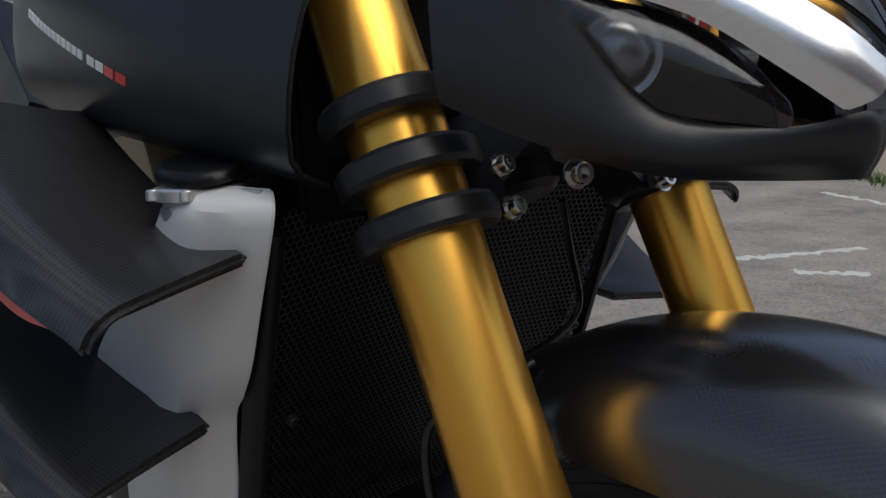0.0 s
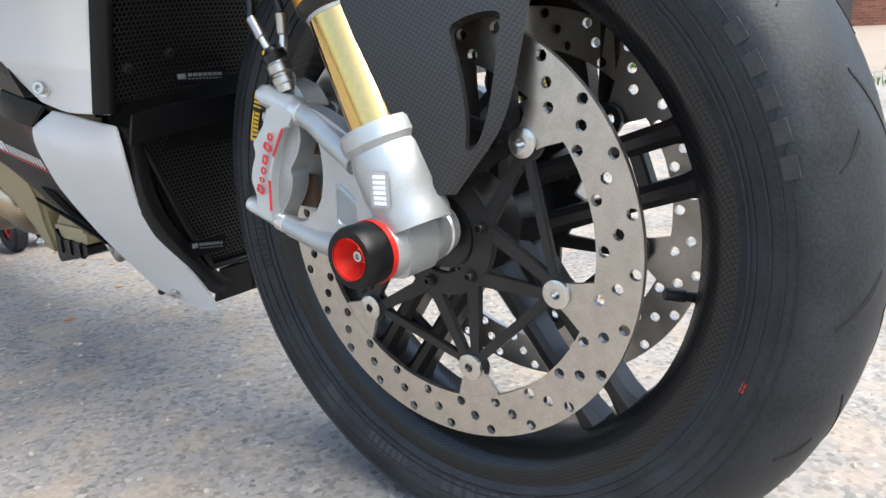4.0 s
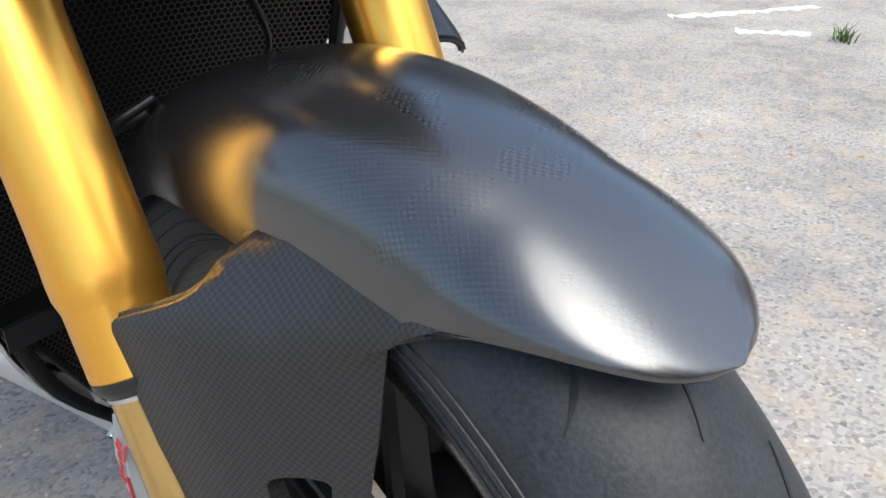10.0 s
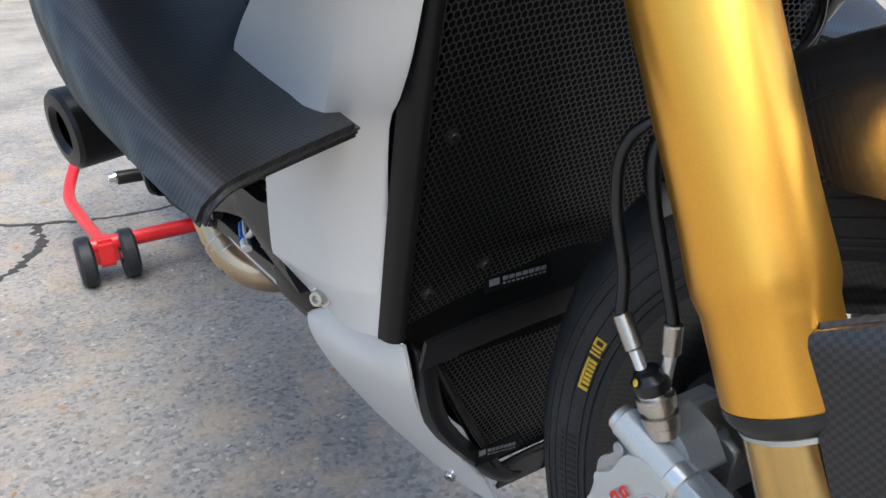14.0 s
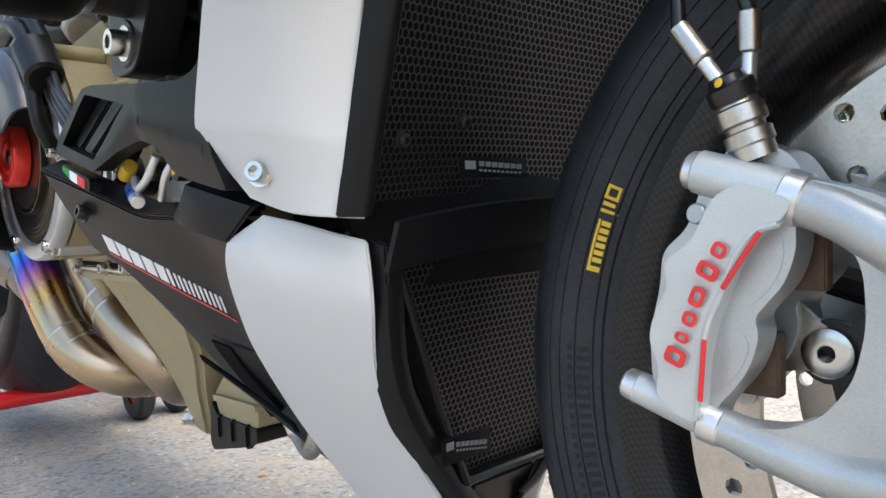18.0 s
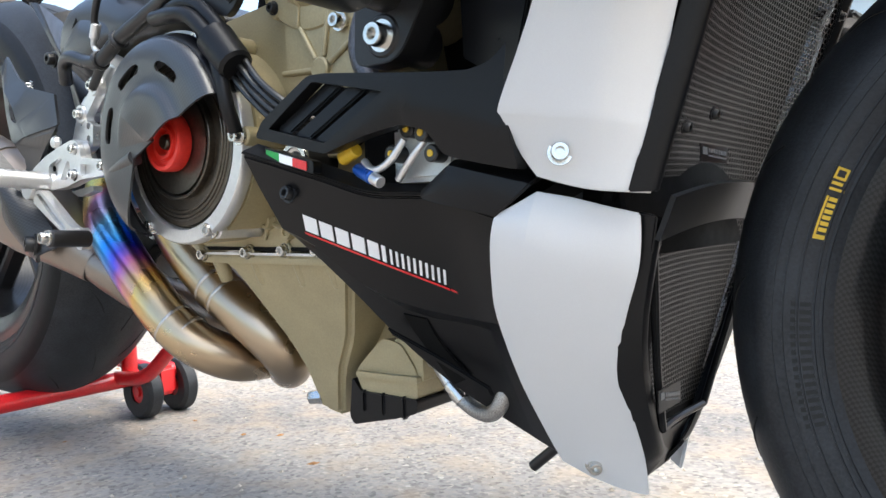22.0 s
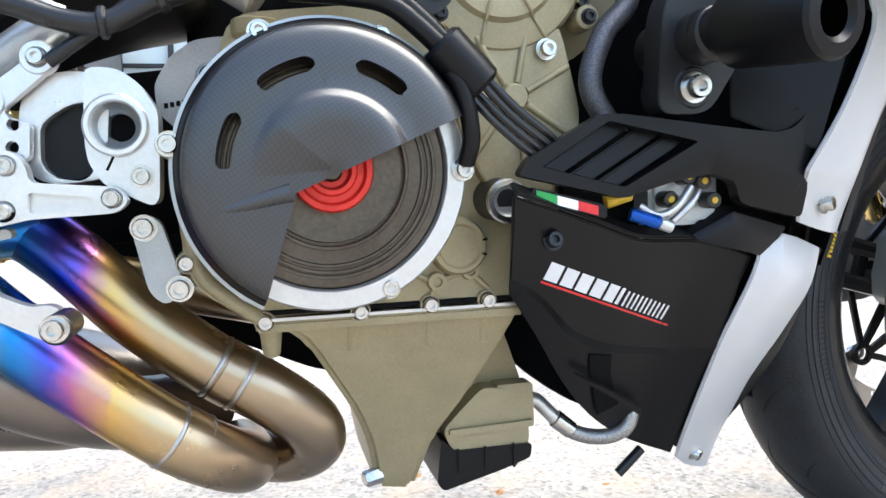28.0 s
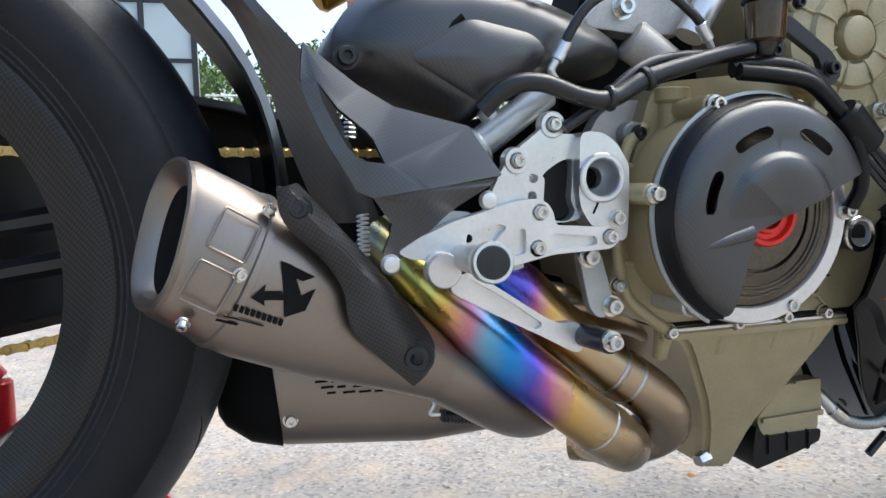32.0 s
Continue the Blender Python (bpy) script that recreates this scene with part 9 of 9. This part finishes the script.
# parking sign on a post
sign = thing("parking_sign", (-3.15, 19.5, 0), "red and white parking warning board on a grey post", "sign")
sm = Matrix.Translation((-3.1, 19.5, 0.15)) @ Matrix.Rotation(radians(12), 4, "Z") @ Matrix(((1, 0, 0, 0), (0, 0, -1, 0), (0, 1, 0, 0), (0, 0, 0, 1)))
board = part("board", plate(rounded([(0, 0), (1.25, 0), (1.25, 1.25), (0, 1.25)], 0.03), 0.03, sm, bevel=0.004), M_REDPAINT, sign)
part("post", rod((-3.02, 19.38, 0), (-3.02, 19.38, 2.6), 0.045, segs=16), M_BLOCK, sign)
for k in range(4):
    part("white_band", plate([(0.06, 0.10 + k * 0.29), (1.2, 0.10 + k * 0.29), (1.2, 0.30 + k * 0.29), (0.06, 0.30 + k * 0.29)], 0.004, sm @ Matrix.Translation((0, 0, 0.031)), bevel=0), M_WHITE, board)


def lettering(text, size, m, mat, parent):
    cu = bpy.data.curves.new("lettering", "FONT")
    cu.body, cu.size, cu.extrude = text, size, 0.002
    ob = new("lettering_curve", cu)
    dg = bpy.context.evaluated_depsgraph_get()
    dg.update()
    me = bpy.data.meshes.new_from_object(ob.evaluated_get(dg))
    bpy.data.objects.remove(ob)
    me.transform(m)
    me.materials.clear()
    me.materials.append(mat)
    return attach("lettering", me, parent)


for k, w in ((2, "UNAUTHORISED"), (1, "VEHICLES"), (0, "BE CLAMPED")):
    lettering(w, 0.17, sm @ Matrix.Translation((0.09, 0.135 + k * 0.29, 0.037)), M_REDPAINT, board)
for k in range(5):
    part("text_bar", plate([(0.1 + k * 0.2, 1.03), (0.26 + k * 0.2, 1.03), (0.26 + k * 0.2, 1.14), (0.1 + k * 0.2, 1.14)], 0.002, sm @ Matrix.Translation((0, 0, 0.036)), bevel=0), M_REDPAINT, board)


# ---- what lies on the ground ----
def ribbon(name, pts, wide, mat, label, category, seed, high=0.0035, steps=14):
    """A worn strip on the ground with an uneven edge."""
    r = random.Random(seed)
    path = smooth_path([(x, y, 0) for x, y in pts], steps)
    a, b = [], []
    for i, p in enumerate(path):
        d = (path[min(i + 1, len(path) - 1)] - path[max(i - 1, 0)]).normalized()
        w = V(-d.y, d.x, 0) * wide * r.uniform(0.35, 1.0)
        j = V(-d.y, d.x, 0) * wide * r.uniform(-0.5, 0.5)
        a.append([p + w + j, p - w + j])
    rows = [[q + V(0, 0, high) for q in row] + [row[1] - V(0, 0, 0.002), row[0] - V(0, 0, 0.002)] for row in a]
    ob = part(name, loft([[r_[0], r_[1], r_[2], r_[3]] for r_ in rows]), mat, None)
    return tagged(ob, label, category, kind="structure")


ribbon("ground_crack", [(-2.60, -1.3), (-2.38, -0.93), (-2.27, -0.73), (-2.09, -0.53), (-1.97, -0.36), (-1.9, -0.1), (-1.95, 0.3)], 0.012, M_CRACK, "dark crack in the worn asphalt", "crack", 1, 0.0012)
ribbon("ground_crack", [(-1.28, -1.15), (-1.36, -0.90), (-1.40, -0.69), (-1.58, -0.52), (-1.69, -0.43), (-1.81, -0.37), (-1.97, -0.36)], 0.016, M_CRACK, "dark crack in the worn asphalt", "crack", 2, 0.0012)
ribbon("ground_crack", [(-3.4, -1.5), (-3.66, -1.14), (-3.81, -0.99), (-4.24, -0.8)], 0.02, M_CRACK, "dark crack in the worn asphalt", "crack", 3, 0.0012)
for k, pts in enumerate(([(-2.62, 6.3), (-2.58, 6.9), (-2.52, 8.6), (-2.3, 12.0)], [(-2.2, 5.17), (-1.8, 4.9), (-1.40, 4.63)], [(-1.60, 2.78), (-1.42, 3.0), (-1.22, 3.36)], [(-1.25, 2.72), (-1.0, 2.85)])):
    ribbon("ground_line", pts, 0.045, M_LINE, "worn white painted line on the asphalt", "road marking", 20 + k, 0.0015)
apron = bmesh.new()
for i, (x, y) in enumerate(((-4.36, 5.0), (-4.36, 24.5), (1.5, 24.5), (0.4, 9.0), (-1.0, 5.35), (-2.35, 6.1), (-3.1, 6.8))):
    apron.verts.new((x, y, 0.004))
apron.faces.new(apron.verts)
solid("pavement", apron, M_CONCRETE, "tan concrete apron before the shop", "pavement", kind="structure")


def grass_along(pts, n, seed, spread=0.05):
    r = random.Random(seed)
    path = smooth_path([(x, y, 0) for x, y in pts], 12)
    verts, faces = [], []
    for _ in range(n):
        k = r.random() * (len(path) - 1)
        p = path[int(k)].lerp(path[int(k) + 1], k % 1) + V(r.gauss(0, spread), r.gauss(0, spread), 0)
        h, a = r.uniform(0.025, 0.085), r.uniform(0, 6.28)
        d, s = V(math.cos(a), math.sin(a), 0), V(-math.sin(a), math.cos(a), 0) * 0.004
        i = len(verts)
        verts += [p - s, p + s, p + d * h * 0.25 + V(0, 0, h * 0.6) + s * 0.7, p + d * h * 0.25 + V(0, 0, h * 0.6) - s * 0.7, p + d * h * 0.7 + V(0, 0, h)]
        faces += [(i, i + 1, i + 2, i + 3), (i + 3, i + 2, i + 4)]
    me = bpy.data.meshes.new("grass")
    me.from_pydata([tuple(v) for v in verts], [], faces)
    me.materials.append(M_GRASS)
    return tagged(attach("grass", me, None), "green weeds along the asphalt edge", "grass", kind="stuff")


grass_along([(-4.3, 8.4), (-3.6, 7.4), (-3.12, 6.8), (-2.35, 6.13), (-1.47, 5.4), (-0.6, 4.9)], 2600, 31, 0.07)
grass_along([(-4.25, 7.6), (-4.2, 8.4), (-4.0, 8.2)], 900, 32, 0.10)
grass_along([(-0.90, 2.84), (-0.84, 2.81)], 36, 33, 0.016)
grass_along([(-0.75, 6.3), (-0.3, 6.4)], 160, 34, 0.03)
grass_along([(-4.28, 13.9), (-4.2, 14.3)], 500, 35, 0.08)


def litter(name, mat, n, size, seed, flat, label):
    r = random.Random(seed)
    verts, faces = [], []
    for _ in range(n):
        x, y = r.uniform(-2.4, 1.6), r.uniform(-1.4, 2.6)
        s, a = size * r.uniform(0.5, 1.5), r.uniform(0, 6.28)
        c, q = math.cos(a) * s, math.sin(a) * s
        i = len(verts)
        h = s * flat
        verts += [(x + c, y + q, 0.001), (x - q * 0.7, y + c * 0.7, 0.001), (x - c, y - q, 0.001), (x + q * 0.6, y - c * 0.6, 0.001), (x + 0.1 * c, y + 0.1 * q, 0.001 + h)]
        faces += [(i, i + 1, i + 4), (i + 1, i + 2, i + 4), (i + 2, i + 3, i + 4), (i + 3, i, i + 4)]
    me = bpy.data.meshes.new(name)
    me.from_pydata(verts, [], faces)
    me.materials.append(mat)
    return tagged(attach(name, me, None), label, name.replace("_", " "), kind="stuff")


litter("dry_leaves", M_LITTER, 160, 0.009, 41, 0.25, "small orange dry leaf scraps on the asphalt")
litter("gravel", M_PEBBLE, 1500, 0.0042, 42, 0.7, "loose pale grit on the asphalt")
